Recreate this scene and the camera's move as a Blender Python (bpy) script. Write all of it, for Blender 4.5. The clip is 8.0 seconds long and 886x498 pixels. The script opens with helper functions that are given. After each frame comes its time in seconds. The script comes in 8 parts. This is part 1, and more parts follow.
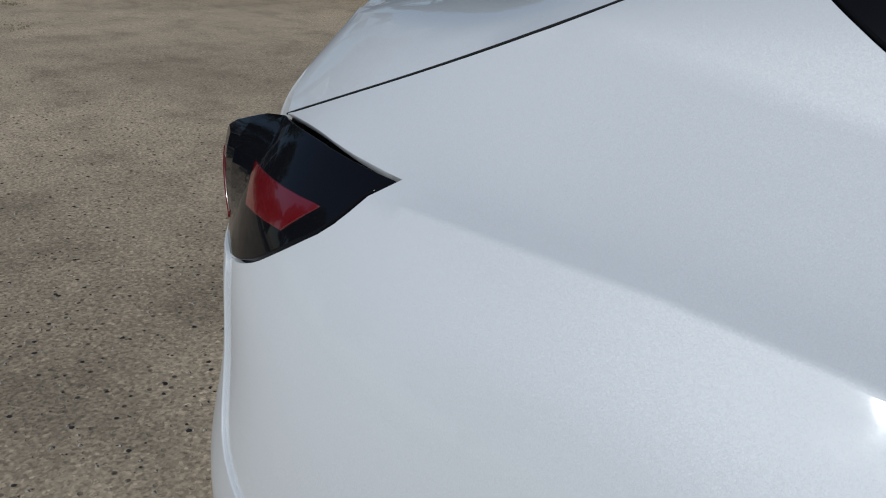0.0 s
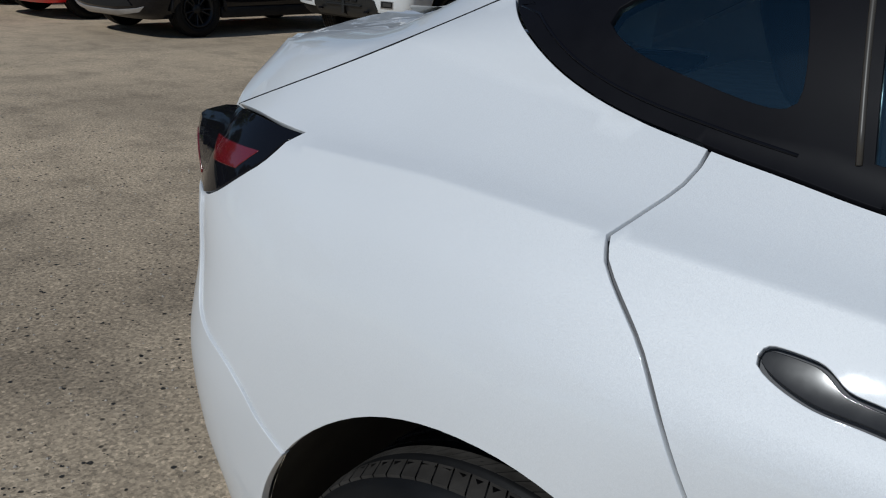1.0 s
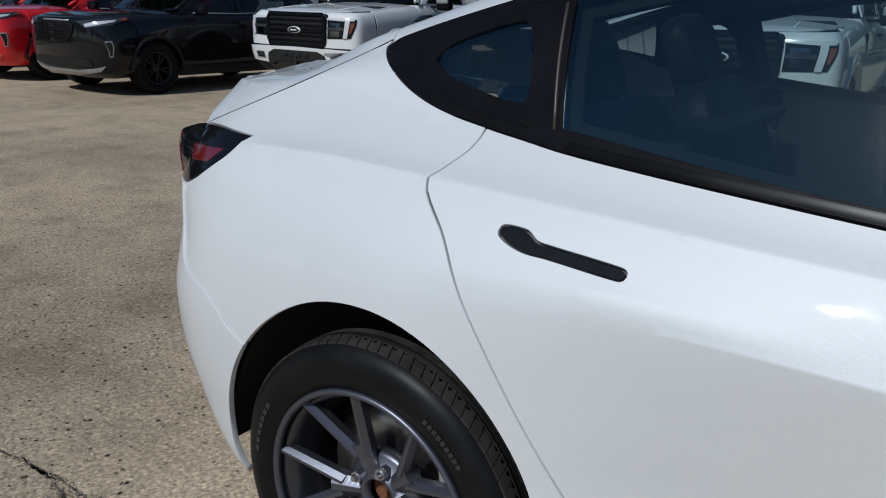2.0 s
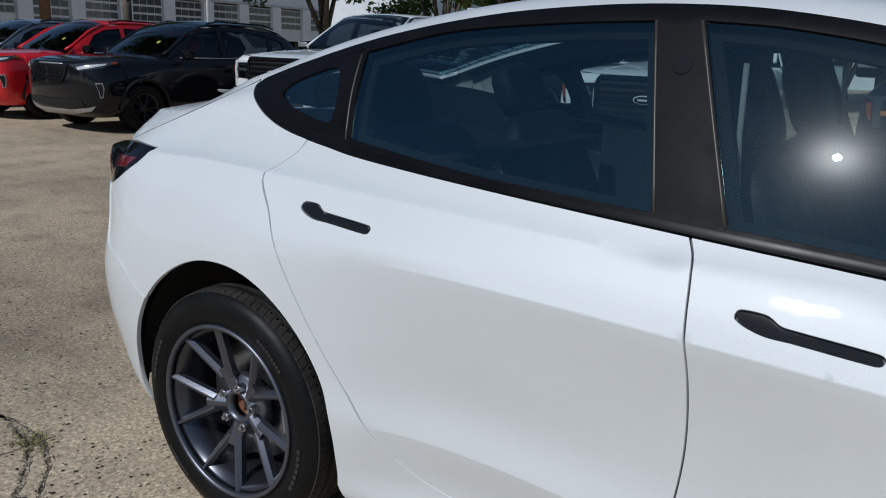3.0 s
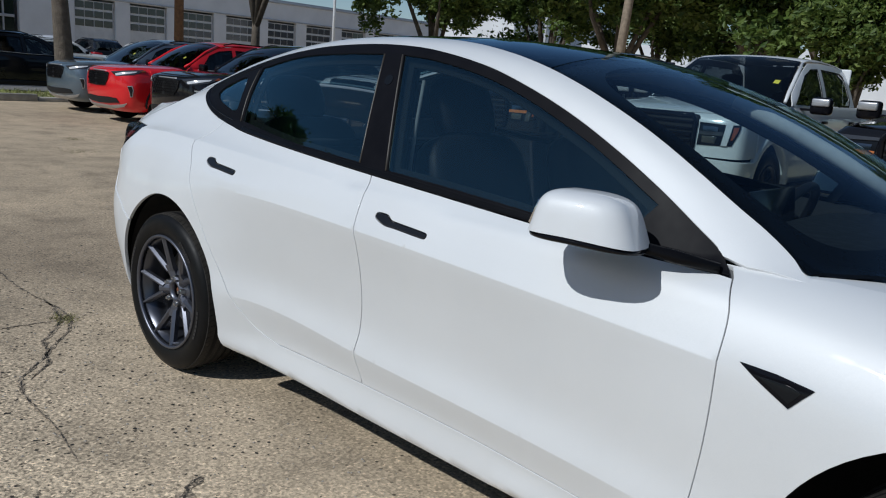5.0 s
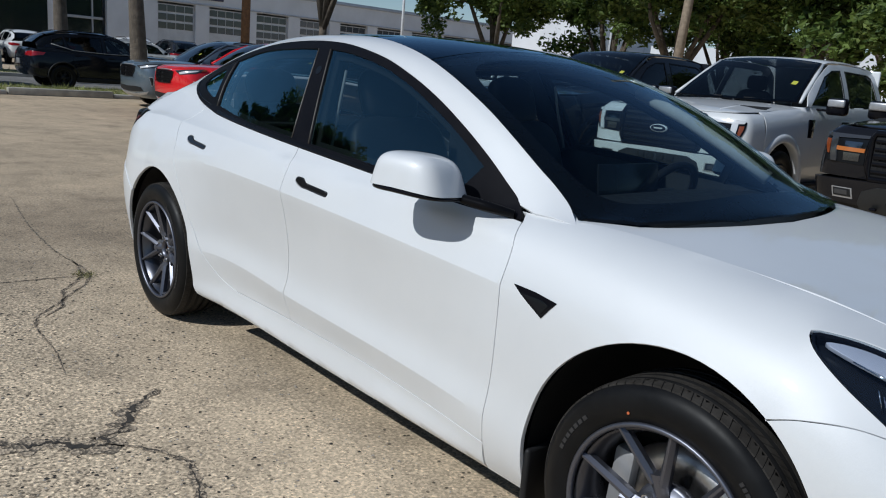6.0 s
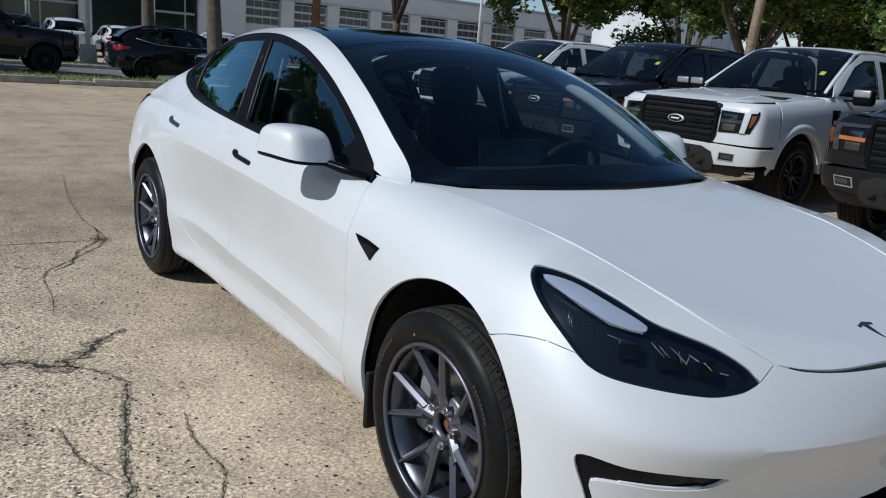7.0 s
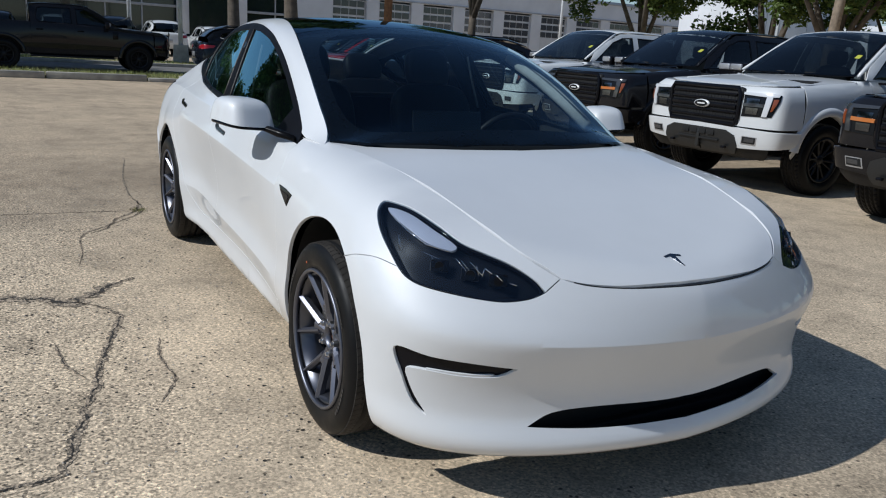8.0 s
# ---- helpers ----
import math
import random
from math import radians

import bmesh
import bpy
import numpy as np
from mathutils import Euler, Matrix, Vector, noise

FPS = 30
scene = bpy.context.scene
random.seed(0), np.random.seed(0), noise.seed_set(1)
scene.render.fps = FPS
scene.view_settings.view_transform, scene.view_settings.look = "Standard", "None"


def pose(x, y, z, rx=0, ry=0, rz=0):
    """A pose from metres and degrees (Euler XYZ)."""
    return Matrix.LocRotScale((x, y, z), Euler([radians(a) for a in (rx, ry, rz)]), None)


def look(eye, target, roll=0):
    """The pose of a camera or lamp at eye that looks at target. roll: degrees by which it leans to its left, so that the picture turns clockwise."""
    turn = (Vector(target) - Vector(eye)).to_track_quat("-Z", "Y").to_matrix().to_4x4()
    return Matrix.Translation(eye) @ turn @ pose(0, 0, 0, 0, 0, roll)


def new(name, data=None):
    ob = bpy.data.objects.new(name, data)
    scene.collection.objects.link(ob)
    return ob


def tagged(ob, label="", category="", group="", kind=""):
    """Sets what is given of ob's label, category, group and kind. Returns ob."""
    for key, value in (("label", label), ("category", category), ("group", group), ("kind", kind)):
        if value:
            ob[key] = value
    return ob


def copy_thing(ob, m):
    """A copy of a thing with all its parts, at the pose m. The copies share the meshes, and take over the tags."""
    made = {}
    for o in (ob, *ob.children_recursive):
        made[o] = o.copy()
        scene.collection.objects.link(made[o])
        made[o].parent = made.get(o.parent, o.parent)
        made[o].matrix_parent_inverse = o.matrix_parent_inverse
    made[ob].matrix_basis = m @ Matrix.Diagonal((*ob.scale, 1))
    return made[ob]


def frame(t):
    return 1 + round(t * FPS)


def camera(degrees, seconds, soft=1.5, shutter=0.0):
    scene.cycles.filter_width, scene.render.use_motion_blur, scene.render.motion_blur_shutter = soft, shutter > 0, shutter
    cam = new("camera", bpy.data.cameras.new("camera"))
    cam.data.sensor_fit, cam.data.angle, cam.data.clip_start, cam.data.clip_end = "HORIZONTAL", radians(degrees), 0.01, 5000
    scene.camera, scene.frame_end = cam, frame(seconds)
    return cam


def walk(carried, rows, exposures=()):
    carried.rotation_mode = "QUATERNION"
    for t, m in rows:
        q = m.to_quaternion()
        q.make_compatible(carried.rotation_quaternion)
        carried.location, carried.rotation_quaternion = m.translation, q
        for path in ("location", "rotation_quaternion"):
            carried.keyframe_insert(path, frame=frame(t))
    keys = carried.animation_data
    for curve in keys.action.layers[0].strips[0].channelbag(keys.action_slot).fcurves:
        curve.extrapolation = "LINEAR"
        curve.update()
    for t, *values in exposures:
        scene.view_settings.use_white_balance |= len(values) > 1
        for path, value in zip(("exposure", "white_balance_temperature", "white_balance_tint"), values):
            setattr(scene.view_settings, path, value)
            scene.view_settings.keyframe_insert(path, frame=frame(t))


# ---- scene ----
cam = camera(59.5, 8.0, soft=1.1)

PATH = [
    (0, (-2.889, -1.191, 1.184), (-4.053, 0.214, 0.365), 3.1),
    (0.5, (-2.725, -1.349, 1.208), (-3.869, 0.096, 0.43), 3.2),
    (1, (-2.511, -1.482, 1.226), (-3.625, 0.012, 0.501), 2.9),
    (1.2, (-2.424, -1.532, 1.239), (-3.528, -0.019, 0.536), 2.7),
    (2.3, (-1.86, -1.979, 1.252), (-2.922, -0.377, 0.699), 1.7),
    (2.5, (-1.705, -2.018, 1.245), (-2.77, -0.408, 0.722), 1.9),
    (3, (-1.367, -2.15, 1.276), (-2.447, -0.54, 0.784), 2.1),
    (3.5, (-1.021, -2.253, 1.288), (-2.154, -0.672, 0.826), 2.6),
    (4, (-0.643, -2.289, 1.294), (-1.846, -0.755, 0.851), 3.1),
    (5.3, (0.27, -2.43, 1.293), (-1.085, -1.024, 0.857), 4.5),
    (5.5, (0.428, -2.419, 1.293), (-0.953, -1.04, 0.856), 4.5),
    (6, (0.819, -2.359, 1.295), (-0.624, -1.047, 0.854), 4.7),
    (6.5, (1.206, -2.182, 1.295), (-0.303, -0.949, 0.843), 4.7),
    (7, (1.588, -2.073, 1.326), (0.017, -0.929, 0.852), 4.6),
    (7.5, (1.965, -1.901, 1.317), (0.334, -0.854, 0.825), 4.2),
    (8, (2.351, -1.769, 1.311), (0.663, -0.819, 0.812), 3.6),
]
EXPOSURES = [(0.0, -0.86, 5800, 6), (1.0, -0.70, 5820, 6), (2.5, -0.52, 5790, 6.5), (4.0, -0.50, 5820, 6.5), (5.5, -0.34, 5880, 6.5), (7.0, -0.20, 5850, 7), (8.0, -0.14, 5880, 7.5)]
walk(cam, [(t, look(eye, target, roll)) for t, eye, target, roll in PATH], EXPOSURES)

# world, sun
SUN_TO = Vector((-0.10, -0.73, 0.66)).normalized()
world = bpy.data.worlds.new("sky")
scene.world = world
world.use_nodes = True
wn = world.node_tree.nodes
sky = wn.new("ShaderNodeTexSky")
sky.sky_type = "NISHITA"
sky.sun_disc = False
sky.sun_elevation = math.asin(SUN_TO.z)
sky.sun_rotation = math.atan2(SUN_TO.x, SUN_TO.y)
sky.altitude = 600
sky.air_density = 1.0
sky.dust_density = 0.35
sky.ozone_density = 1.5
wn["Background"].inputs["Strength"].default_value = 0.082
world.node_tree.links.new(sky.outputs["Color"], wn["Background"].inputs["Color"])
sun = new("sun", bpy.data.lights.new("sun", "SUN"))
sun.data.energy = 3.9
sun.data.angle = radians(0.53)
sun.data.color = (1.0, 0.955, 0.89)
sun.matrix_world = Matrix.Translation((0, -20, 30)) @ SUN_TO.to_track_quat("Z", "Y").to_matrix().to_4x4()

# ---- modelling helpers ----
from mathutils.bvhtree import BVHTree
from mathutils.geometry import delaunay_2d_cdt


def curve1(xs, ys):
    """A smooth, monotone-safe curve through the knots (any order of x)."""
    order = np.argsort(xs)
    x, y = np.asarray(xs, float)[order], np.asarray(ys, float)[order]
    d = np.diff(y) / np.diff(x)
    m = np.empty_like(y)
    m[0], m[-1] = d[0], d[-1]
    for i in range(1, len(y) - 1):
        h0, h1 = x[i] - x[i - 1], x[i + 1] - x[i]
        m[i] = (d[i - 1] * h1 + d[i] * h0) / (h0 + h1)
        if d[i - 1] * d[i] < 0:
            m[i] *= 0.35

    def f(v):
        v = np.clip(np.asarray(v, float), x[0], x[-1])
        i = np.clip(np.searchsorted(x, v, side="right") - 1, 0, len(x) - 2)
        h = x[i + 1] - x[i]
        t = (v - x[i]) / h
        return ((2 * t**3 - 3 * t**2 + 1) * y[i] + (t**3 - 2 * t**2 + t) * h * m[i]
                + (-2 * t**3 + 3 * t**2) * y[i + 1] + (t**3 - t**2) * h * m[i + 1])

    return f


def smooth_line(points, step=0.02, closed=False):
    """A Catmull-Rom line through 2D or 3D points, sampled about every step; corners are given by repeating a point."""
    p = np.asarray(points, float)
    out = []
    n = len(p)
    for i in range(n if closed else n - 1):
        a, b = p[i], p[(i + 1) % n]
        length = np.linalg.norm(b - a)
        if length < 1e-6:
            continue
        before = p[(i - 1) % n] if closed or i > 0 else a
        after = p[(i + 2) % n] if closed or i + 2 < n else b
        ta = np.zeros_like(a) + (b - a) if np.linalg.norm(a - before) < 1e-6 else (b - before) * length / (length + np.linalg.norm(a - before))
        tb = np.zeros_like(a) + (b - a) if np.linalg.norm(after - b) < 1e-6 else (after - a) * length / (length + np.linalg.norm(after - b))
        k = max(1, int(math.ceil(length / step)))
        for j in range(k):
            t = j / k
            out.append((2 * t**3 - 3 * t**2 + 1) * a + (t**3 - 2 * t**2 + t) * ta + (-2 * t**3 + 3 * t**2) * b + (t**3 - t**2) * tb)
    if not closed:
        out.append(p[-1])
    return np.array(out)


def mesh_of(name, verts, faces, material=None, smooth=True, normals=None):
    me = bpy.data.meshes.new(name)
    me.from_pydata([tuple(v) for v in verts], [], [tuple(int(i) for i in f) for f in faces])
    me.update()
    if smooth:
        me.polygons.foreach_set("use_smooth", [True] * len(me.polygons))
    if normals is not None:
        me.normals_split_custom_set_from_vertices([tuple(n) for n in normals])
    if material:
        me.materials.append(material)
    return me


def piece(name, me, parent=None, label="", at=None):
    """Links a mesh as one object, under a thing or a part."""
    ob = new(name, me)
    if parent is not None:
        ob.parent = parent
    if at is not None:
        ob.matrix_basis = at
    if label:
        ob["label"] = label
    return ob


def part(name, bm, material, parent, label="", smooth=True, at=None, sharp=35):
    me = bpy.data.meshes.new(name)
    if smooth:
        for f in bm.faces:
            f.smooth = True
        for e in bm.edges:
            if len(e.link_faces) == 2 and e.calc_face_angle(0) > radians(sharp):
                e.smooth = False
    bm.to_mesh(me)
    bm.free()
    me.materials.append(material)
    return piece(name, me, parent, label, at)


def thing(name, label, category, at=None, group="", kind=""):
    ob = new(name)
    ob.empty_display_size = 0.1
    if at is not None:
        ob.matrix_basis = at
    return tagged(ob, label, category, group, kind)


def grid_faces(rows, cols, closed=False):
    f = []
    for i in range(rows - 1):
        for j in range(cols if closed else cols - 1):
            k = (j + 1) % cols
            f.append((i * cols + j, i * cols + k, (i + 1) * cols + k, (i + 1) * cols + j))
    return f


def box_bm(sx, sy, sz, at=(0, 0, 0), bevel=0.0, seg=2, bm=None, turn=None):
    bm = bm or bmesh.new()
    m = Matrix.Translation(at) @ (turn or Matrix()) @ Matrix.Diagonal((sx, sy, sz, 1))
    got = bmesh.ops.create_cube(bm, size=1, matrix=m)
    if bevel:
        edges = list({e for v in got["verts"] for e in v.link_edges})
        bmesh.ops.bevel(bm, geom=edges, offset=bevel, segments=seg, affect="EDGES", profile=0.5)
    return bm


def cyl_bm(r0, r1, depth, at=(0, 0, 0), turn=None, n=24, bm=None, bevel=0.0):
    bm = bm or bmesh.new()
    got = bmesh.ops.create_cone(bm, cap_ends=True, segments=n, radius1=r0, radius2=r1, depth=depth, matrix=Matrix.Translation(at) @ (turn or Matrix()))
    if bevel:
        caps = [e for e in {e for v in got["verts"] for e in v.link_edges} if any(len(f.verts) > 4 for f in e.link_faces)]
        bmesh.ops.bevel(bm, geom=caps, offset=bevel, segments=2, affect="EDGES", profile=0.5)
    return bm


def tube_bm(points, r, n=8, bm=None, closed=False):
    """A tube along points; r is a number or one per point."""
    bm = bm or bmesh.new()
    p = [Vector(q) for q in points]
    rr = r if hasattr(r, "__len__") else [r] * len(p)
    rings, side = [], None
    for i, q in enumerate(p):
        a = p[i - 1] if i or closed else q
        b = p[(i + 1) % len(p)] if i + 1 < len(p) or closed else q
        d = (b - a).normalized()
        if side is None:
            side = d.orthogonal().normalized()
        side = (side - d * side.dot(d)).normalized()
        up = d.cross(side)
        rings.append([bm.verts.new(q + rr[i] * (math.cos(2 * math.pi * k / n) * side + math.sin(2 * math.pi * k / n) * up)) for k in range(n)])
    for i in range(len(rings) if closed else len(rings) - 1):
        a, b = rings[i], rings[(i + 1) % len(rings)]
        for k in range(n):
            bm.faces.new((a[k], a[(k + 1) % n], b[(k + 1) % n], b[k]))
    if not closed:
        bm.faces.new(rings[0][::-1])
        bm.faces.new(rings[-1])
    return bm


def lathe_bm(profile, n=48, bm=None, axis="y", closed=False):
    """Turns a profile of (radius, along) round an axis."""
    bm = bm or bmesh.new()
    rings = []
    for r, a in profile:
        ring = []
        for k in range(n):
            c, s = math.cos(2 * math.pi * k / n) * r, math.sin(2 * math.pi * k / n) * r
            ring.append(bm.verts.new((c, a, s) if axis == "y" else (c, s, a)))
        rings.append(ring)
    for i in range(len(rings) if closed else len(rings) - 1):
        a, b = rings[i], rings[(i + 1) % len(rings)]
        for k in range(n):
            bm.faces.new((a[k], b[k], b[(k + 1) % n], a[(k + 1) % n]))
    return bm


class Skin:
    """A dense surface on to which panels are laid."""

    def __init__(self, grids):
        verts, tris, base = [], [], 0
        norms = []
        for g in grids:
            r, c, _ = g.shape
            du = np.gradient(g, axis=1)
            dv = np.gradient(g, axis=0)
            nn = np.cross(du, dv)
            nn /= np.maximum(np.linalg.norm(nn, axis=2, keepdims=True), 1e-9)
            verts.append(g.reshape(-1, 3))
            norms.append(nn.reshape(-1, 3))
            for i in range(r - 1):
                for j in range(c - 1):
                    a = base + i * c + j
                    tris += [(a, a + 1, a + c + 1), (a, a + c + 1, a + c)]
            base += r * c
        self.v, self.n, self.t = np.concatenate(verts), np.concatenate(norms), np.array(tris)
        self.tree = BVHTree.FromPolygons([tuple(p) for p in self.v], [tuple(map(int, t)) for t in self.t])

    def hit(self, origin, way):
        place, _, index, _ = self.tree.ray_cast(Vector(origin), Vector(way))
        if place is None:
            o, w = np.asarray(origin, float), np.asarray(way, float)
            w = w / np.linalg.norm(w)
            best = min((self.tree.find_nearest(Vector(o + w * s)) for s in np.linspace(1.0, 11.0, 81)), key=lambda q: q[3])
            place, _, index, _ = min((self.tree.find_nearest(Vector(o + w * (((np.array(best[0]) - o) @ w) + s))) for s in np.linspace(-0.1, 0.1, 11)), key=lambda q: q[3])
        a, b, c = self.v[self.t[index]]
        p = np.array(place)
        v0, v1, v2 = b - a, c - a, p - a
        d00, d01, d11, d20, d21 = v0 @ v0, v0 @ v1, v1 @ v1, v2 @ v0, v2 @ v1
        den = d00 * d11 - d01 * d01
        if abs(den) < 1e-14:
            n = self.n[self.t[index][0]].copy()
        else:
            w1, w2 = np.clip([(d11 * d20 - d01 * d21) / den, (d00 * d21 - d01 * d20) / den], 0, 1)
            n0, n1, n2 = self.n[self.t[index]]
            n = (1 - w1 - w2) * n0 + w1 * n1 + w2 * n2
        n /= max(np.linalg.norm(n), 1e-9)
        if n @ np.asarray(way) > 0:
            n = -n
        return p, n


def inside(poly, pts):
    x, y = pts[:, 0], pts[:, 1]
    ok = np.zeros(len(pts), bool)
    n = len(poly)
    for i in range(n):
        (x0, y0), (x1, y1) = poly[i], poly[(i + 1) % n]
        if y0 != y1:
            ok ^= ((y0 > y) != (y1 > y)) & (x < (x1 - x0) * (y - y0) / (y1 - y0) + x0)
    return ok


def shrink(poly, d):
    """Moves a closed 2D outline inwards by d."""
    p = np.asarray(poly, float)
    area = 0.5 * np.sum(p[:, 0] * np.roll(p[:, 1], -1) - np.roll(p[:, 0], -1) * p[:, 1])
    e = np.roll(p, -1, 0) - p
    e /= np.maximum(np.linalg.norm(e, axis=1, keepdims=True), 1e-9)
    nrm = np.stack([-e[:, 1], e[:, 0]], 1) * (1 if area > 0 else -1)
    m = nrm + np.roll(nrm, 1, 0)
    m /= np.maximum((m * m).sum(1, keepdims=True) / 2, 0.5)
    return p + m * d


VIEWS = {"side": ((0, -5, 0), (0, 1, 0), (1, 0, 0), (0, 0, 1)), "top": ((0, 0, 5), (0, 0, -1), (1, 0, 0), (0, 1, 0)),
         "front": ((4, -4, 0), (-1, 1, 0), (1, 1, 0), (0, 0, 1)), "rear": ((-7, -4, 0), (1, 1, 0), (1, -1, 0), (0, 0, 1)),
         "nose": ((5, 0, 0), (-1, 0, 0), (0, 1, 0), (0, 0, 1)), "lamp": ((4, -4, 4), (-1, 1, -1), (1, 1, 0), (-1, 1, 2))}


def flat(view, p):
    """A 3D point in the plane of a view."""
    o, w, a, b = (np.asarray(q, float) for q in VIEWS[view])
    q = np.asarray(p, float) - o
    return q @ (a / np.linalg.norm(a)), q @ (b / np.linalg.norm(b))


def panel(skin, view, outline, gap=0.0016, lift=0.0, depth=0.014, grid=0.02, holes=(), step=0.014, crease=(), soften=0):
    """Cuts a panel with the given flat outline out of a skin: verts, faces, normals, with its rim turned inwards."""
    o, w, a, b = (np.asarray(q, float) for q in VIEWS[view])
    w, a, b = w / np.linalg.norm(w), a / np.linalg.norm(a), b / np.linalg.norm(b)
    loops = [np.asarray(outline, float)] + [np.asarray(h, float) for h in holes]
    pts, edges, fine = [], [], []
    for k, loop in enumerate(loops):
        q = []
        for i in range(len(loop)):
            s, e = loop[i], loop[(i + 1) % len(loop)]
            n = max(1, int(round(np.linalg.norm(e - s) / step)))
            q += [s + (e - s) * j / n for j in range(n)]
        q = shrink(q, gap if k == 0 else -gap)
        fine.append(q)
        base = len(pts)
        pts += list(q)
        edges += [(base + i, base + (i + 1) % len(q)) for i in range(len(q))]
    lo, hi = fine[0].min(0), fine[0].max(0)
    gx, gy = np.meshgrid(np.arange(lo[0], hi[0], grid), np.arange(lo[1], hi[1], grid))
    gx = gx + (np.arange(gx.shape[0]) % 2)[:, None] * grid * 0.5
    cand = np.stack([gx.ravel(), gy.ravel()], 1)
    keep = inside(fine[0], cand)
    for h in fine[1:]:
        keep &= ~inside(h, cand)
    cand = cand[keep]
    folds = {}
    for c in crease:
        c = np.asarray(c, float)
        d = np.gradient(c, axis=0)
        d /= np.linalg.norm(d, axis=1, keepdims=True)
        side = np.stack([-d[:, 1], d[:, 0]], 1)
        ok = inside(shrink(fine[0], 0.008), c)
        for h in fine[1:]:
            ok &= ~inside(shrink(h, -0.016), c)
        if not ok.any():
            continue
        if len(cand):
            far = np.array([np.min(((c[ok] - q) ** 2).sum(1)) for q in cand])
            cand = cand[far > 0.011**2]
        extra = []
        for s in (-1, 1):
            for q, w2 in zip(c[ok] + s * 0.0026 * side[ok], c[ok] + s * 0.013 * side[ok]):
                folds[(round(q[0], 5), round(q[1], 5))] = w2
                extra.append(q)
            extra += list(c[ok] + s * 0.013 * side[ok])
        cand = np.concatenate([cand, extra]) if len(cand) else np.array(extra)
    if len(cand):
        rim = np.array(pts)
        near = np.array([np.min(((rim - c) ** 2).sum(1)) for c in cand])
        cand = cand[near > (0.5 * grid) ** 2]
    allp = [Vector(p) for p in pts] + [Vector(p) for p in cand]
    v2, _, tris, _, _, _ = delaunay_2d_cdt(allp, edges, [], 0, 1e-7)
    v2 = np.array([tuple(v) for v in v2])
    tris = np.array([t for t in tris if len(t) == 3])
    mid = v2[tris].mean(1)
    ok = inside(fine[0], mid)
    for h in fine[1:]:
        ok &= ~inside(h, mid)
    tris = tris[ok]
    used = np.unique(tris)
    remap = -np.ones(len(v2), int)
    remap[used] = np.arange(len(used))
    v2, tris = v2[used], remap[tris]
    e1, e2 = v2[tris[:, 1]] - v2[tris[:, 0]], v2[tris[:, 2]] - v2[tris[:, 0]]
    turned = (e1[:, 0] * e2[:, 1] - e1[:, 1] * e2[:, 0]) * np.dot(np.cross(a, b), -w) < 0
    tris[turned] = tris[turned][:, ::-1]
    got = [skin.hit(o + a * p[0] + b * p[1], w) for p in v2]
    nrm = np.array([n for _, n in got])
    if folds:
        for k, p in enumerate(v2):
            q = folds.get((round(p[0], 5), round(p[1], 5)))
            if q is not None:
                nrm[k] = skin.hit(o + a * q[0] + b * q[1], w)[1]
    for _ in range(soften):
        add = nrm.copy()
        for i in range(3):
            np.add.at(add, tris[:, i], nrm[tris[:, (i + 1) % 3]])
            np.add.at(add, tris[:, i], nrm[tris[:, (i + 2) % 3]])
        nrm = add / np.maximum(np.linalg.norm(add, axis=1, keepdims=True), 1e-9)
    ver = np.array([p for p, _ in got]) + nrm * lift
    faces = [tuple(t) for t in tris]
    if depth:
        count = {}
        for t in faces:
            for i in range(3):
                count[(t[i], t[(i + 1) % 3])] = 1
        rim = [(i, j) for i, j in count if (j, i) not in count]
        roll, inn = {}, {}
        n0 = len(ver)
        ex_v, ex_n = [], []
        mids = {}
        for i, j in rim:
            d = ver[j] - ver[i]
            out = np.cross(d, nrm[i] + nrm[j])
            out /= max(np.linalg.norm(out), 1e-9)
            for k in (i, j):
                mids[k] = mids.get(k, 0) + out
        for k, out in mids.items():
            out = out / max(np.linalg.norm(out), 1e-9)
            roll[k] = n0 + len(ex_v)
            ex_v.append(ver[k] - nrm[k] * 0.0016 + out * 0.0008)
            ex_n.append((nrm[k] * 0.35 + out) / np.linalg.norm(nrm[k] * 0.35 + out))
            inn[k] = n0 + len(ex_v)
            ex_v.append(ver[k] - nrm[k] * depth + out * 0.0002)
            ex_n.append(out)
        for i, j in rim:
            faces += [(j, i, roll[i], roll[j]), (roll[j], roll[i], inn[i], inn[j])]
        ver, nrm = np.concatenate([ver, ex_v]), np.concatenate([nrm, ex_n])
    return ver, faces, nrm


def mirrored(data):
    v, f, n = data
    k = np.array([1, -1, 1])
    return v * k, [tuple(t)[::-1] for t in f], n * k


def both(name, data, material, parents, label=""):
    """A panel and its mirror image, one under each of two parents."""
    out = []
    for d, p in ((data, parents[0]), (mirrored(data), parents[1])):
        out.append(piece(name, mesh_of(name, d[0], d[1], material, True, d[2]), p, label))
    return out

# ---- materials ----
def material(name, base=(0.5, 0.5, 0.5), rough=0.5, metal=0.0, **more):
    m = bpy.data.materials.new(name)
    m.use_nodes = True
    b = m.node_tree.nodes["Principled BSDF"]
    b.inputs["Base Color"].default_value = (*base, 1)
    b.inputs["Roughness"].default_value = rough
    b.inputs["Metallic"].default_value = metal
    for k, v in more.items():
        b.inputs[k.replace("_", " ")].default_value = v
    return m


def nodes_of(m):
    t = m.node_tree
    return t, t.nodes, t.links, t.nodes["Principled BSDF"]


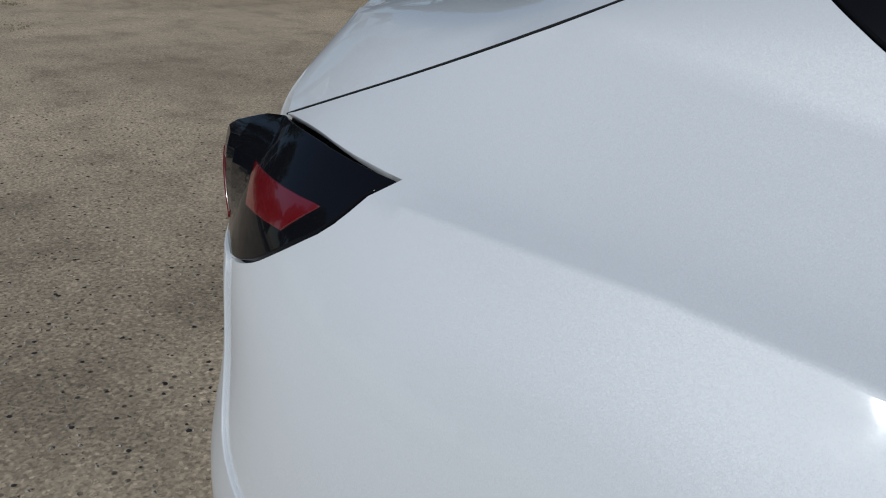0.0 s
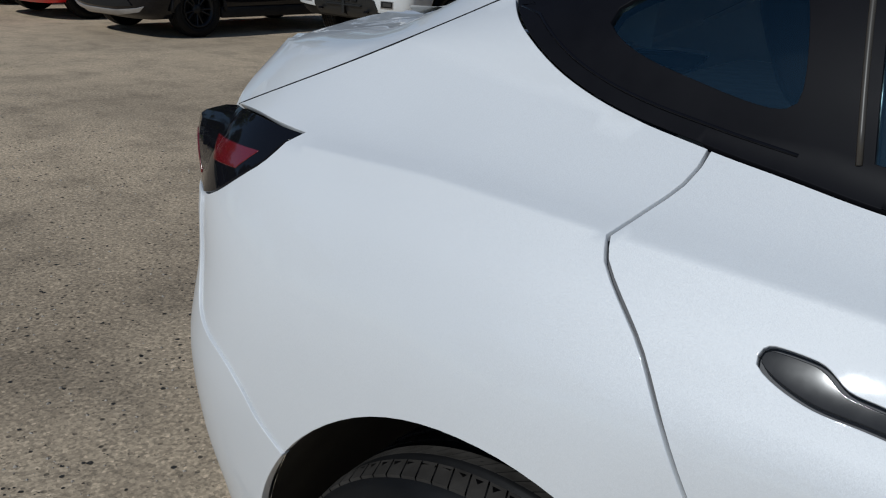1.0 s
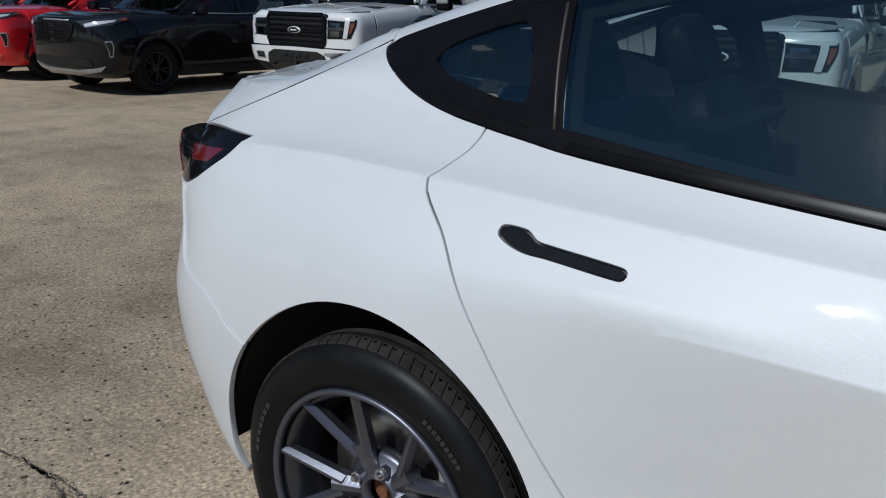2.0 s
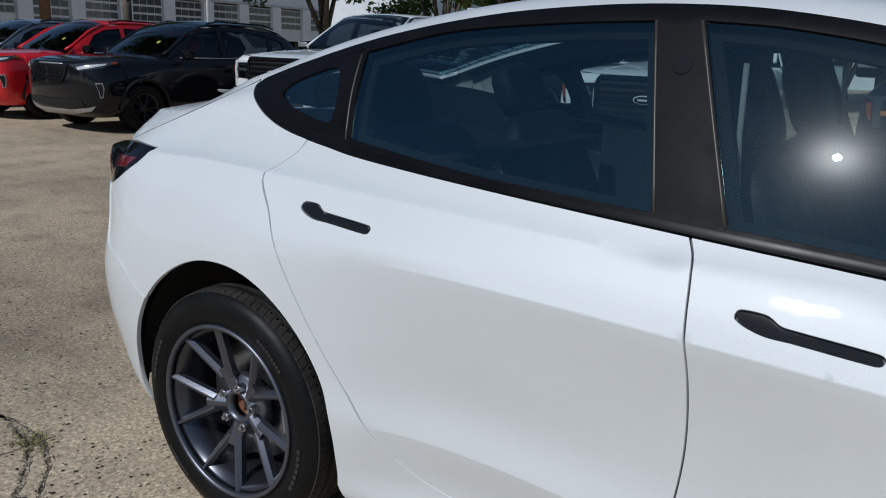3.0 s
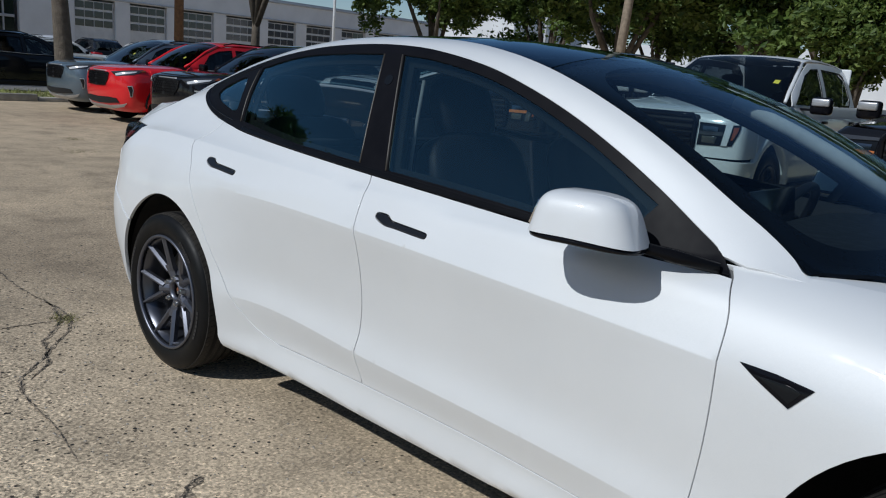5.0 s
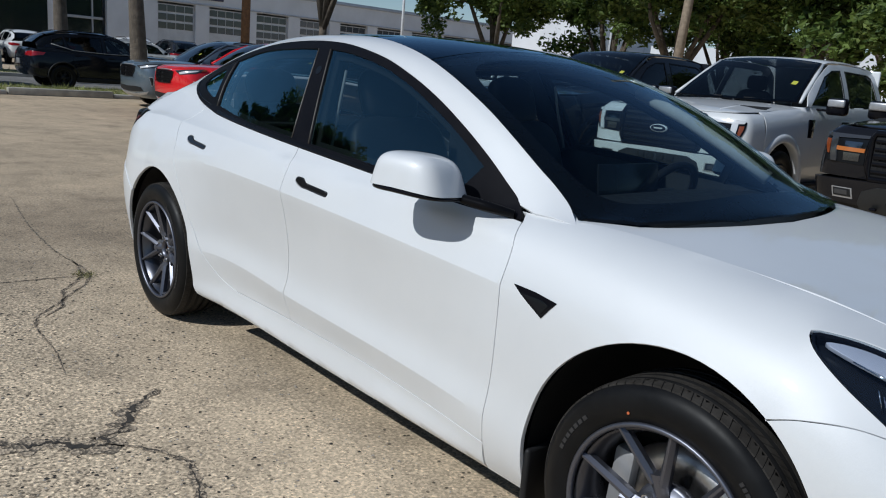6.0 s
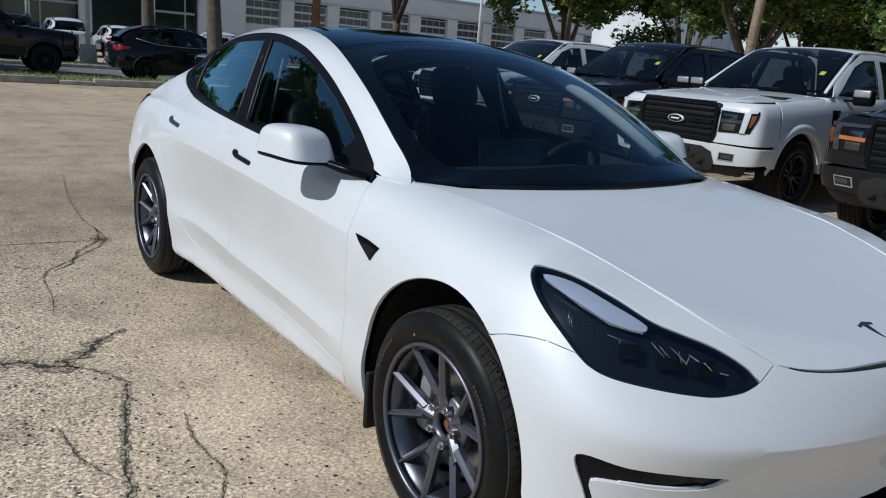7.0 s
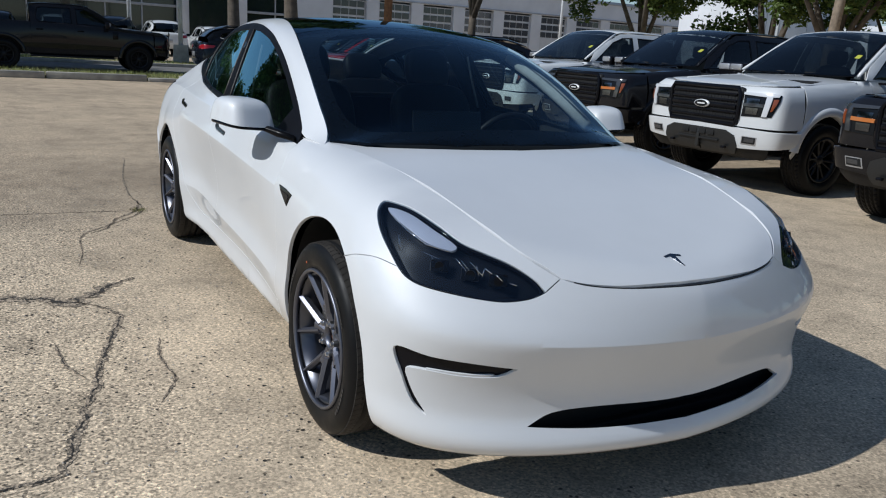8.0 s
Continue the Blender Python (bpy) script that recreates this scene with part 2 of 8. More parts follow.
def noise_node(m, scale, detail=4.0, rough=0.55, coords="Object"):
    t, n, l, b = nodes_of(m)
    c = n.new("ShaderNodeTexCoord")
    x = n.new("ShaderNodeTexNoise")
    x.inputs["Scale"].default_value, x.inputs["Detail"].default_value, x.inputs["Roughness"].default_value = scale, detail, rough
    l.new(c.outputs[coords], x.inputs["Vector"])
    return x


def ramp_node(m, source, stops, mode="LINEAR"):
    t, n, l, b = nodes_of(m)
    r = n.new("ShaderNodeValToRGB")
    r.color_ramp.interpolation = mode
    while len(r.color_ramp.elements) < len(stops):
        r.color_ramp.elements.new(0.5)
    for e, (p, c) in zip(r.color_ramp.elements, stops):
        e.position = p
        e.color = (*c, 1) if hasattr(c, "__len__") else (c, c, c, 1)
    l.new(source, r.inputs["Fac"])
    return r


def bump_node(m, source, strength, distance, target="Normal", before=None):
    t, n, l, b = nodes_of(m)
    k = n.new("ShaderNodeBump")
    k.inputs["Strength"].default_value, k.inputs["Distance"].default_value = strength, distance
    l.new(source, k.inputs["Height"])
    if before is not None:
        l.new(before.outputs["Normal"], k.inputs["Normal"])
    if target:
        l.new(k.outputs["Normal"], b.inputs[target])
    return k


def mottled(name, base, rough=0.5, metal=0.0, scale=8.0, amount=0.12, bump=0.0, bump_scale=60.0, bump_dist=0.002, **more):
    """A surface whose colour and gloss wander a little at two scales."""
    m = material(name, base, rough, metal, **more)
    t, n, l, b = nodes_of(m)
    x = noise_node(m, scale, 6)
    c = Vector(base)
    r = ramp_node(m, x.outputs["Fac"], [(0.3, tuple(c * (1 - amount))), (0.7, tuple(min(1, v * (1 + amount)) for v in c))])
    l.new(r.outputs["Color"], b.inputs["Base Color"])
    g = ramp_node(m, x.outputs["Fac"], [(0.3, max(0.02, rough * 0.85)), (0.7, min(1, rough * 1.15))])
    l.new(g.outputs["Color"], b.inputs["Roughness"])
    if bump:
        y = noise_node(m, bump_scale, 4)
        bump_node(m, y.outputs["Fac"], bump, bump_dist)
    return m


def paint(name, base, flake=0.0, metal=0.0, rough=0.32, dust=0.05, shine=1.0):
    """Car paint: a coloured coat with fine flakes under clear lacquer, with a film of dust."""
    m = material(name, base, rough, metal, Coat_Weight=shine, Coat_Roughness=0.025, Coat_IOR=1.48 if shine == 1 else 1.45, Specular_IOR_Level=0.18)
    t, n, l, b = nodes_of(m)
    c = Vector(base)
    big = noise_node(m, 2.3, 5)
    tone = ramp_node(m, big.outputs["Fac"], [(0.3, tuple(c * (1 - dust))), (0.7, tuple(c))])
    l.new(tone.outputs["Color"], b.inputs["Base Color"])
    film = noise_node(m, 14, 6)
    gloss = ramp_node(m, film.outputs["Fac"], [(0.4, 0.018), (0.75, 0.07)])
    l.new(gloss.outputs["Color"], b.inputs["Coat Roughness"])
    if flake:
        c = n.new("ShaderNodeTexCoord")
        v = n.new("ShaderNodeTexVoronoi")
        v.inputs["Scale"].default_value = 1300
        l.new(c.outputs["Object"], v.inputs["Vector"])
        s = n.new("ShaderNodeVectorMath")
        s.operation = "SUBTRACT"
        s.inputs[1].default_value = (0.5, 0.5, 0.5)
        l.new(v.outputs["Color"], s.inputs[0])
        k = n.new("ShaderNodeVectorMath")
        k.operation = "SCALE"
        k.inputs["Scale"].default_value = flake
        l.new(s.outputs["Vector"], k.inputs[0])
        g = n.new("ShaderNodeNewGeometry")
        a = n.new("ShaderNodeVectorMath")
        l.new(g.outputs["Normal"], a.inputs[0])
        l.new(k.outputs["Vector"], a.inputs[1])
        z = n.new("ShaderNodeVectorMath")
        z.operation = "NORMALIZE"
        l.new(a.outputs["Vector"], z.inputs[0])
        l.new(z.outputs["Vector"], b.inputs["Normal"])
    return m


def window_glass(name, tint, rough=0.0, gain=1.15, cool=(1, 1, 1), film=0.0):
    """Thin tinted glass: it lets light through straight and mirrors by its angle; film is a haze of dust."""
    m = bpy.data.materials.new(name)
    m.use_nodes = True
    t = m.node_tree
    t.nodes.clear()
    out, mix, see, shine, lw = (t.nodes.new("ShaderNode" + k) for k in ("OutputMaterial", "MixShader", "BsdfTransparent", "BsdfGlossy", "LayerWeight"))
    see.inputs["Color"].default_value = (*tint, 1)
    shine.inputs["Roughness"].default_value = rough
    shine.inputs["Color"].default_value = (*cool, 1)
    lw.inputs["Blend"].default_value = 0.5
    up = t.nodes.new("ShaderNodeMath")
    up.operation = "POWER"
    up.inputs[1].default_value = 5.0
    t.links.new(lw.outputs["Facing"], up.inputs[0])
    k = t.nodes.new("ShaderNodeMath")
    k.operation = "MULTIPLY_ADD"
    k.inputs[1].default_value, k.inputs[2].default_value = 0.96 * gain, 0.042 * gain
    k.use_clamp = True
    t.links.new(up.outputs[0], k.inputs[0])
    t.links.new(k.outputs[0], mix.inputs[0])
    t.links.new(see.outputs[0], mix.inputs[1])
    t.links.new(shine.outputs[0], mix.inputs[2])
    last = mix
    if film:
        haze, last = t.nodes.new("ShaderNodeBsdfGlossy"), t.nodes.new("ShaderNodeMixShader")
        haze.inputs["Roughness"].default_value = 0.15
        last.inputs[0].default_value = film
        t.links.new(mix.outputs[0], last.inputs[1])
        t.links.new(haze.outputs[0], last.inputs[2])
    t.links.new(last.outputs[0], out.inputs["Surface"])
    return m


M_WHITE = paint("pearl_white_paint", (0.69, 0.70, 0.712), flake=0.12, metal=0.085, rough=0.50, shine=0.75)
M_BLACKGLOSS = material("black_gloss_trim", (0.006, 0.006, 0.008), 0.04, Specular_IOR_Level=0.16)
M_SURROUND = mottled("black_window_trim", (0.006, 0.006, 0.008), 0.42, scale=14, Specular_IOR_Level=0.06)
M_HANDLE = mottled("smoked_gloss_handle", (0.012, 0.012, 0.013), 0.08, scale=20, Specular_IOR_Level=0.35)
M_BLACKSATIN = mottled("black_satin_trim", (0.005, 0.005, 0.006), 0.28, Specular_IOR_Level=0.10)
M_PLASTIC = mottled("black_plastic", (0.012, 0.012, 0.013), 0.6, Specular_IOR_Level=0.3, bump=0.15, bump_scale=400, bump_dist=0.0005)
M_TREAD = mottled("dusty_tread_rubber", (0.034, 0.031, 0.028), 0.7, Specular_IOR_Level=0.2, scale=20, amount=0.4)
M_RUBBER = mottled("tyre_rubber", (0.0065, 0.0065, 0.007), 0.46, Specular_IOR_Level=0.16, scale=14, amount=0.25, bump=0.1, bump_scale=300, bump_dist=0.0006)
M_MARK = mottled("worn_sidewall_mark", (0.026, 0.026, 0.028), 0.45, scale=40)
M_DOT = material("orange_paint_dot", (0.55, 0.13, 0.04), 0.6)
M_RIM = paint("dark_grey_wheel_metal", (0.15, 0.155, 0.185), metal=0.85, rough=0.40, shine=0.0)
M_STEEL = mottled("brushed_steel", (0.55, 0.55, 0.56), 0.32, 1.0, scale=60)
M_DISC = mottled("brake_disc_iron", (0.42, 0.41, 0.40), 0.38, 1.0, scale=40)
M_RUST = mottled("rusty_hub", (0.17, 0.062, 0.028), 0.8, 0.1, scale=90, amount=0.4)
M_CALIPER = mottled("grey_caliper", (0.30, 0.30, 0.31), 0.5, 0.3)
M_GLASS = window_glass("side_window_glass", (0.68, 0.78, 0.79), gain=2.2, cool=(0.56, 0.90, 1.0), film=0.0014)
M_REARGLASS = window_glass("rear_window_glass", (0.46, 0.53, 0.55), gain=1.6, cool=(0.56, 0.90, 1.0))
M_SHIELD = window_glass("windscreen_glass", (0.72, 0.82, 0.84), gain=0.75, cool=(0.62, 0.82, 1.0))
M_ROOF = window_glass("roof_glass", (0.05, 0.07, 0.09), gain=0.9, cool=(0.62, 0.82, 1.0))
M_LENS = window_glass("lamp_lens", (0.80, 0.85, 0.90), gain=1.1, cool=(0.75, 0.88, 1.0))
M_CABIN = mottled("dark_cabin_fabric", (0.012, 0.013, 0.015), 0.8, Specular_IOR_Level=0.2, scale=30, bump=0.2, bump_scale=500, bump_dist=0.0004)
M_SEAT = mottled("black_leatherette", (0.010, 0.010, 0.012), 0.5, Specular_IOR_Level=0.15, scale=20, bump=0.1, bump_scale=350, bump_dist=0.0004)
M_BELT = mottled("grey_belt_webbing", (0.20, 0.20, 0.20), 0.9, scale=60)
M_LINER = mottled("grey_headliner", (0.16, 0.16, 0.155), 0.9, scale=20)
M_PILLAR = mottled("pale_pillar_lining", (0.36, 0.36, 0.35), 0.85, scale=25)
M_INNER = mottled("inner_window_frame", (0.012, 0.0125, 0.013), 0.8, scale=30, Specular_IOR_Level=0.05)
M_SCREEN = material("dark_screen_glass", (0.008, 0.009, 0.011), 0.15, Specular_IOR_Level=0.2)
M_WOOD = mottled("dash_wood_trim", (0.42, 0.34, 0.25), 0.5, scale=30)
M_RED = material("red_lamp_plastic", (0.13, 0.004, 0.007), 0.18, Coat_Weight=0.8)
M_REDLAMP = material("bright_red_lamp_plastic", (0.30, 0.008, 0.012), 0.18, Coat_Weight=0.8)
M_REDDARK = material("dark_red_lamp_plastic", (0.13, 0.006, 0.008), 0.15, Coat_Weight=0.8)
M_DARKCHROME = material("dark_chrome", (0.16, 0.165, 0.18), 0.14, 1.0)
M_LAMPBED = material("lamp_cavity", (0.010, 0.011, 0.014), 0.25, Specular_IOR_Level=0.15)
M_CHROME = material("chrome", (0.8, 0.8, 0.8), 0.08, 1.0)
M_LAMPGREY = mottled("lamp_reflector", (0.50, 0.50, 0.56), 0.3, 0.1, scale=8, amount=0.06)
M_SEAL = mottled("window_seal", (0.05, 0.043, 0.035), 0.4)
# grey far below the body's white: the gaps' shade is in this colour
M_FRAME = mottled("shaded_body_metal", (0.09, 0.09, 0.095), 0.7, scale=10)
# flat black that stands in for shade inside gaps, slots and hollow bodies
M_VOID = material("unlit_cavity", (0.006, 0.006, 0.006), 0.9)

# ---- the white electric sedan: its skin ----
SX = [0.10, -0.35, -0.90, -1.60, -2.30, -2.875, -3.05]
SIDE_Z = [
    [0.17] * 7,
    [0.175, 0.19, 0.195, 0.20, 0.205, 0.21, 0.22],
    [0.24, 0.26, 0.285, 0.295, 0.30, 0.28, 0.29],
    [0.34, 0.36, 0.386, 0.408, 0.436, 0.40, 0.39],
    [0.44, 0.455, 0.485, 0.505, 0.525, 0.50, 0.49],
    [0.58, 0.60, 0.635, 0.66, 0.67, 0.64, 0.62],
    [0.71, 0.745, 0.782, 0.815, 0.832, 0.79, 0.77],
    [0.79, 0.82, 0.845, 0.872, 0.893, 0.892, 0.89],
    [0.845, 0.875, 0.90, 0.93, 0.955, 0.973, 0.978],
    [0.875, 0.915, 0.94, 0.975, 1.02, 1.065, 1.09],
    [0.890, 0.930, 0.944, 0.978, 1.023, 1.068, 1.093],
]
SIDE_W = [
    [0.78, 0.76, 0.76, 0.76, 0.76, 0.77, 0.78],
    [0.86, 0.845, 0.844, 0.842, 0.846, 0.86, 0.86],
    [0.90, 0.887, 0.851, 0.839, 0.847, 0.885, 0.89],
    [0.912, 0.901, 0.878, 0.868, 0.874, 0.905, 0.90],
    [0.916, 0.899, 0.866, 0.857, 0.867, 0.916, 0.908],
    [0.918, 0.904, 0.883, 0.874, 0.884, 0.922, 0.912],
    [0.902, 0.897, 0.904, 0.904, 0.901, 0.906, 0.898],
    [0.862, 0.866, 0.876, 0.880, 0.871, 0.862, 0.856],
    [0.815, 0.832, 0.848, 0.848, 0.832, 0.806, 0.800],
    [0.76, 0.775, 0.80, 0.806, 0.765, 0.69, 0.665],
    [0.68, 0.735, 0.797, 0.803, 0.762, 0.687, 0.662],
]
# a slight flare of the sill ahead of the rear wheel
FLARE = [0, 0.018, 0.030, 0.020, 0.015, 0.006, 0, 0, 0, 0, 0]
SIDE_W = [row[:5] + [float(curve1(SX, row)(-2.53)) + f] + row[5:] for row, f in zip(SIDE_W, FLARE)]
SIDE_Z = [row[:5] + [float(curve1(SX, row)(-2.53))] + row[5:] for row in SIDE_Z]
SX = SX[:5] + [-2.53] + SX[5:]
NOSE_X = [0.70, 0.80, 0.832, 0.794, 0.794, 0.842, 0.83, 0.81, 0.785, 0.76, 0.725]
NOSE_Z = [0.17, 0.175, 0.215, 0.30, 0.38, 0.525, 0.585, 0.645, 0.68, 0.70, 0.714]
NOSE_P = [4.0, 4.0, 4.0, 4.0, 4.2, 4.2, 3.5, 3.0, 3.0, 3.0, 2.9]
NOSE_Q = [1.6, 1.6, 1.6, 1.6, 1.6, 1.6, 1.5, 1.45, 1.45, 1.45, 1.45]
TAIL_X = [-3.62, -3.704, -3.737, -3.778, -3.812, -3.841, -3.80, -3.791, -3.79, -3.772, -3.769]
TAIL_P = [3.57, 3.03, 3.12, 3.29, 3.43, 3.48, 3.39, 3.9, 3.91, 3.95, 3.95]
TAIL_Q = [1.63, 1.6, 1.52, 1.6, 1.65, 1.5, 1.62, 1.74, 1.71, 1.68, 1.68]
TAIL_Z = [0.25, 0.26, 0.32, 0.42, 0.52, 0.62, 0.74, 0.86, 0.95, 1.044, 1.048]


def ring(k):
    """Feature line k of the lower body, from the middle of the nose along the right side to the middle of the tail."""
    th = np.linspace(math.pi / 2, 0, 46)[:-1]
    fz, fw = curve1(SX, SIDE_Z[k]), curve1(SX, SIDE_W[k])
    u = np.sin(th) ** (2 / NOSE_P[k])
    a = np.stack([0.1 + (NOSE_X[k] - 0.1) * u, SIDE_W[k][0] * np.cos(th) ** (2 / NOSE_Q[k]), SIDE_Z[k][0] + (NOSE_Z[k] - SIDE_Z[k][0]) * u**1.4], 1)
    x = np.linspace(0.1, -3.05, 150)
    b = np.stack([x, fw(x), fz(x)], 1)
    th = np.linspace(0, math.pi / 2, 40)[1:]
    u = np.sin(th) ** (2 / TAIL_P[k])
    c = np.stack([-3.05 + (TAIL_X[k] + 3.05) * u, SIDE_W[k][-1] * np.cos(th) ** (2 / TAIL_Q[k]), SIDE_Z[k][-1] + (TAIL_Z[k] - SIDE_Z[k][-1]) * u**1.4], 1)
    return np.concatenate([a, b, c]) * (1, -1, 1)


# folds along the flank and the nose, fading in and out
def fade(*knots):
    return lambda x: float(np.interp(x, [k for k, _ in knots], [s for _, s in knots]))


fold_low = fade((-2.50, 0), (-2.36, 1.0), (-0.75, 1.0), (-0.5, 0))
fold_door = fade((-2.45, 0), (-2.1, 1.0), (-0.6, 1.0), (-0.2, 0))
fold_nose = fade((0.55, 0.15), (0.79, 1.0))
RINGS = np.array([ring(k) for k in range(11)])
# the shoulder line is a sharp crease at the back that fades out along the doors
lev = np.concatenate([np.linspace(0, 7.5, 61), np.linspace(7.5, 8.5, 17)[1:], np.linspace(8.5, 10, 13)[1:]])
LOWER = np.empty((len(lev), RINGS.shape[1], 3))
for col in range(RINGS.shape[1]):
    x = RINGS[8, col, 0]
    share = float(np.clip((-0.8 - x) / 1.2, 0, 1)) * float(np.clip((x + 3.36) / 0.12, 0, 1)) * 1.0
    for ax in range(3):
        soft = curve1(np.arange(11), RINGS[:, col, ax])(lev)
        ease = 8 + np.clip(lev - 8, 0, 1) ** (1.4 if ax == 2 else 1.0) + np.clip(lev - 9, 0, 1)
        sharp = np.where(lev <= 8, curve1(np.arange(9), RINGS[:9, col, ax])(lev), np.interp(ease, [8, 9, 10], RINGS[8:, col, ax]))
        LOWER[:, col, ax] = soft + (sharp - soft) * share
        for k, much in ((3, fold_low(x)), (6, fold_door(x)), (5, fold_nose(x))):
            if much > 0:
                cut = np.where(lev <= k, curve1(np.arange(k + 1), RINGS[:k + 1, col, ax])(lev), curve1(np.arange(k, 11), RINGS[k:, col, ax])(lev))
                LOWER[:, col, ax] += (cut - soft) * much

belt_w, belt_z = curve1(SX + [-3.4], SIDE_W[9] + [0.655]), curve1(SX + [-3.4], SIDE_Z[9] + [1.09])
GX = [-0.20, -0.25, -0.33, -0.43, -0.6, -0.9, -1.2, -1.5, -1.82, -2.3, -2.8, -3.1, -3.42]
rail_z = curve1(GX, [0.955, 0.955, 0.95, 0.937, 1.02, 1.165, 1.27, 1.33, 1.353, 1.335, 1.245, 1.165, 1.085])
rail_w = curve1(GX, [0.02, 0.42, 0.635, 0.72, 0.708, 0.69, 0.665, 0.645, 0.633, 0.615, 0.59, 0.575, 0.60])
edge_z = curve1(GX, [0.956, 0.957, 0.955, 0.955, 1.055, 1.215, 1.325, 1.385, 1.408, 1.39, 1.295, 1.205, 1.10])
edge_w = curve1(GX, [0.015, 0.405, 0.61, 0.675, 0.65, 0.615, 0.58, 0.56, 0.55, 0.535, 0.515, 0.505, 0.53])
roof_z = curve1(GX, [0.957, 0.98, 1.02, 1.07, 1.155, 1.285, 1.378, 1.425, 1.443, 1.43, 1.338, 1.238, 1.115])
XG = np.concatenate([np.linspace(-0.20, -0.43, 24), np.linspace(-0.44, -3.42, 190)])
UPPER = []
for x in XG:
    bw, bz, rw, rz, ew, ez, cz = (float(f(x)) for f in (belt_w, belt_z, rail_w, rail_z, edge_w, edge_z, roof_z))
    if x > -0.43:
        bw, bz = rw + 0.004, rz - 0.004
    bow = 0.003 + 0.011 * float(np.clip((-2.2 - x) / 0.5, 0, 1))
    row = []
    for t in np.linspace(0, 1, 15)[:-1]:
        row.append((x, -(bw + (rw - bw) * t + bow * math.sin(math.pi * t)), bz + (rz - bz) * t))
    for t in np.linspace(0, 1, 8)[:-1]:
        px, pz = rw - 0.25 * (rw - ew), rz + 0.72 * (ez - rz)
        row.append((x, -((1 - t) ** 2 * rw + 2 * t * (1 - t) * px + t * t * ew), (1 - t) ** 2 * rz + 2 * t * (1 - t) * pz + t * t * ez))
    for t in np.linspace(1, 0, 16):
        row.append((x, -ew * t, cz - (cz - ez) * t**2.2))
    UPPER.append(row)
UPPER = np.array(UPPER)


def edge_at(x):
    """Half width and height of the top feature line at x (nose, side and tail)."""
    line = RINGS[9] if x < -1 else RINGS[10]
    i = np.argsort(line[:, 0])
    return np.interp(x, line[i, 0], -line[i, 1]), np.interp(x, line[i, 0], line[i, 2])


hood_z = curve1([0.725, 0.70, 0.6, 0.4, 0.2, 0.0, -0.2, -0.5], [0.714, 0.720, 0.752, 0.812, 0.862, 0.904, 0.938, 0.975])
HOOD = []
for x in np.linspace(0.7245, -0.5, 120):
    w, z = edge_at(x)
    c = float(hood_z(x))
    HOOD.append([(x, -w * t, c + (z - c) * t**2.5) for t in np.linspace(1, 0, 50)])
HOOD = np.array(HOOD)
deck_z = curve1([-3.1, -3.3, -3.42, -3.55, -3.68, -3.76], [1.24, 1.150, 1.112, 1.086, 1.078, 1.082])
upper_skin = Skin([UPPER])
DECK = []
for x in np.linspace(-3.06, -3.759, 90):
    w, z = edge_at(x)
    c = float(deck_z(x))
    share = float(np.clip((-3.15 - x) / 0.22, 0, 1))
    share = share * share * (3 - 2 * share)
    row = []
    for t in np.linspace(1, 0, 60):
        own = c + (z - c) * t ** float(np.interp(x, [-3.6, -3.4], [5.0, 3.0]))
        if share < 1:
            p, _ = upper_skin.hit((x, -w * t * 0.999, 5), (0, 0, -1))
            own = p[2] + (own - p[2]) * share
        row.append((x, -w * t, own))
    DECK.append(row)
DECK = np.array(DECK)
FLIP = np.array([1, -1, 1])
skin_side = Skin([LOWER, UPPER])
skin_low = Skin([LOWER])
skin_nose = Skin([LOWER, LOWER * FLIP])
skin_front = Skin([LOWER, HOOD])
skin_top = Skin([UPPER, UPPER * FLIP])
skin_hood = Skin([HOOD, HOOD * FLIP, LOWER, LOWER * FLIP])
skin_deck = Skin([DECK, DECK * FLIP, LOWER, LOWER * FLIP])
VIEWS["shoulder"] = ((0, -5, 5), (0, 1, -1), (1, 0, 0), (0, 1, 1))
VIEWS["wing"] = ((0, -5, 2.0), (0, 1, -0.35), (1, 0, 0), (0, 0.35, 1))
VIEWS["quarter"] = ((-6, -6, 1.2), (0.5, 0.866, -0.21), (0.866, -0.5, 0), (0.105, 0.18186, 1))


def on_side(line, skin=None):
    """Points (x, z) of the right flank as places on the skin."""
    return np.array([(skin or skin_side).hit((x, -5, z), (0, 1, 0))[0] for x, z in line])


def drawn(view, points):
    return np.array([flat(view, p) for p in points])

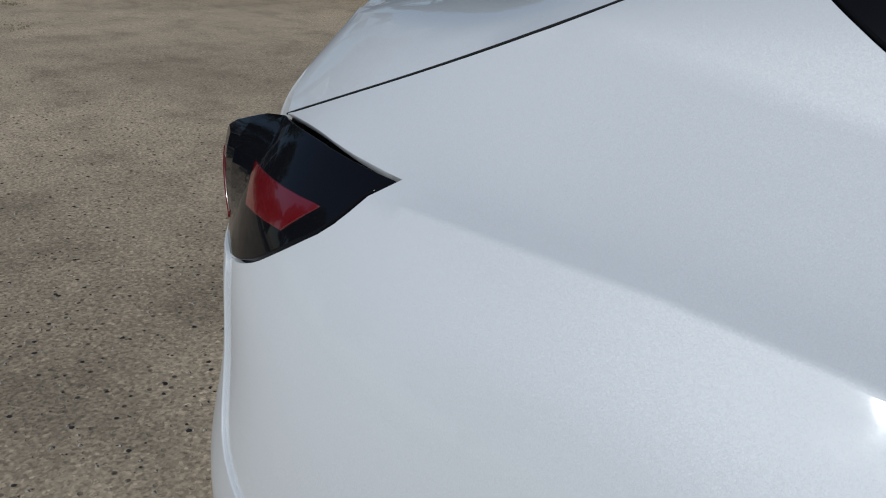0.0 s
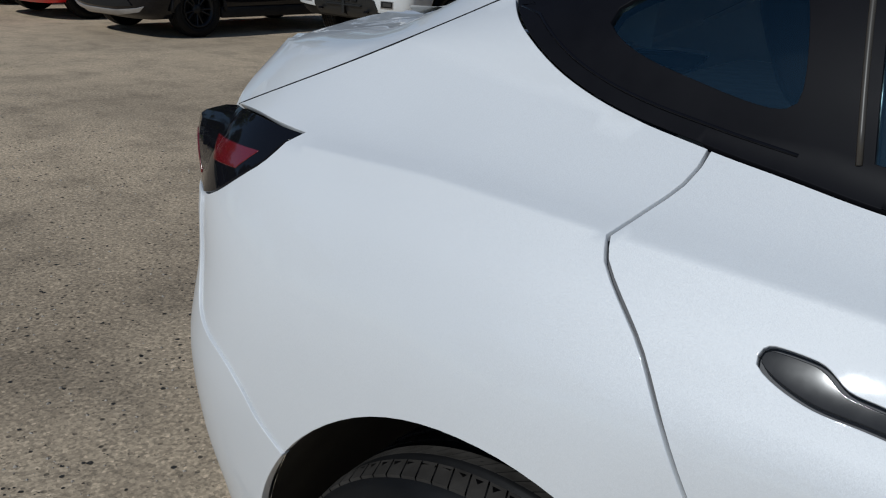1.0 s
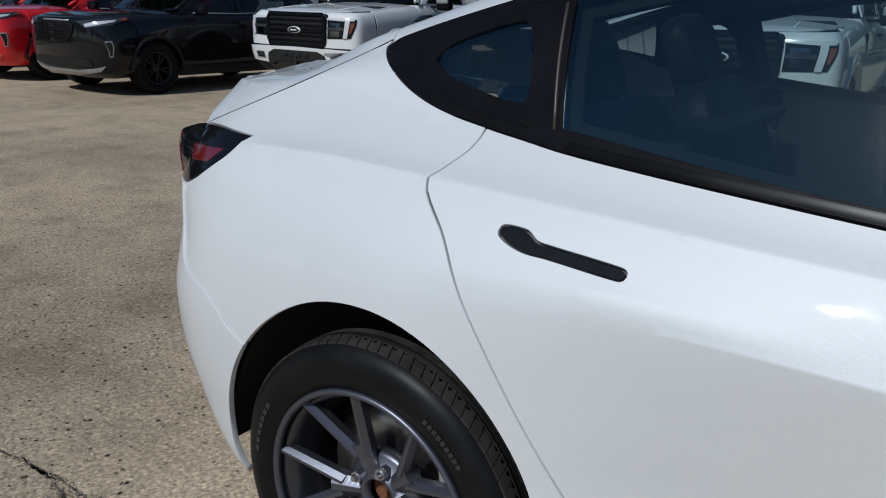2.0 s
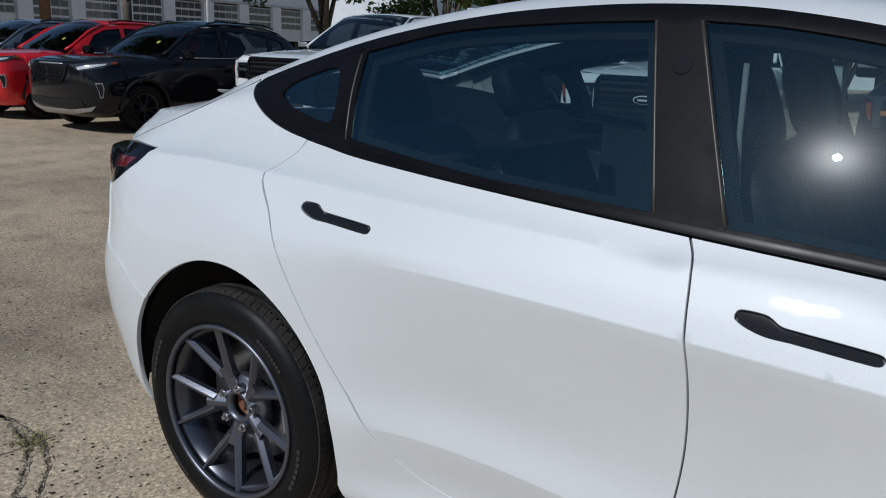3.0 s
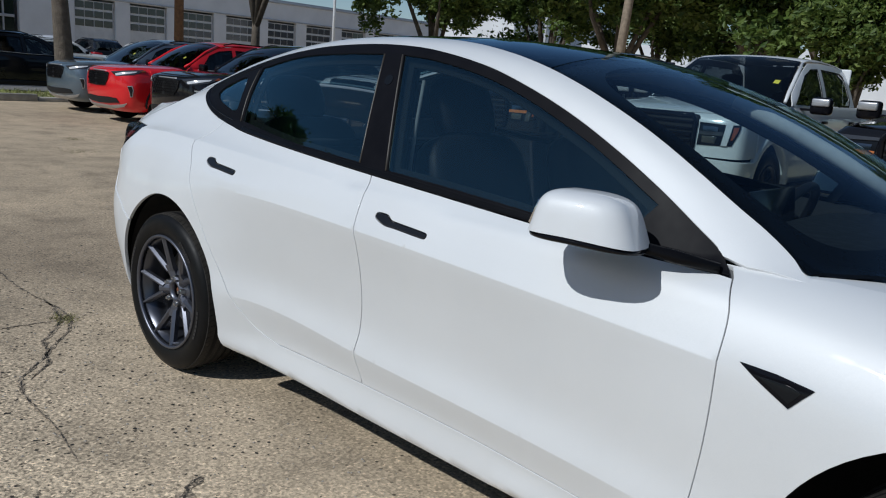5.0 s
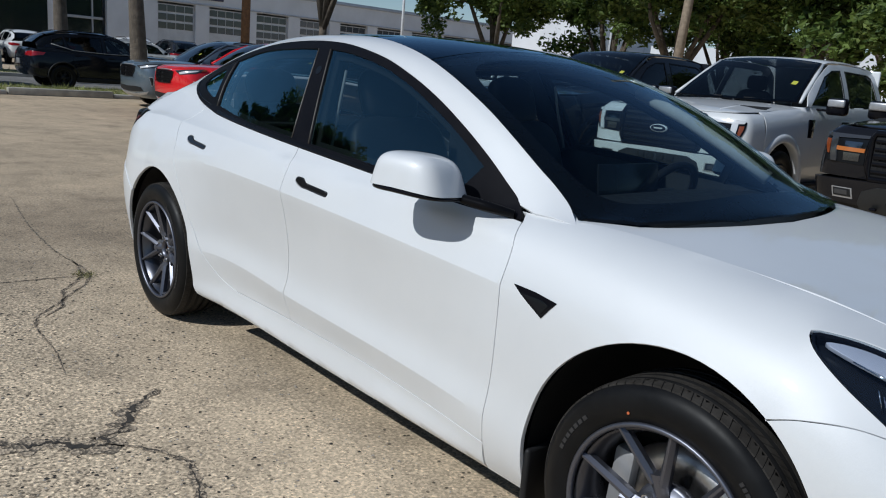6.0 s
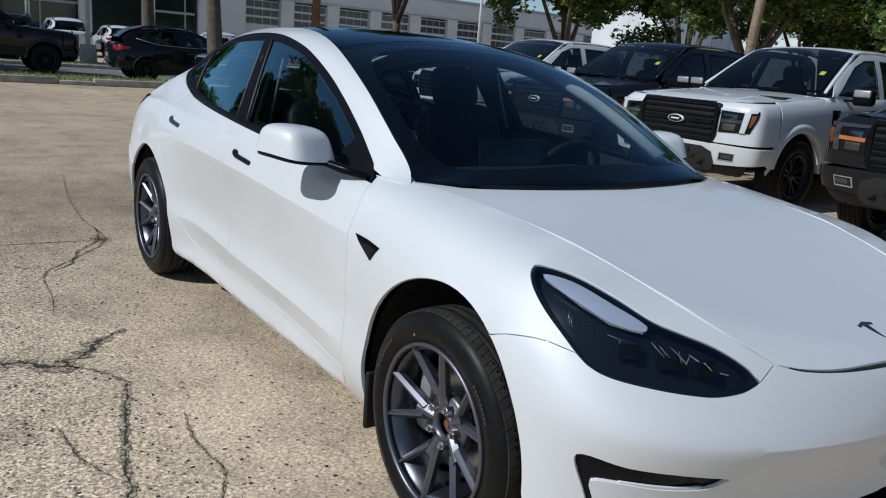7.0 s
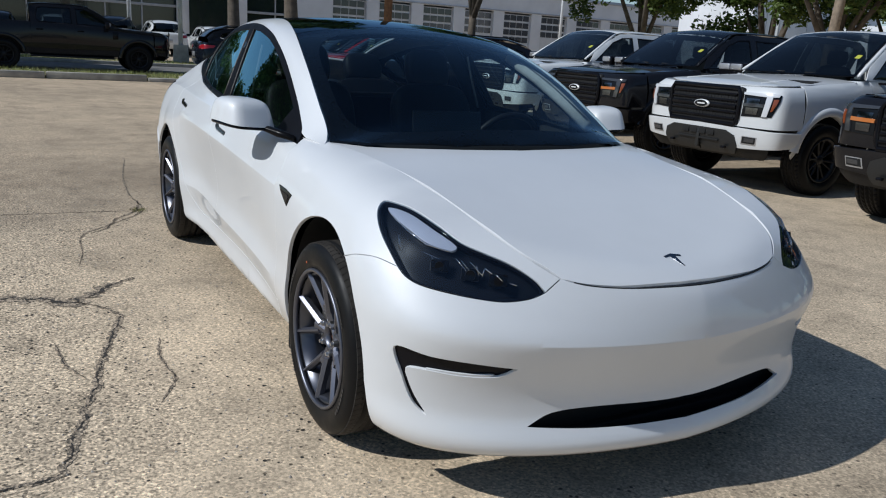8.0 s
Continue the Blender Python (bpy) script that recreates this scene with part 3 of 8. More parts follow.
# ---- ground, street, kerb, grass ----
def asphalt(name, tones, grit=1.0, stain=1.0, dimmed=None):
    """Worn asphalt: dusty tone in patches, exposed stones, dark pits, faint stains."""
    m = material(name, (0.3, 0.3, 0.3), 0.92)
    t, n, l, b = nodes_of(m)
    c = n.new("ShaderNodeTexCoord")
    big = noise_node(m, 0.35, 7, 0.62)
    r0 = ramp_node(m, big.outputs["Fac"], [(0.32, tones[0]), (0.52, tones[1]), (0.70, tones[2])])
    r1 = r0
    if dimmed:
        # ground colour lowered behind the car, in place of a lower exposure there
        sep, wob = n.new("ShaderNodeSeparateXYZ"), noise_node(m, 0.8, 5)
        l.new(c.outputs["Object"], sep.inputs[0])
        add = n.new("ShaderNodeMath")
        add.operation = "MULTIPLY_ADD"
        add.inputs[1].default_value = 2.4
        l.new(wob.outputs["Fac"], add.inputs[0])
        l.new(sep.outputs["X"], add.inputs[2])
        far = n.new("ShaderNodeMapRange")
        far.inputs["From Min"].default_value, far.inputs["From Max"].default_value = -8.2, -1.9
        l.new(add.outputs[0], far.inputs["Value"])
        r1 = n.new("ShaderNodeMix")
        r1.data_type, r1.blend_type = "RGBA", "MULTIPLY"
        r1.inputs["Factor"].default_value = 1.0
        # brightness factors along x for that painted exposure drop, not a dust layer
        dust = ramp_node(m, far.outputs[0], [(0.0, tuple(min(1, 1.36 * k) for k in dimmed)), (0.5, tuple(1.18 * k for k in dimmed)), (0.72, tuple(1.02 * k for k in dimmed)), (0.95, (1.0, 1.0, 1.0))])
        l.new(r0.outputs["Color"], r1.inputs["A"])
        l.new(dust.outputs["Color"], r1.inputs["B"])
    mid = noise_node(m, 2.6, 8, 0.65)
    r2 = ramp_node(m, mid.outputs["Fac"], [(0.30, 0.66), (0.50, 0.96), (0.75, 1.14)])
    mx = n.new("ShaderNodeMix")
    mx.data_type, mx.blend_type = "RGBA", "MULTIPLY"
    mx.inputs["Factor"].default_value = stain
    l.new(r1.outputs[2 if dimmed else 0], mx.inputs["A"])
    l.new(r2.outputs["Color"], mx.inputs["B"])
    # stones of mixed tone and ragged outline, with dark gaps
    ragged = noise_node(m, 260, 3, 0.6)
    push = n.new("ShaderNodeVectorMath")
    push.operation = "MULTIPLY_ADD"
    push.inputs[1].default_value = (0.009, 0.009, 0.0)
    l.new(ragged.outputs["Color"], push.inputs[0])
    l.new(c.outputs["Object"], push.inputs[2])
    v = n.new("ShaderNodeTexVoronoi")
    v.voronoi_dimensions = "2D"
    v.inputs["Scale"].default_value = 125
    l.new(push.outputs["Vector"], v.inputs["Vector"])
    stone = ramp_node(m, v.outputs["Color"], [(0.0, 0.16), (0.22, 0.60), (0.5, 1.0), (0.75, 1.25), (1.0, 2.1)])
    grain = noise_node(m, 75, 3, 0.6)
    fleck = ramp_node(m, grain.outputs["Fac"], [(0.36, 0.34), (0.45, 0.90), (0.56, 1.10), (0.68, 1.45)])
    both_sizes = n.new("ShaderNodeMix")
    both_sizes.data_type, both_sizes.blend_type = "RGBA", "MULTIPLY"
    both_sizes.inputs["Factor"].default_value = 1.0
    l.new(stone.outputs["Color"], both_sizes.inputs["A"])
    l.new(fleck.outputs["Color"], both_sizes.inputs["B"])
    m2 = n.new("ShaderNodeMix")
    m2.data_type, m2.blend_type = "RGBA", "MULTIPLY"
    m2.inputs["Factor"].default_value = 0.95 * grit
    if dimmed:
        # fine dust lies thicker beside the parked car, coarse stone shows further out
        rough_at = n.new("ShaderNodeMapRange")
        shift = n.new("ShaderNodeMath")
        shift.operation = "MULTIPLY_ADD"
        shift.inputs[1].default_value = 1.3
        l.new(wob.outputs["Fac"], shift.inputs[0])
        l.new(sep.outputs["Y"], shift.inputs[2])
        rough_at.inputs["From Min"].default_value, rough_at.inputs["From Max"].default_value = -1.1, -0.5
        rough_at.inputs["To Min"].default_value, rough_at.inputs["To Max"].default_value = 1.0, 0.55
        l.new(shift.outputs[0], rough_at.inputs["Value"])
        l.new(rough_at.outputs[0], m2.inputs["Factor"])
    l.new(mx.outputs["Result"], m2.inputs["A"])
    l.new(both_sizes.outputs["Result"], m2.inputs["B"])
    w = n.new("ShaderNodeTexVoronoi")
    w.voronoi_dimensions = "2D"
    w.inputs["Scale"].default_value = 12
    l.new(c.outputs["Object"], w.inputs["Vector"])
    pit = ramp_node(m, w.outputs["Distance"], [(0.0, 0.16), (0.06, 0.25), (0.085, 1.0)])
    where = noise_node(m, 3.5, 4)
    gate = ramp_node(m, where.outputs["Fac"], [(0.42, 0.0), (0.58, 1.0)])
    m3 = n.new("ShaderNodeMix")
    m3.data_type, m3.blend_type = "RGBA", "MULTIPLY"
    l.new(gate.outputs["Color"], m3.inputs["Factor"])
    l.new(m2.outputs["Result"], m3.inputs["A"])
    l.new(pit.outputs["Color"], m3.inputs["B"])
    l.new(m3.outputs["Result"], b.inputs["Base Color"])
    k1 = bump_node(m, v.outputs["Color"], 0.9 * grit, 0.004, target=None)
    k2 = bump_node(m, pit.outputs["Color"], 0.5 * grit, 0.006, target=None, before=k1)
    bump_node(m, mid.outputs["Fac"], 0.25, 0.03, before=k2)
    return m


M_LOT = asphalt("dusty_asphalt", ((0.43, 0.342, 0.238), (0.61, 0.485, 0.337), (0.72, 0.570, 0.393)), dimmed=(0.66, 0.645, 0.63))
M_STREET = asphalt("street_asphalt", ((0.15, 0.145, 0.14), (0.19, 0.183, 0.175), (0.22, 0.21, 0.20)), 0.6)
M_CRACK = mottled("crack_dirt", (0.038, 0.032, 0.026), 0.95, scale=30, amount=0.4)
M_CRUMBLE = material("crumbled_asphalt", (0.2, 0.17, 0.13), 0.95)
_v = M_CRUMBLE.node_tree.nodes.new("ShaderNodeTexVoronoi")
_v.inputs["Scale"].default_value = 95
M_CRUMBLE.node_tree.links.new(M_CRUMBLE.node_tree.nodes.new("ShaderNodeTexCoord").outputs["Object"], _v.inputs["Vector"])
_r = ramp_node(M_CRUMBLE, _v.outputs["Color"], [(0.0, (0.03, 0.026, 0.022)), (0.35, (0.16, 0.13, 0.095)), (0.62, (0.38, 0.30, 0.215)), (1.0, (0.62, 0.50, 0.36))])
M_CRUMBLE.node_tree.links.new(_r.outputs["Color"], nodes_of(M_CRUMBLE)[3].inputs["Base Color"])
bump_node(M_CRUMBLE, _v.outputs["Distance"], 0.8, 0.008)
M_PIT = mottled("broken_out_pit", (0.030, 0.026, 0.022), 0.95, scale=60, amount=0.4)
M_CONCRETE = mottled("old_concrete", (0.40, 0.38, 0.34), 0.9, scale=3, amount=0.25, bump=0.4, bump_scale=120, bump_dist=0.003)
M_DARKCONC = mottled("weathered_concrete", (0.34, 0.32, 0.275), 0.9, scale=4, amount=0.3, bump=0.4, bump_scale=120, bump_dist=0.003)
M_TURF = mottled("dry_turf", (0.31, 0.28, 0.14), 0.95, scale=2.5, amount=0.45, bump=0.8, bump_scale=40, bump_dist=0.03)
M_WEED = mottled("dry_weed_leaves", (0.17, 0.16, 0.055), 0.8, scale=30, amount=0.5)
M_GRASS = mottled("grass_blades", (0.22, 0.24, 0.07), 0.7, scale=1.5, amount=0.5)
M_PEBBLE = mottled("loose_grit", (0.36, 0.32, 0.27), 0.9, scale=50, amount=0.4)

bm = bmesh.new()
bmesh.ops.create_grid(bm, x_segments=8, y_segments=8, size=600)
tagged(part("ground", bm, M_LOT, None, smooth=False), "worn dusty tan asphalt lot with cracks", "asphalt", kind="structure")
street = part("road", box_bm(7.2, 400, 0.006, (-26.0, 0, 0.002)), M_STREET, None, smooth=False)
tagged(street, "grey asphalt street beyond the kerb", "road", kind="structure")
for x, w in ((-21.1, 2.6), (-32.0, 4.5)):
    g = part("verge", box_bm(w, 400, 0.09, (x, 0, 0.03), 0.02, 1), M_TURF, None, smooth=False)
    tagged(g, "dry patchy grass verge along the street", "grass", kind="structure")
rng = random.Random(5)
v, f = [], []
for k in range(16000):
    near = k < 11000
    x, y = (rng.uniform(-22.3, -19.9), rng.uniform(-9, 11)) if near else (rng.uniform(-34, -29.9), rng.uniform(-10, 22))
    h, a = rng.uniform(0.03, 0.13) * (1.4 if rng.random() < 0.1 else 1), rng.uniform(0, 6.28)
    w = 0.009 if near else 0.016
    dx, dy, lx, ly = w * math.cos(a), w * math.sin(a), rng.gauss(0, 0.04), rng.gauss(0, 0.04)
    b0 = len(v)
    v += [(x - dx, y - dy, 0.07), (x + dx, y + dy, 0.07), (x + lx, y + ly, 0.07 + h)]
    f.append((b0, b0 + 1, b0 + 2))
tagged(piece("grass", mesh_of("grass", v, f, M_GRASS, False)), "short dry green grass on the verge", "grass", kind="stuff")
# kerb stones along the verge
y = -16.0
k = 0
while y < 14:
    length = (2.4, 1.1, 2.4, 2.4, 0.8)[k % 5]
    low = k % 5 in (1, 4)
    stone = box_bm(0.20, length - 0.03, 0.10 if low else 0.17, (0, 0, 0.05 if low else 0.085), 0.02)
    ob = part("kerb_stone", stone, M_CONCRETE if low else M_DARKCONC, None, at=Matrix.Translation((-19.75 + 0.03 * math.sin(k * 2.1), y + length / 2, 0)) @ Matrix.Rotation(0.006 * math.sin(k * 1.7), 4, "Z"))
    tagged(ob, "weathered concrete kerb stone at the lot's edge", "kerb", group="kerb stones", kind="structure")
    y += length
    k += 1
bm = box_bm(0.16, 400, 0.13, (-29.6, 0, 0.06), 0.02)
tagged(part("kerb", bm, M_CONCRETE, None), "far concrete street kerb", "kerb", kind="structure")

# cracks in the asphalt
def crack(points, width, seed, cleft=0.5):
    """A ragged dark fissure with crumbled, slightly raised sides."""
    r = random.Random(seed)
    line = smooth_line(points, 0.009)
    n = len(line)

    def drift(reach, lo, hi):
        """A ragged run of numbers that wanders rather than jumps."""
        q = np.array([r.uniform(lo, hi) for _ in range(n + 2 * reach)])
        q = np.convolve(q, np.ones(2 * reach + 1) / (2 * reach + 1), "valid")
        mid = (lo + hi) / 2
        return mid + (q - mid) * math.sqrt(2 * reach + 1) * 0.75

    off, wl, wr = drift(3, -0.7, 0.7), drift(1, 0.2, 1.7), drift(1, 0.2, 1.7)
    cl, cr = drift(1, cleft - 0.8, cleft), drift(1, cleft - 0.8, cleft)
    v, f, which = [], [], []
    for k, (x, y) in enumerate(line):
        a, b = line[max(0, k - 1)], line[min(n - 1, k + 1)]
        d = (b - a) / max(1e-6, np.linalg.norm(b - a))
        side = np.array((-d[1], d[0]))
        w = width * min(1, 0.25 + 4 * min(k, n - 1 - k) / n)
        mid = np.array((x, y)) + side * off[k] * w
        v += [(*(mid + side * w * max(0.1, wl[k])), 0.002), (*(mid - side * w * max(0.1, wr[k])), 0.002), (*(mid + side * w * max(0, cl[k])), 0.004), (*(mid - side * w * max(0, cr[k])), 0.004)]
        if k:
            q = 4 * k
            f += [(q - 4, q - 3, q + 1, q), (q - 2, q - 1, q + 3, q + 2)]
            which += [0, 1]
    me = mesh_of("ground_crack", v, f, M_CRUMBLE, False)
    me.materials.append(M_CRACK)
    me.polygons.foreach_set("material_index", which)
    ob = piece("ground_crack", me)
    return tagged(ob, "ragged dark crack in worn asphalt", "crack", group="cracks", kind="structure")


crack([(-2.02, -2.45), (-1.92, -2.15), (-1.79, -1.85), (-1.715, -1.69), (-1.65, -1.565), (-1.76, -1.49), (-1.88, -1.40), (-1.98, -1.25)], 0.046, 1, 0.52)
crack([(-1.65, -1.565), (-1.53, -1.45), (-1.40, -1.40), (-1.16, -1.45), (-0.97, -1.49), (-0.59, -1.57), (-0.17, -1.67), (0.01, -1.73), (0.04, -1.90), (0.2, -2.2)], 0.016, 2)
crack([(-6.3, -0.78), (-5.33, -0.91), (-4.4, -0.98), (-3.71, -0.97), (-3.28, -1.24), (-3.02, -1.43), (-2.60, -1.46), (-2.3, -1.5)], 0.008, 3)
crack([(-3.76, -2.4), (-3.75, -1.9), (-3.74, -1.47), (-3.71, -0.98)], 0.007, 4)
crack([(-1.04, -1.27), (-0.78, -1.30), (-0.59, -1.28), (-0.4, -1.36)], 0.007, 5)
crack([(-1.11, -1.68), (-0.84, -1.65), (-0.70, -1.59)], 0.007, 6)
crack([(-4.1, -0.95), (-3.9, -0.97), (-3.70, -1.02), (-3.45, -1.18), (-3.2, -1.26), (-3.05, -1.38)], 0.010, 7)

# loose grit on the lot
v, f = [], []
for k in range(9000):
    x, y = (rng.uniform(-7.5, 2.6), rng.uniform(-2.6, -0.75)) if k < 6500 else (rng.uniform(-9, -3.9), rng.uniform(-0.8, 1.6))
    s0 = 0.0022 + 0.0050 * rng.random() ** 3
    b0, a = len(v), rng.uniform(0, 6.28)
    for q in range(4):
        v.append((x + s0 * rng.uniform(0.7, 1.2) * math.cos(a + q * 1.57), y + s0 * rng.uniform(0.7, 1.2) * math.sin(a + q * 1.57), 0.0005))
    v.append((x, y, s0 * rng.uniform(0.6, 1.0)))
    f += [(b0 + q, b0 + (q + 1) % 4, b0 + 4) for q in range(4)]
tagged(piece("grit", mesh_of("grit", v, f, M_PEBBLE, False)), "loose pale grit scattered on asphalt", "gravel", kind="stuff")
# small pits where stones have broken out of the surface
v, f = [], []
for k in range(17000):
    near = k < 9500
    x, y = (rng.uniform(-7.0, 2.2), rng.uniform(-2.6, -0.85)) if near else (rng.uniform(-10.5, -3.9), rng.uniform(-0.85, 3.2))
    if math.sin(x * 1.7 + 0.6) * math.cos(y * 2.1 - x * 0.8) < rng.uniform(-0.9, 0.5):
        continue
    s0 = 0.0020 + 0.0062 * rng.random() ** 3.2
    b0, a = len(v), rng.uniform(0, 6.28)
    for q in range(6):
        rr = s0 * rng.uniform(0.6, 1.25)
        v.append((x + rr * math.cos(a + q * 1.047), y + rr * math.sin(a + q * 1.047), 0.0012))
    f.append(tuple(range(b0, b0 + 6)))
tagged(piece("pits", mesh_of("pits", v, f, M_PIT, False)), "small dark pits in worn asphalt", "asphalt", kind="stuff")
# weeds in a crack
v, f = [], []
for k in range(420):
    cx, cy, sp = ((-3.72, -1.0, 0.04), (-10.2, 1.7, 0.16), (-11.6, 2.2, 0.10))[k % 3]
    x, y = cx + rng.gauss(0, sp), cy + rng.gauss(0, sp * 0.7)
    a, h = rng.uniform(0, 6.28), rng.uniform(0.006, 0.022)
    b0 = len(v)
    v += [(x - 0.003 * math.cos(a), y - 0.003 * math.sin(a), 0.001), (x + 0.003 * math.cos(a), y + 0.003 * math.sin(a), 0.001), (x + rng.gauss(0, 0.02), y + rng.gauss(0, 0.02), h)]
    f.append((b0, b0 + 1, b0 + 2))
tagged(piece("weeds", mesh_of("weeds", v, f, M_WEED, False)), "small dry weeds growing from a crack", "weeds", kind="stuff")

# ---- the white electric sedan: its parts ----
sedan = thing("sedan", "pearl white four-door electric sedan parked on cracked asphalt", "car")


def joined(*datas):
    v, f, n, base = [], [], [], 0
    for dv, df, dn in datas:
        v.append(dv)
        n.append(dn)
        f += [tuple(i + base for i in t) for t in df]
        base += len(dv)
    return np.concatenate(v), f, np.concatenate(n)


def lay(name, data, mat, parent, label=""):
    return piece(name, mesh_of(name, data[0], data[1], mat, True, data[2]), parent, label)


# seams of the right flank, as (x, z)
F_DOOR = smooth_line([(-0.583, 0.919), (-0.557, 0.855), (-0.551, 0.762), (-0.553, 0.60), (-0.570, 0.428), (-0.581, 0.281)])
B_SEAM = smooth_line([(-1.748, 0.979), (-1.730, 0.942), (-1.714, 0.84), (-1.70, 0.737), (-1.697, 0.61), (-1.710, 0.478), (-1.722, 0.401), (-1.702, 0.306)])
R_SEAM = smooth_line([(-2.756, 1.0505), (-2.769, 1.018), (-2.790, 0.994), (-2.811, 0.971), (-2.811, 0.971), (-2.803, 0.95), (-2.737, 0.889), (-2.655, 0.778), (-2.54, 0.607), (-2.458, 0.495), (-2.378, 0.40), (-2.28, 0.327), (-2.17, 0.298)])
DOOR_BOT = smooth_line([(-2.17, 0.298), (-2.0, 0.298), (-1.702, 0.306), (-1.29, 0.305), (-0.914, 0.293), (-0.581, 0.281)])
W_LOW = smooth_line([(-3.085, 1.168), (-3.034, 1.138), (-2.953, 1.096), (-2.868, 1.069), (-2.759, 1.051), (-2.677, 1.041), (-2.595, 1.031), (-2.436, 1.019), (-2.12, 1.000), (-1.748, 0.979), (-1.468, 0.963), (-1.204, 0.947), (-1.016, 0.937), (-0.80, 0.926), (-0.592, 0.921)])
W_TOP = smooth_line([(-0.592, 0.921), (-0.630, 0.960), (-0.703, 1.004), (-0.821, 1.074), (-0.946, 1.141), (-1.104, 1.215), (-1.273, 1.279), (-1.454, 1.332), (-1.684, 1.371), (-1.865, 1.383), (-2.055, 1.381), (-2.30, 1.362), (-2.60, 1.313), (-2.85, 1.250), (-3.05, 1.190), (-3.085, 1.168)])


def arch(cx, cz, rx, rz, a0, a1, n=26):
    return np.array([(cx + rx * math.cos(a), cz + rz * math.sin(a)) for a in np.linspace(radians(a0), radians(a1), n)])


ARCH_F = arch(-0.015, 0.335, 0.405, 0.412, 180, 57)
ARCH_F2 = np.array([(-0.015 + (0.385 + 0.020 * a / 57) * math.cos(radians(a)), 0.335 + 0.412 * math.sin(radians(a))) for a in np.linspace(57, 0, 26)])
ARCH_R = np.concatenate([arch(-2.875, 0.335, 0.374, 0.408, 0, 90), arch(-2.875, 0.335, 0.391, 0.408, 90, 142, 14)[1:]])
ARCH_R2 = arch(-2.875, 0.335, 0.391, 0.408, 142, 180)


def between(line, a, b):
    """The stretch of a line between the points nearest to a and b."""
    i, j = (int(np.argmin(((line - np.asarray(q)) ** 2).sum(1))) for q in (a, b))
    return line[i:j + 1] if i <= j else line[j:i + 1][::-1]


HANDLE = smooth_line([(-0.110, 0.000), (-0.109, 0.012), (-0.102, 0.016), (-0.068, 0.015), (-0.058, 0.011), (-0.041, -0.001), (-0.02, -0.004), (0.100, -0.015), (0.108, -0.020), (0.106, -0.030), (0.098, -0.033), (-0.02, -0.024), (-0.06, -0.022), (-0.090, -0.013)], 0.008, closed=True) * (1.0, 0.78)
HANDLE_F, HANDLE_R = HANDLE * (1.0, 1.0) + (-1.528, 0.872), HANDLE * (1.0, 1.0) + (-2.530, 0.912)

# the shoulder crease, sharp along the back
CREASE = np.array([p for p in RINGS[8] if -3.28 < p[0] < -1.9])
CREASE = smooth_line(CREASE, 0.016)
CREASE_S = drawn("side", CREASE)
# the two folds along the doors
FOLD_MID = drawn("side", smooth_line([p for p in RINGS[6] if -2.36 < p[0] < -0.42], 0.016))
FOLD_LOW = drawn("side", smooth_line([p for p in RINGS[3] if -2.44 < p[0] < -0.64], 0.016))

# front door and rear door
doors = []
for who, seam_a, seam_b, hand, label in (("front_door", F_DOOR, B_SEAM, HANDLE_F, ""), ("rear_door", B_SEAM, R_SEAM, HANDLE_R, "")):
    top = between(W_LOW, seam_b[0], seam_a[0])
    low = between(DOOR_BOT, seam_a[-1], seam_b[-1])
    outline = np.concatenate([top[:-1], seam_a[:-1], low[:-1], seam_b[::-1][:-1]])
    doors.append(both(who, panel(skin_side, "side", outline, holes=[hand], grid=0.022, gap=0.0028, crease=[FOLD_MID, FOLD_LOW] + ([CREASE_S] if who == "rear_door" else [])), M_WHITE, (sedan, sedan)))
for pair, hand in zip(doors, (HANDLE_F, HANDLE_R)):
    both("door_handle", panel(skin_low, "side", hand, gap=0.0022, lift=0.001, grid=0.012, step=0.006), M_HANDLE, pair, "flush black door handle")

# rear side panel with the sill
TRUNK_SEAM = smooth_line([(-3.497, -0.711, 0.983), (-3.37, -0.700, 1.034), (-3.25, -0.655, 1.090), (-3.17, -0.612, 1.133), (-3.105, -0.574, 1.165), (-3.075, -0.556, 1.180)])
LAMP_TOP = smooth_line([(-3.497, -0.711, 0.983), (-3.40, -0.752, 0.988), (-3.288, -0.781, 0.985)])
LAMP_LOW = smooth_line([(-3.288, -0.781, 0.985), (-3.288, -0.781, 0.985), (-3.308, -0.800, 0.959), (-3.333, -0.817, 0.937), (-3.402, -0.826, 0.893), (-3.445, -0.815, 0.872), (-3.482, -0.798, 0.860)])
REAR_SEAM = smooth_line([(-3.482, -0.798, 0.860), (-3.457, -0.828, 0.754), (-3.432, -0.850, 0.706), (-3.395, -0.868, 0.688), (-3.325, -0.893, 0.672), (-3.273, -0.903, 0.646), (-3.24, -0.908, 0.619), (-3.1831, -0.911, 0.5862)])
bottom_q = [(-2.501, 0.250), (-2.480, 0.208), (-2.40, 0.197), (-2.0, 0.193), (-1.3, 0.190), (-0.8, 0.188), (-0.577, 0.186)]
c_post = on_side(between(W_LOW, (-3.085, 1.168), (-2.756, 1.0505)))
side_outline = np.concatenate([
    drawn("quarter", TRUNK_SEAM[::-1][:-1]), drawn("quarter", LAMP_TOP[:-1]), drawn("quarter", LAMP_LOW[:-1]), drawn("quarter", REAR_SEAM[:-1]),
    drawn("quarter", on_side(ARCH_R[::-1])), drawn("quarter", on_side(bottom_q)),
    drawn("quarter", on_side(DOOR_BOT[::-1][:-1])), drawn("quarter", on_side(R_SEAM[::-1][:-1])), drawn("quarter", c_post[::-1])])
quarter = panel(skin_side, "quarter", side_outline, grid=0.02, gap=0.0026, crease=[drawn("quarter", CREASE)])
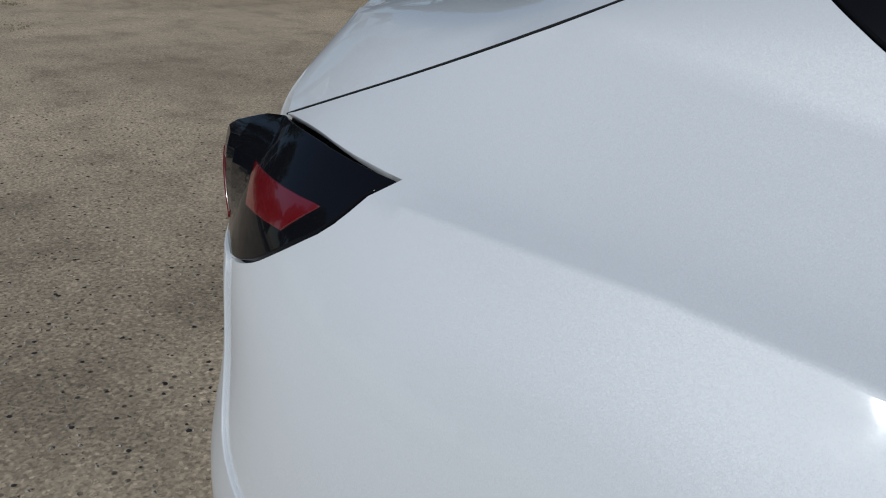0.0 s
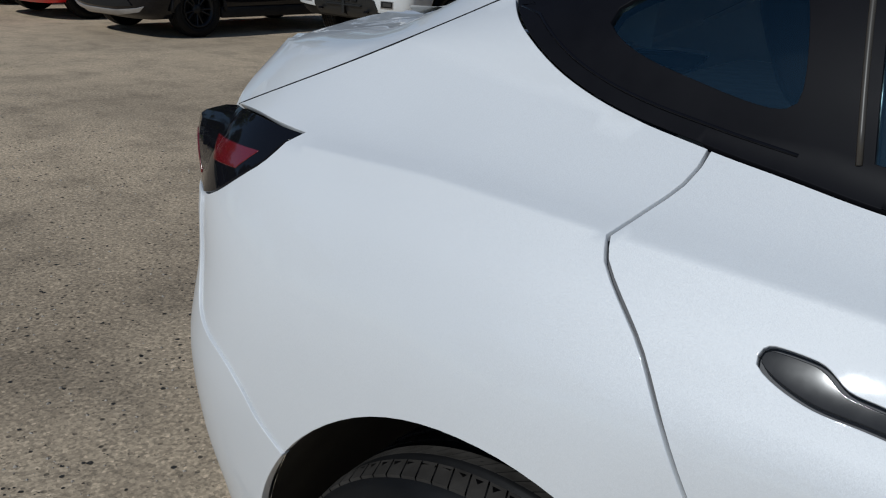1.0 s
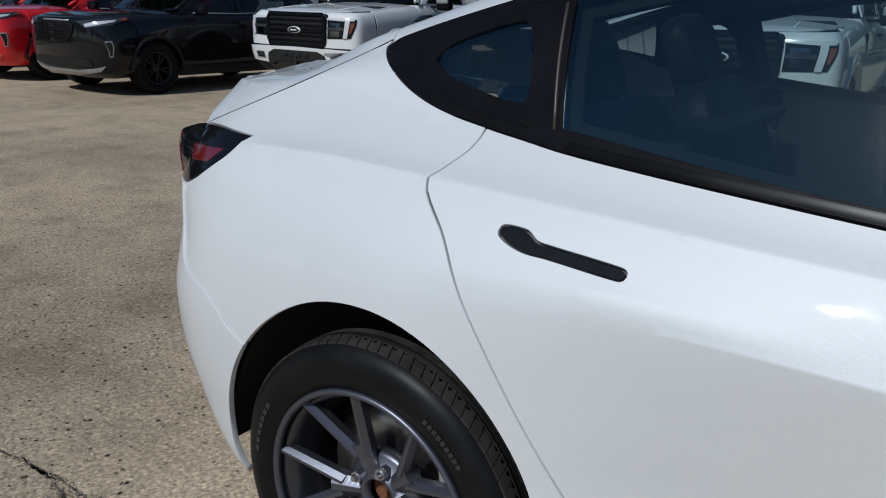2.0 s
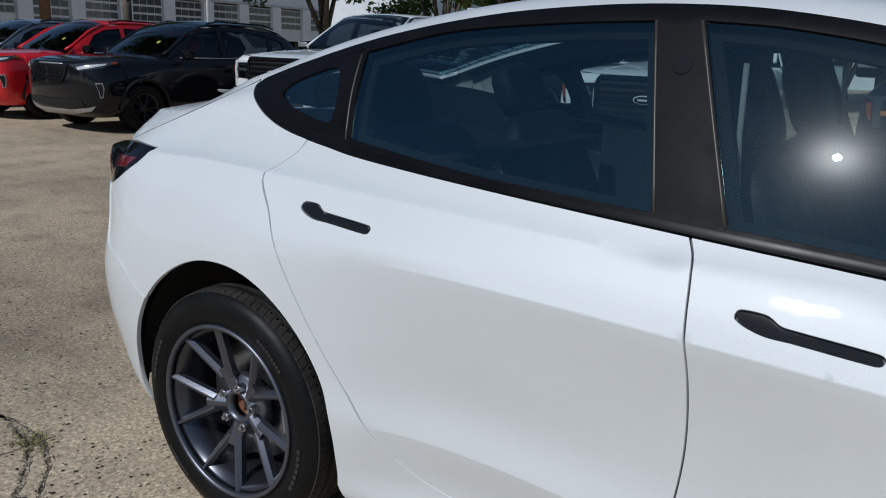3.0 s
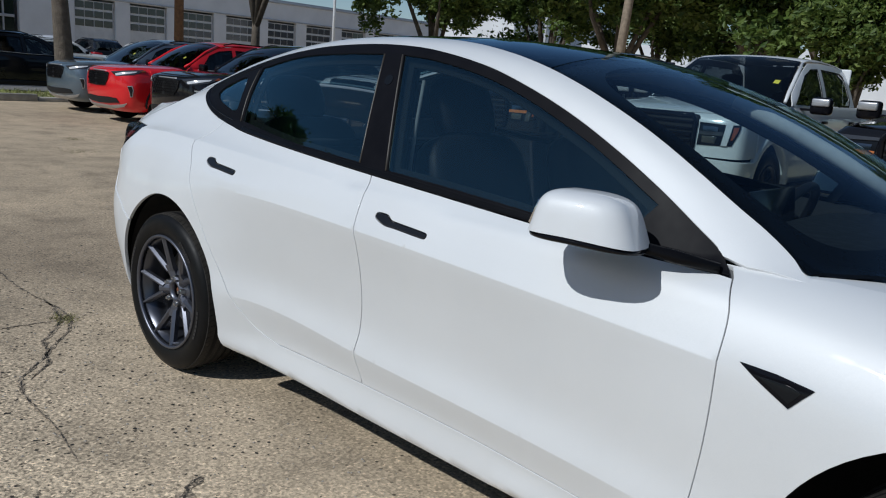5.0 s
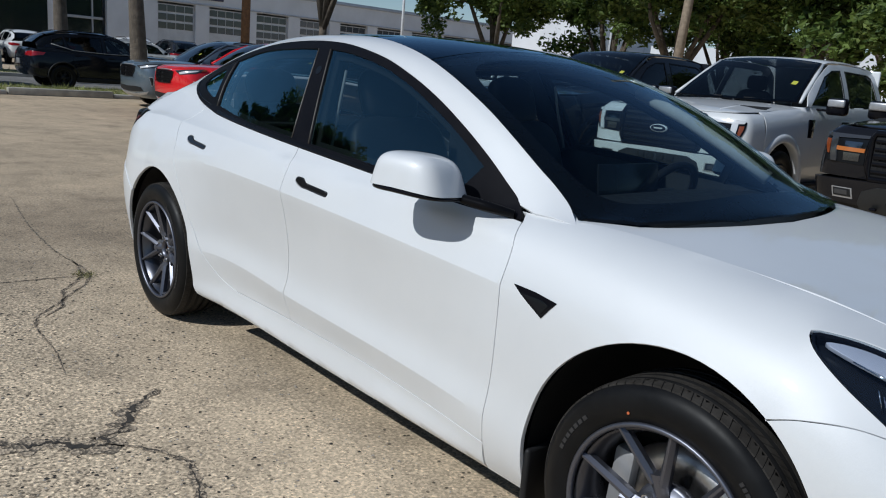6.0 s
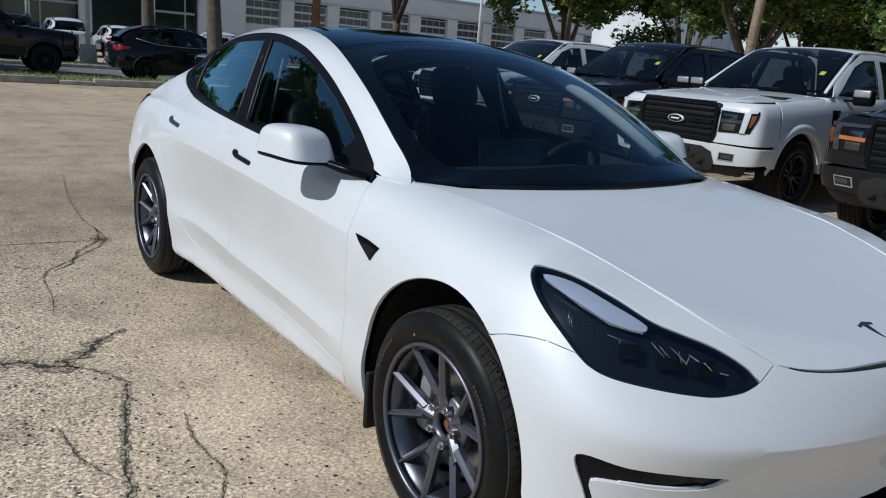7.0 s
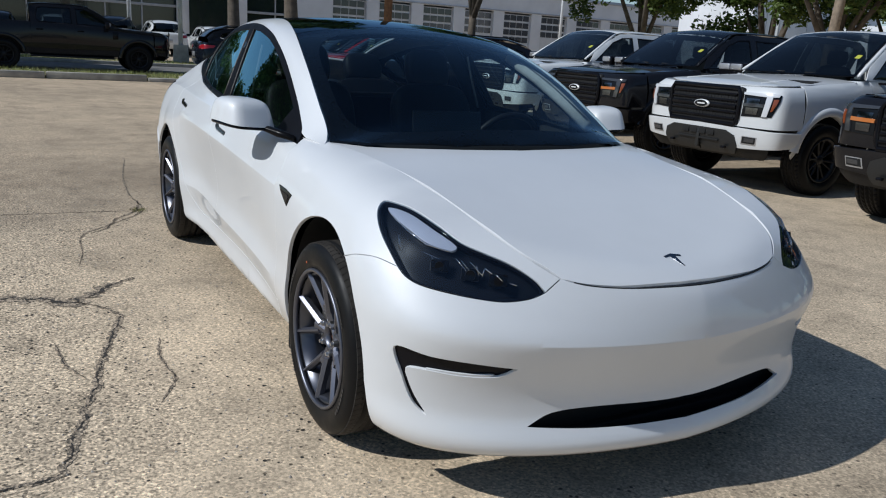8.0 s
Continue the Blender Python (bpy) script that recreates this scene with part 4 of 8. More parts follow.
# the lid's seam runs smoothly over the joint of roof and shoulder
o3, w3, a3, b3 = (np.asarray(q, float) for q in VIEWS["quarter"])
a3, b3, w3 = (q / np.linalg.norm(q) for q in (a3, b3, w3))
seam_flat = drawn("quarter", smooth_line(TRUNK_SEAM, 0.005))
raw_run = np.array([skin_side.hit(o3 + a3 * p[0] + b3 * p[1], w3)[0] for p in seam_flat])
SEAM_RUN = raw_run
for _ in range(6):
    SEAM_RUN = np.array([SEAM_RUN[k - q:k + q + 1].mean(0) for k in range(len(SEAM_RUN)) for q in (min(14, k, len(SEAM_RUN) - 1 - k),)])
for p in quarter[0]:
    far = np.linalg.norm(seam_flat - flat("quarter", p), axis=1)
    k = int(far.argmin())
    if far[k] < 0.09:
        near = 1 - far[k] / 0.09
        p += (SEAM_RUN[k] - raw_run[k]) * near * near * (3 - 2 * near)
both("rear_side_panel", quarter, M_WHITE, (sedan, sedan))

# front wing
HOOD_SEAM = smooth_line([(-0.455, -0.728, 0.944), (-0.394, -0.702, 0.939), (-0.179, -0.655, 0.923), (0.027, -0.622, 0.897), (0.243, -0.598, 0.862), (0.415, -0.568, 0.818), (0.586, -0.520, 0.760), (0.684, -0.443, 0.704)])
HL_LOW = smooth_line([(0.434, -0.836, 0.704), (0.470, -0.828, 0.684), (0.510, -0.805, 0.670), (0.58, -0.735, 0.657), (0.635, -0.665, 0.648), (0.662, -0.613, 0.645), (0.683, -0.545, 0.653), (0.691, -0.500, 0.668)])
HL_TOP = smooth_line([(0.691, -0.500, 0.668), (0.691, -0.500, 0.668), (0.665, -0.512, 0.695), (0.608, -0.568, 0.736), (0.550, -0.625, 0.760), (0.50, -0.668, 0.779), (0.415, -0.700, 0.812), (0.311, -0.735, 0.842), (0.240, -0.765, 0.850), (0.213, -0.783, 0.848), (0.235, -0.815, 0.824), (0.307, -0.835, 0.778), (0.397, -0.838, 0.727), (0.434, -0.836, 0.704)])
BUMP_SEAM = smooth_line([(0.206, -0.906, 0.680), (0.265, -0.896, 0.700), (0.354, -0.869, 0.713), (0.434, -0.836, 0.704)])
foot = [(-0.630, -0.768, 0.957), (-0.57, -0.765, 0.957), (-0.51, -0.744, 0.957), (-0.455, -0.728, 0.944)]
TIP = np.array([skin_nose.hit(np.array((0.688, -0.472, 0.686)) + (np.array((0.691, -0.500, 0.668)) - np.array((0.684, -0.443, 0.704))) * s + np.array((1.0, -1.0, 0)), (-0.7071, 0.7071, 0))[0] for s in np.linspace(0.45, -0.45, 8)])
wing = np.concatenate([drawn("wing", on_side(F_DOOR)), drawn("wing", on_side([(-0.577, 0.19), (-0.43, 0.19), (-0.421, 0.25)])), drawn("wing", on_side(ARCH_F)),
                       drawn("wing", BUMP_SEAM[:-1]), drawn("wing", HL_TOP[::-1][:-1]), drawn("wing", TIP), drawn("wing", HOOD_SEAM[::-1][:-1]), drawn("wing", foot[::-1]) + (0.0, 0.030)])
wings = both("front_wing", panel(skin_front, "wing", wing, grid=0.02, soften=5), M_WHITE, (sedan, sedan))

# front bumper: two halves of one piece
HOOD_FRONT = smooth_line([(0.684, -0.443, 0.704), (0.715, -0.374, 0.688), (0.748, -0.257, 0.679), (0.772, -0.085, 0.677), (0.776, 0.0023, 0.677)])
INTAKE_TOP = smooth_line([(0.805, 0.0023, 0.316), (0.800, -0.10, 0.316), (0.770, -0.342, 0.322), (0.736, -0.468, 0.312), (0.716, -0.535, 0.276)])
INTAKE_LOW = smooth_line([(0.716, -0.535, 0.276), (0.716, -0.535, 0.276), (0.775, -0.319, 0.263), (0.812, 0.0023, 0.258)])
bottom_b = [(0.815, 0.0023, 0.178), (0.80, -0.25, 0.178), (0.74, -0.55, 0.178), (0.60, -0.74, 0.178), (0.42, -0.83, 0.178), (0.36, -0.845, 0.182)]
FOG = smooth_line([(0.503, -0.868, 0.490), (0.599, -0.798, 0.482), (0.665, -0.709, 0.474), (0.722, -0.594, 0.460), (0.722, -0.594, 0.460), (0.696, -0.640, 0.434), (0.648, -0.726, 0.431), (0.585, -0.808, 0.438), (0.535, -0.850, 0.432), (0.538, -0.844, 0.398), (0.550, -0.822, 0.345), (0.572, -0.790, 0.293), (0.572, -0.790, 0.293), (0.541, -0.822, 0.327), (0.520, -0.850, 0.403)], closed=True)
def nose_line(z0, z1, n=20):
    """Points down the middle of the nose."""
    return np.array([np.array((np.interp(z, LOWER[:, 0, 2], LOWER[:, 0, 0]), 0.0023, z)) for z in np.linspace(z0, z1, n)])


bump_out = np.concatenate([drawn("front", BUMP_SEAM[:-1]), drawn("front", HL_LOW[:-1]), drawn("front", TIP), drawn("front", HOOD_FRONT[:-1]), drawn("front", nose_line(0.677, 0.316)), drawn("front", INTAKE_TOP[1:-1]), drawn("front", INTAKE_LOW[:-1]), drawn("front", nose_line(0.258, 0.178, 5)),
                           drawn("front", bottom_b[1:]), drawn("front", on_side(ARCH_F2[::-1]))])
NOSE_FOLD = drawn("front", smooth_line([p for p in RINGS[5] if p[0] > 0.745 and p[1] < -0.01], 0.014))
bump_half = panel(skin_nose, "front", bump_out, grid=0.016, holes=[drawn("front", FOG)], crease=[NOSE_FOLD])
front_bumper = lay("front_bumper", joined(bump_half, mirrored(bump_half)), M_WHITE, sedan)
fog_half = panel(skin_nose, "front", shrink(drawn("front", FOG), -0.004), gap=0, lift=-0.011, depth=0, grid=0.012, step=0.008)
both("air_curtain", fog_half, M_BLACKGLOSS, (front_bumper, front_bumper), "gloss black air slot")
SLAT = smooth_line([(0.580, -0.806, 0.4405), (0.66, -0.702, 0.4350), (0.690, -0.648, 0.4370), (0.682, -0.660, 0.431), (0.645, -0.728, 0.428), (0.585, -0.806, 0.434)], closed=True)
both("slot_slat", panel(skin_nose, "front", drawn("front", SLAT), gap=0, lift=-0.003, depth=0.006, grid=0.012, step=0.008), M_WHITE, (front_bumper, front_bumper))

# bonnet with its emblem
CENTRE_IN = smooth_line([(-0.455, -0.712), (-0.43, -0.69), (-0.33, -0.60), (-0.27, -0.46), (-0.225, -0.25), (-0.205, 0.0)])
half_hood = np.concatenate([HOOD_FRONT[::-1][1:, :2] * (1, 1), HOOD_SEAM[::-1][1:, :2], CENTRE_IN[:, :2]])
half_hood = np.concatenate([[(0.776, -0.0005)], [p for p in half_hood if p[1] <= -0.003], [(-0.205, -0.0005)]])
hood_out = np.concatenate([half_hood, (half_hood * (1, -1))[::-1]])
bonnet = lay("bonnet", panel(skin_hood, "top", drawn("top", [(x, y, 0) for x, y in hood_out]), grid=0.022, gap=0.001, soften=4), M_WHITE, sedan)
# a thin black strip draws the shaded gap at the bonnet's front
run = np.array([skin_nose.hit((5, p[1], p[2]), (-1, 0, 0))[0] for p in HOOD_FRONT[2:]])
run = np.concatenate([run[:-1], run[::-1] * (1, -1, 1)])
part("bonnet_seal", tube_bm(run - np.array((0.0004, 0, 0)), 0.0016, 8), M_VOID, bonnet, "black strip standing for the shade in the bonnet's front seam")
EMBLEM = [(0.699, 0.034), (0.708, 0.0), (0.699, -0.034), (0.692, -0.032), (0.697, -0.010), (0.690, -0.009), (0.640, 0.0), (0.690, 0.009), (0.697, 0.010), (0.692, 0.032)]
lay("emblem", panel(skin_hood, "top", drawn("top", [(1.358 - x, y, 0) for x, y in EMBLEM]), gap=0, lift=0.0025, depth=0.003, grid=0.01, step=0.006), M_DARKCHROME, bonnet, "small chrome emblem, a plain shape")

# rear bumper, boot lid
rear_pts = np.concatenate([REAR_SEAM, on_side(ARCH_R2[:-1]), on_side([(-3.25, 0.235)]), [(-3.42, -0.80, 0.235), (-3.58, -0.60, 0.245), (-3.68, -0.30, 0.26), (-3.70, 0.0023, 0.262), (-3.79, 0.0023, 0.86), (-3.74, -0.35, 0.86), (-3.66, -0.60, 0.86)]])
rb = panel(skin_nose, "rear", drawn("rear", rear_pts), grid=0.022, lift=0.004)
lay("rear_bumper", joined(rb, mirrored(rb)), M_WHITE, sedan)
deck_half = np.concatenate([[(-3.174, -0.001)], [(-3.174, -0.30), (-3.172, -0.482), (-3.104, -0.492)], SEAM_RUN[::-1][1:, :2], [(-3.535, -0.668), (-3.605, -0.575), (-3.665, -0.46), (-3.715, -0.335), (-3.752, -0.17), (-3.766, -0.001)]])
deck_out = np.concatenate([deck_half, (deck_half * (1, -1))[::-1]])
lid = panel(skin_deck, "top", deck_out, grid=0.018, gap=0.0018, soften=4)
# the lid's sides follow the seam of the rear side panels
seam_y, seam_z = (curve1(SEAM_RUN[:, 0], SEAM_RUN[:, k] * s) for k, s in ((1, -1), (2, 1)))
xs = np.linspace(-3.06, -3.52, 93)
rise = np.array([float(seam_z(x)) - skin_deck.hit((x, -float(seam_y(x)) + 0.004, 5), (0, 0, -1))[0][2] for x in xs])
rise = np.convolve(np.pad(rise, 8, mode="edge"), np.ones(17) / 17, "valid")
for p in lid[0]:
    sy, sz = float(seam_y(p[0])), float(seam_z(p[0]))
    near = float(np.clip((abs(p[1]) - sy + 0.16) / 0.16, 0, 1))
    if near > 0 and p[0] > -3.6:
        fade_out = float(np.clip((p[0] + 3.6) / 0.10, 0, 1))
        p[2] += float(np.interp(-p[0], -xs, rise)) * near * near * (3 - 2 * near) * fade_out
        rim = float(np.clip((near - 0.80) / 0.17, 0, 1)) * float(np.clip((p[0] + 3.5) / 0.03, 0, 1))
        if rim > 0 and abs(p[2] - sz) < 0.012:
            p[2] += (sz + 0.0005 - p[2]) * rim
boot = lay("boot_lid", lid, M_WHITE, sedan)
# black strips along both lid seams paint the shade of the gap
for sgn in (1, -1):
    run = (SEAM_RUN + (0, 0.0006, -0.0006)) * (1, sgn, 1)
    part("boot_seal", tube_bm(run, [float(k) for k in np.linspace(0.0010, 0.0016, len(run))], 8), M_VOID, boot, "black strip standing for the shade in the lid's seam")
tail_pts = [(-3.757, 0.0023, 1.034), (-3.73, -0.33, 1.03), (-3.66, -0.56, 1.02), (-3.60, -0.635, 1.00), (-3.66, -0.60, 0.865), (-3.74, -0.35, 0.865), (-3.79, 0.0023, 0.865)]
tp = panel(skin_nose, "rear", drawn("rear", tail_pts), grid=0.025)
lay("boot_face", joined(tp, mirrored(tp)), M_WHITE, boot)

# tail lamps
lamp_pts = np.concatenate([LAMP_TOP[:-1], LAMP_LOW, [(-3.53, -0.765, 0.857), (-3.56, -0.72, 0.90), (-3.560, -0.705, 0.935), (-3.535, -0.705, 0.968), (-3.515, -0.705, 0.980)]])
lamp_data = panel(skin_nose, "rear", drawn("rear", lamp_pts), gap=0.002, grid=0.012, step=0.008, depth=0.03)
def swollen(data, base):
    """The lamp's outer end stands proud of the body, more so towards the top."""
    end = np.clip((-3.497 - data[0][:, 0]) / 0.045, 0, 1)
    far = base + 0.038 * np.clip((data[0][:, 2] - 0.875) / 0.085, 0, 1)
    return (data[0] + np.array((-0.75, -0.65, 0.0)) * (far * end * end * (3 - 2 * end))[:, None], *data[1:])


lamp_data = swollen(lamp_data, 0.003)
lamps = both("tail_lamp", lamp_data, M_BLACKGLOSS, (sedan, sedan), "smoked black tail lamp")
RED = smooth_line([p for q in ((-3.498, -0.754, 0.942), (-3.343, -0.803, 0.952), (-3.380, -0.815, 0.923), (-3.467, -0.786, 0.914)) for p in (q, q)], closed=True)
both("red_reflector", panel(skin_nose, "rear", drawn("rear", RED), gap=0, lift=0.0012, depth=0.0015, grid=0.01, step=0.006), M_RED, lamps, "red reflector")
STRIP = smooth_line([(-3.557, -0.712, 0.935), (-3.551, -0.714, 0.935), (-3.533, -0.757, 0.873), (-3.539, -0.754, 0.873)], closed=True)
strip = panel(skin_nose, "rear", drawn("rear", STRIP), gap=0, lift=0.0012, depth=0.0015, grid=0.01, step=0.006)
strip = swollen(strip, 0.004)
both("light_strip", strip, M_REDDARK, lamps, "dark red light strip")

# headlamps
HL = np.concatenate([HL_LOW[:-1], HL_TOP[:-1]])
hl_flat = drawn("lamp", HL)
skin_lamp = Skin([LOWER, HOOD])
beds = both("headlamp", panel(skin_lamp, "lamp", hl_flat, gap=0.0, lift=-0.034, depth=0.0, grid=0.012, step=0.008), M_LAMPBED, (sedan, sedan), "dark swept headlamp under clear lens")
both("lens", panel(skin_lamp, "lamp", hl_flat, gap=0.0022, lift=0.0, depth=0.012, grid=0.012, step=0.008), M_LENS, beds, "clear lens")
RIMS = shrink(hl_flat, 0.009)
both("lamp_rim", panel(skin_lamp, "lamp", hl_flat, gap=0.0024, lift=-0.0045, depth=0.028, grid=0.012, step=0.008, holes=[RIMS]), M_BLACKGLOSS, beds)
DRL = smooth_line([(0.245, -0.786, 0.838), (0.311, -0.749, 0.834), (0.415, -0.715, 0.803), (0.50, -0.682, 0.770), (0.505, -0.700, 0.762), (0.45, -0.750, 0.774), (0.38, -0.772, 0.796), (0.30, -0.788, 0.820)], closed=True)
both("daylight_strip", panel(skin_lamp, "lamp", drawn("lamp", DRL), gap=0, lift=-0.008, depth=0.012, grid=0.012, step=0.008), M_LAMPGREY, beds, "pale grey daylight strip")
for bed, sgn in zip(beds, (-1, 1)):
    for cx, cy, cz, r in ((0.560, 0.668, 0.700, 0.026), (0.610, 0.605, 0.692, 0.024), (0.500, 0.735, 0.715, 0.024)):
        c = Vector((cx, sgn * cy, cz))
        turn = Vector((0.75, sgn * 0.5, 0.2)).to_track_quat("Z", "Y").to_matrix().to_4x4()
        bm = box_bm(0.052, 0.036, 0.012, c, 0.004, turn=turn)
        cyl_bm(r * 0.62, r * 0.55, 0.03, c + Vector((0.004, sgn * 0.002, 0)), turn, 20, bm)
        part("projector", bm, M_BLACKSATIN, bed)
    for x, y, z, dx, dy, dz, r in ((0.455, 0.765, 0.745, 0.055, -0.055, -0.022, 0.0012), (0.530, 0.700, 0.742, 0.040, -0.022, -0.038, 0.0014), (0.545, 0.690, 0.738, 0.036, -0.020, -0.036, 0.0010), (0.590, 0.640, 0.725, 0.020, -0.012, -0.012, 0.0022), (0.640, 0.585, 0.690, 0.012, -0.016, -0.004, 0.0014), (0.562, 0.672, 0.738, 0.034, -0.020, -0.030, 0.0011), (0.578, 0.660, 0.731, 0.010, -0.006, -0.034, 0.0012), (0.596, 0.645, 0.724, -0.004, 0.006, -0.030, 0.0012), (0.480, 0.752, 0.738, 0.018, -0.010, -0.030, 0.0014), (0.618, 0.618, 0.712, 0.014, -0.012, -0.016, 0.0016), (0.360, 0.800, 0.776, 0.016, 0.004, -0.040, 0.0014), (0.372, 0.802, 0.768, 0.014, 0.004, -0.034, 0.0010)):
        p0 = Vector((x, sgn * y, z))
        part("fin", tube_bm([p0, p0 + Vector((dx, sgn * dy, dz))], r * 0.75, 6), M_CHROME, bed)
    part("strip_edge", tube_bm([(x + 0.004, sgn * (y + 0.004), z - 0.004) for x, y, z in ((0.30, 0.790, 0.818), (0.38, 0.775, 0.793), (0.45, 0.753, 0.771), (0.505, 0.703, 0.760))], 0.0016, 6), M_CHROME, bed)

# wing camera housing
VENT = [(-0.505, 0.773), (-0.43, 0.769), (-0.357, 0.759), (-0.374, 0.740), (-0.397, 0.712), (-0.445, 0.738)]
vents = both("wing_camera", panel(skin_low, "side", VENT, gap=0.0, lift=0.0035, depth=0.008, grid=0.01, step=0.006), M_BLACKGLOSS, wings, "black triangular camera housing")
both("camera_recess", panel(skin_low, "side", [(-0.465, 0.757), (-0.40, 0.755), (-0.378, 0.748), (-0.398, 0.722), (-0.43, 0.740)], gap=0.0, lift=0.0055, depth=0.002, grid=0.01, step=0.006), M_SCREEN, vents)

# glazing of the flank
G_FRONT = smooth_line([(-1.687, 1.000), (-1.687, 1.000), (-1.473, 0.989), (-1.211, 0.972), (-1.012, 0.956), (-0.868, 0.947), (-0.868, 0.947), (-0.806, 1.036), (-0.806, 1.036), (-0.95, 1.113), (-1.045, 1.159), (-1.257, 1.244), (-1.441, 1.299), (-1.662, 1.338), (-1.813, 1.350), (-1.813, 1.350)], closed=True)
G_REAR = smooth_line([(-1.826, 1.008), (-1.826, 1.008), (-1.913, 1.350), (-1.913, 1.350), (-2.113, 1.344), (-2.399, 1.323), (-2.654, 1.271), (-2.654, 1.271), (-2.610, 1.066), (-2.610, 1.066), (-2.25, 1.030), (-1.99, 1.016)], closed=True)
G_QUART = smooth_line([(-2.690, 1.105), (-2.695, 1.15), (-2.717, 1.207), (-2.746, 1.230), (-2.872, 1.195), (-2.915, 1.170), (-2.918, 1.155), (-2.872, 1.130), (-2.80, 1.112), (-2.713, 1.097)], closed=True)
frame_out = np.concatenate([W_LOW[:-1], W_TOP[:-1]])
frames = both("window_frame", panel(skin_side, "side", frame_out, gap=0.001, lift=0.001, grid=0.03, step=0.012, depth=0.02, holes=[G_FRONT, G_REAR, G_QUART]), M_SURROUND, (sedan, sedan), "gloss black window surround")
for who, g in (("front_window", G_FRONT), ("rear_window", G_REAR), ("quarter_window", G_QUART)):
    both(who, panel(skin_side, "side", g, gap=-0.006, lift=-0.004, grid=0.03, step=0.015, depth=0), M_GLASS, (sedan, sedan), "tinted side window")
for g in (G_FRONT, G_REAR):
    both("inner_frame", panel(skin_side, "side", shrink(g, -0.012), gap=0, lift=-0.030, grid=0.03, step=0.015, depth=0.012, holes=[shrink(g, 0.020)]), M_INNER, frames, "dark grey inner window frame")
both("belt_moulding", panel(skin_side, "side", np.concatenate([between(W_LOW, (-2.60, 1.044), (-0.66, 0.923)), between(W_LOW, (-2.60, 1.044), (-0.66, 0.923))[::-1] + (0.004, 0.017)]), gap=0.001, lift=0.0045, depth=0.004, grid=0.02, step=0.012), M_BLACKSATIN, frames)
for sgn, fr in zip((-1, 1), frames):
    for a, b in (((-1.819, 1.35), (-1.692, 0.998)), ((-1.908, 1.35), (-1.820, 1.006)), ((-2.668, 1.262), (-2.622, 1.062))):
        pts = [p * (1, -sgn, 1) + np.array((0, sgn * 0.001, 0)) for p in on_side([(a[0] + (b[0] - a[0]) * t, a[1] + (b[1] - a[1]) * t) for t in np.linspace(0, 1, 8)])]
        part("pillar_seal", tube_bm(pts, 0.0032, 8), M_SEAL, fr, "brownish rubber seal")
    eye = on_side([(-1.835, 1.268)])[0] * (1, -sgn, 1)
    lens_turn = Vector((0, sgn * 0.9, 0.42)).to_track_quat("Z", "Y").to_matrix().to_4x4()
    part("pillar_camera", cyl_bm(0.0195, 0.018, 0.005, Vector(eye) + Vector((0, sgn * 0.001, 0)), lens_turn, 24), M_SCREEN, fr, "small round pillar camera")

# moulding line round the rear quarter
MOULD = sorted((p for p in shrink(frame_out, 0.019) if p[0] < -2.665), key=lambda p: math.atan2(p[1] - 1.15, -2.66 - p[0]))
for sgn, fr in zip((-1, 1), frames):
    part("quarter_moulding", tube_bm([p * (1, -sgn, 1) + np.array((0, sgn * 0.001, 0)) for p in on_side(MOULD)], 0.0022, 6), M_BLACKGLOSS, fr)

# white roof rails
ROOF_EDGE = smooth_line([(-0.455, -0.728, 0.944), (-0.507, -0.706, 0.982), (-0.641, -0.690, 1.056), (-0.818, -0.667, 1.156), (-1.027, -0.635, 1.254), (-1.20, -0.603, 1.318), (-1.37, -0.570, 1.364), (-1.60, -0.526, 1.400), (-1.80, -0.505, 1.414), (-2.30, -0.490, 1.400), (-2.80, -0.478, 1.303), (-3.00, -0.478, 1.240), (-3.10, -0.487, 1.205)])
edge2 = curve1([p[0] for p in ROOF_EDGE], [-p[1] for p in ROOF_EDGE])
top3 = np.array([skin_top.hit((x, -float(edge2(x)), 5), (0, 0, -1))[0] for x in np.linspace(-0.47, -3.10, 120)])
low3 = on_side(between(W_TOP, (-0.630, 0.960), (-3.07, 1.18)))
rail_out = np.concatenate([drawn("shoulder", foot) - np.array([(0, 0.003), (0, 0.016), (0, 0.024), (-0.02, 0.024)]), drawn("shoulder", top3), drawn("shoulder", low3[::-1][:-1])])
both("roof_rail", panel(skin_top, "shoulder", rail_out, grid=0.018, soften=3), M_WHITE, (sedan, sedan))

# windscreen, glass roof and rear window
def band(x0, x1, inset=0.0, n=40):
    half = [(x, -float(edge2(x)) + inset) for x in np.linspace(x0, x1, n)]
    return half


base_line = [(-0.455, -0.725), (-0.43, -0.70), (-0.33, -0.625), (-0.27, -0.48), (-0.228, -0.28), (-0.208, -0.001)]
ws_half = base_line[::-1] + band(-0.50, -1.26)
ws_half = [(p[0], p[1]) for p in ws_half] + [(-1.285, -0.3), (-1.295, -0.001)]
ws_out = np.array(ws_half + [(x, -y) for x, y in ws_half[::-1]])
lay("windscreen", panel(skin_top, "top", ws_out, gap=0.002, grid=0.018, depth=0), M_SHIELD, sedan, "wide tinted windscreen")
inner_half = [(-0.325, -0.001), (-0.335, -0.30), (-0.375, -0.47), (-0.445, -0.57), (-0.56, -0.615), (-0.80, -0.600), (-1.00, -0.565), (-1.13, -0.50), (-1.19, -0.38), (-1.20, -0.001)]
inner = np.concatenate([smooth_line(inner_half), smooth_line(inner_half)[::-1] * (1, -1)])
lay("screen_border", panel(skin_top, "top", ws_out, gap=0.004, lift=-0.010, grid=0.018, depth=0, holes=[inner]), M_BLACKSATIN, sedan, "black ceramic border of the windscreen")
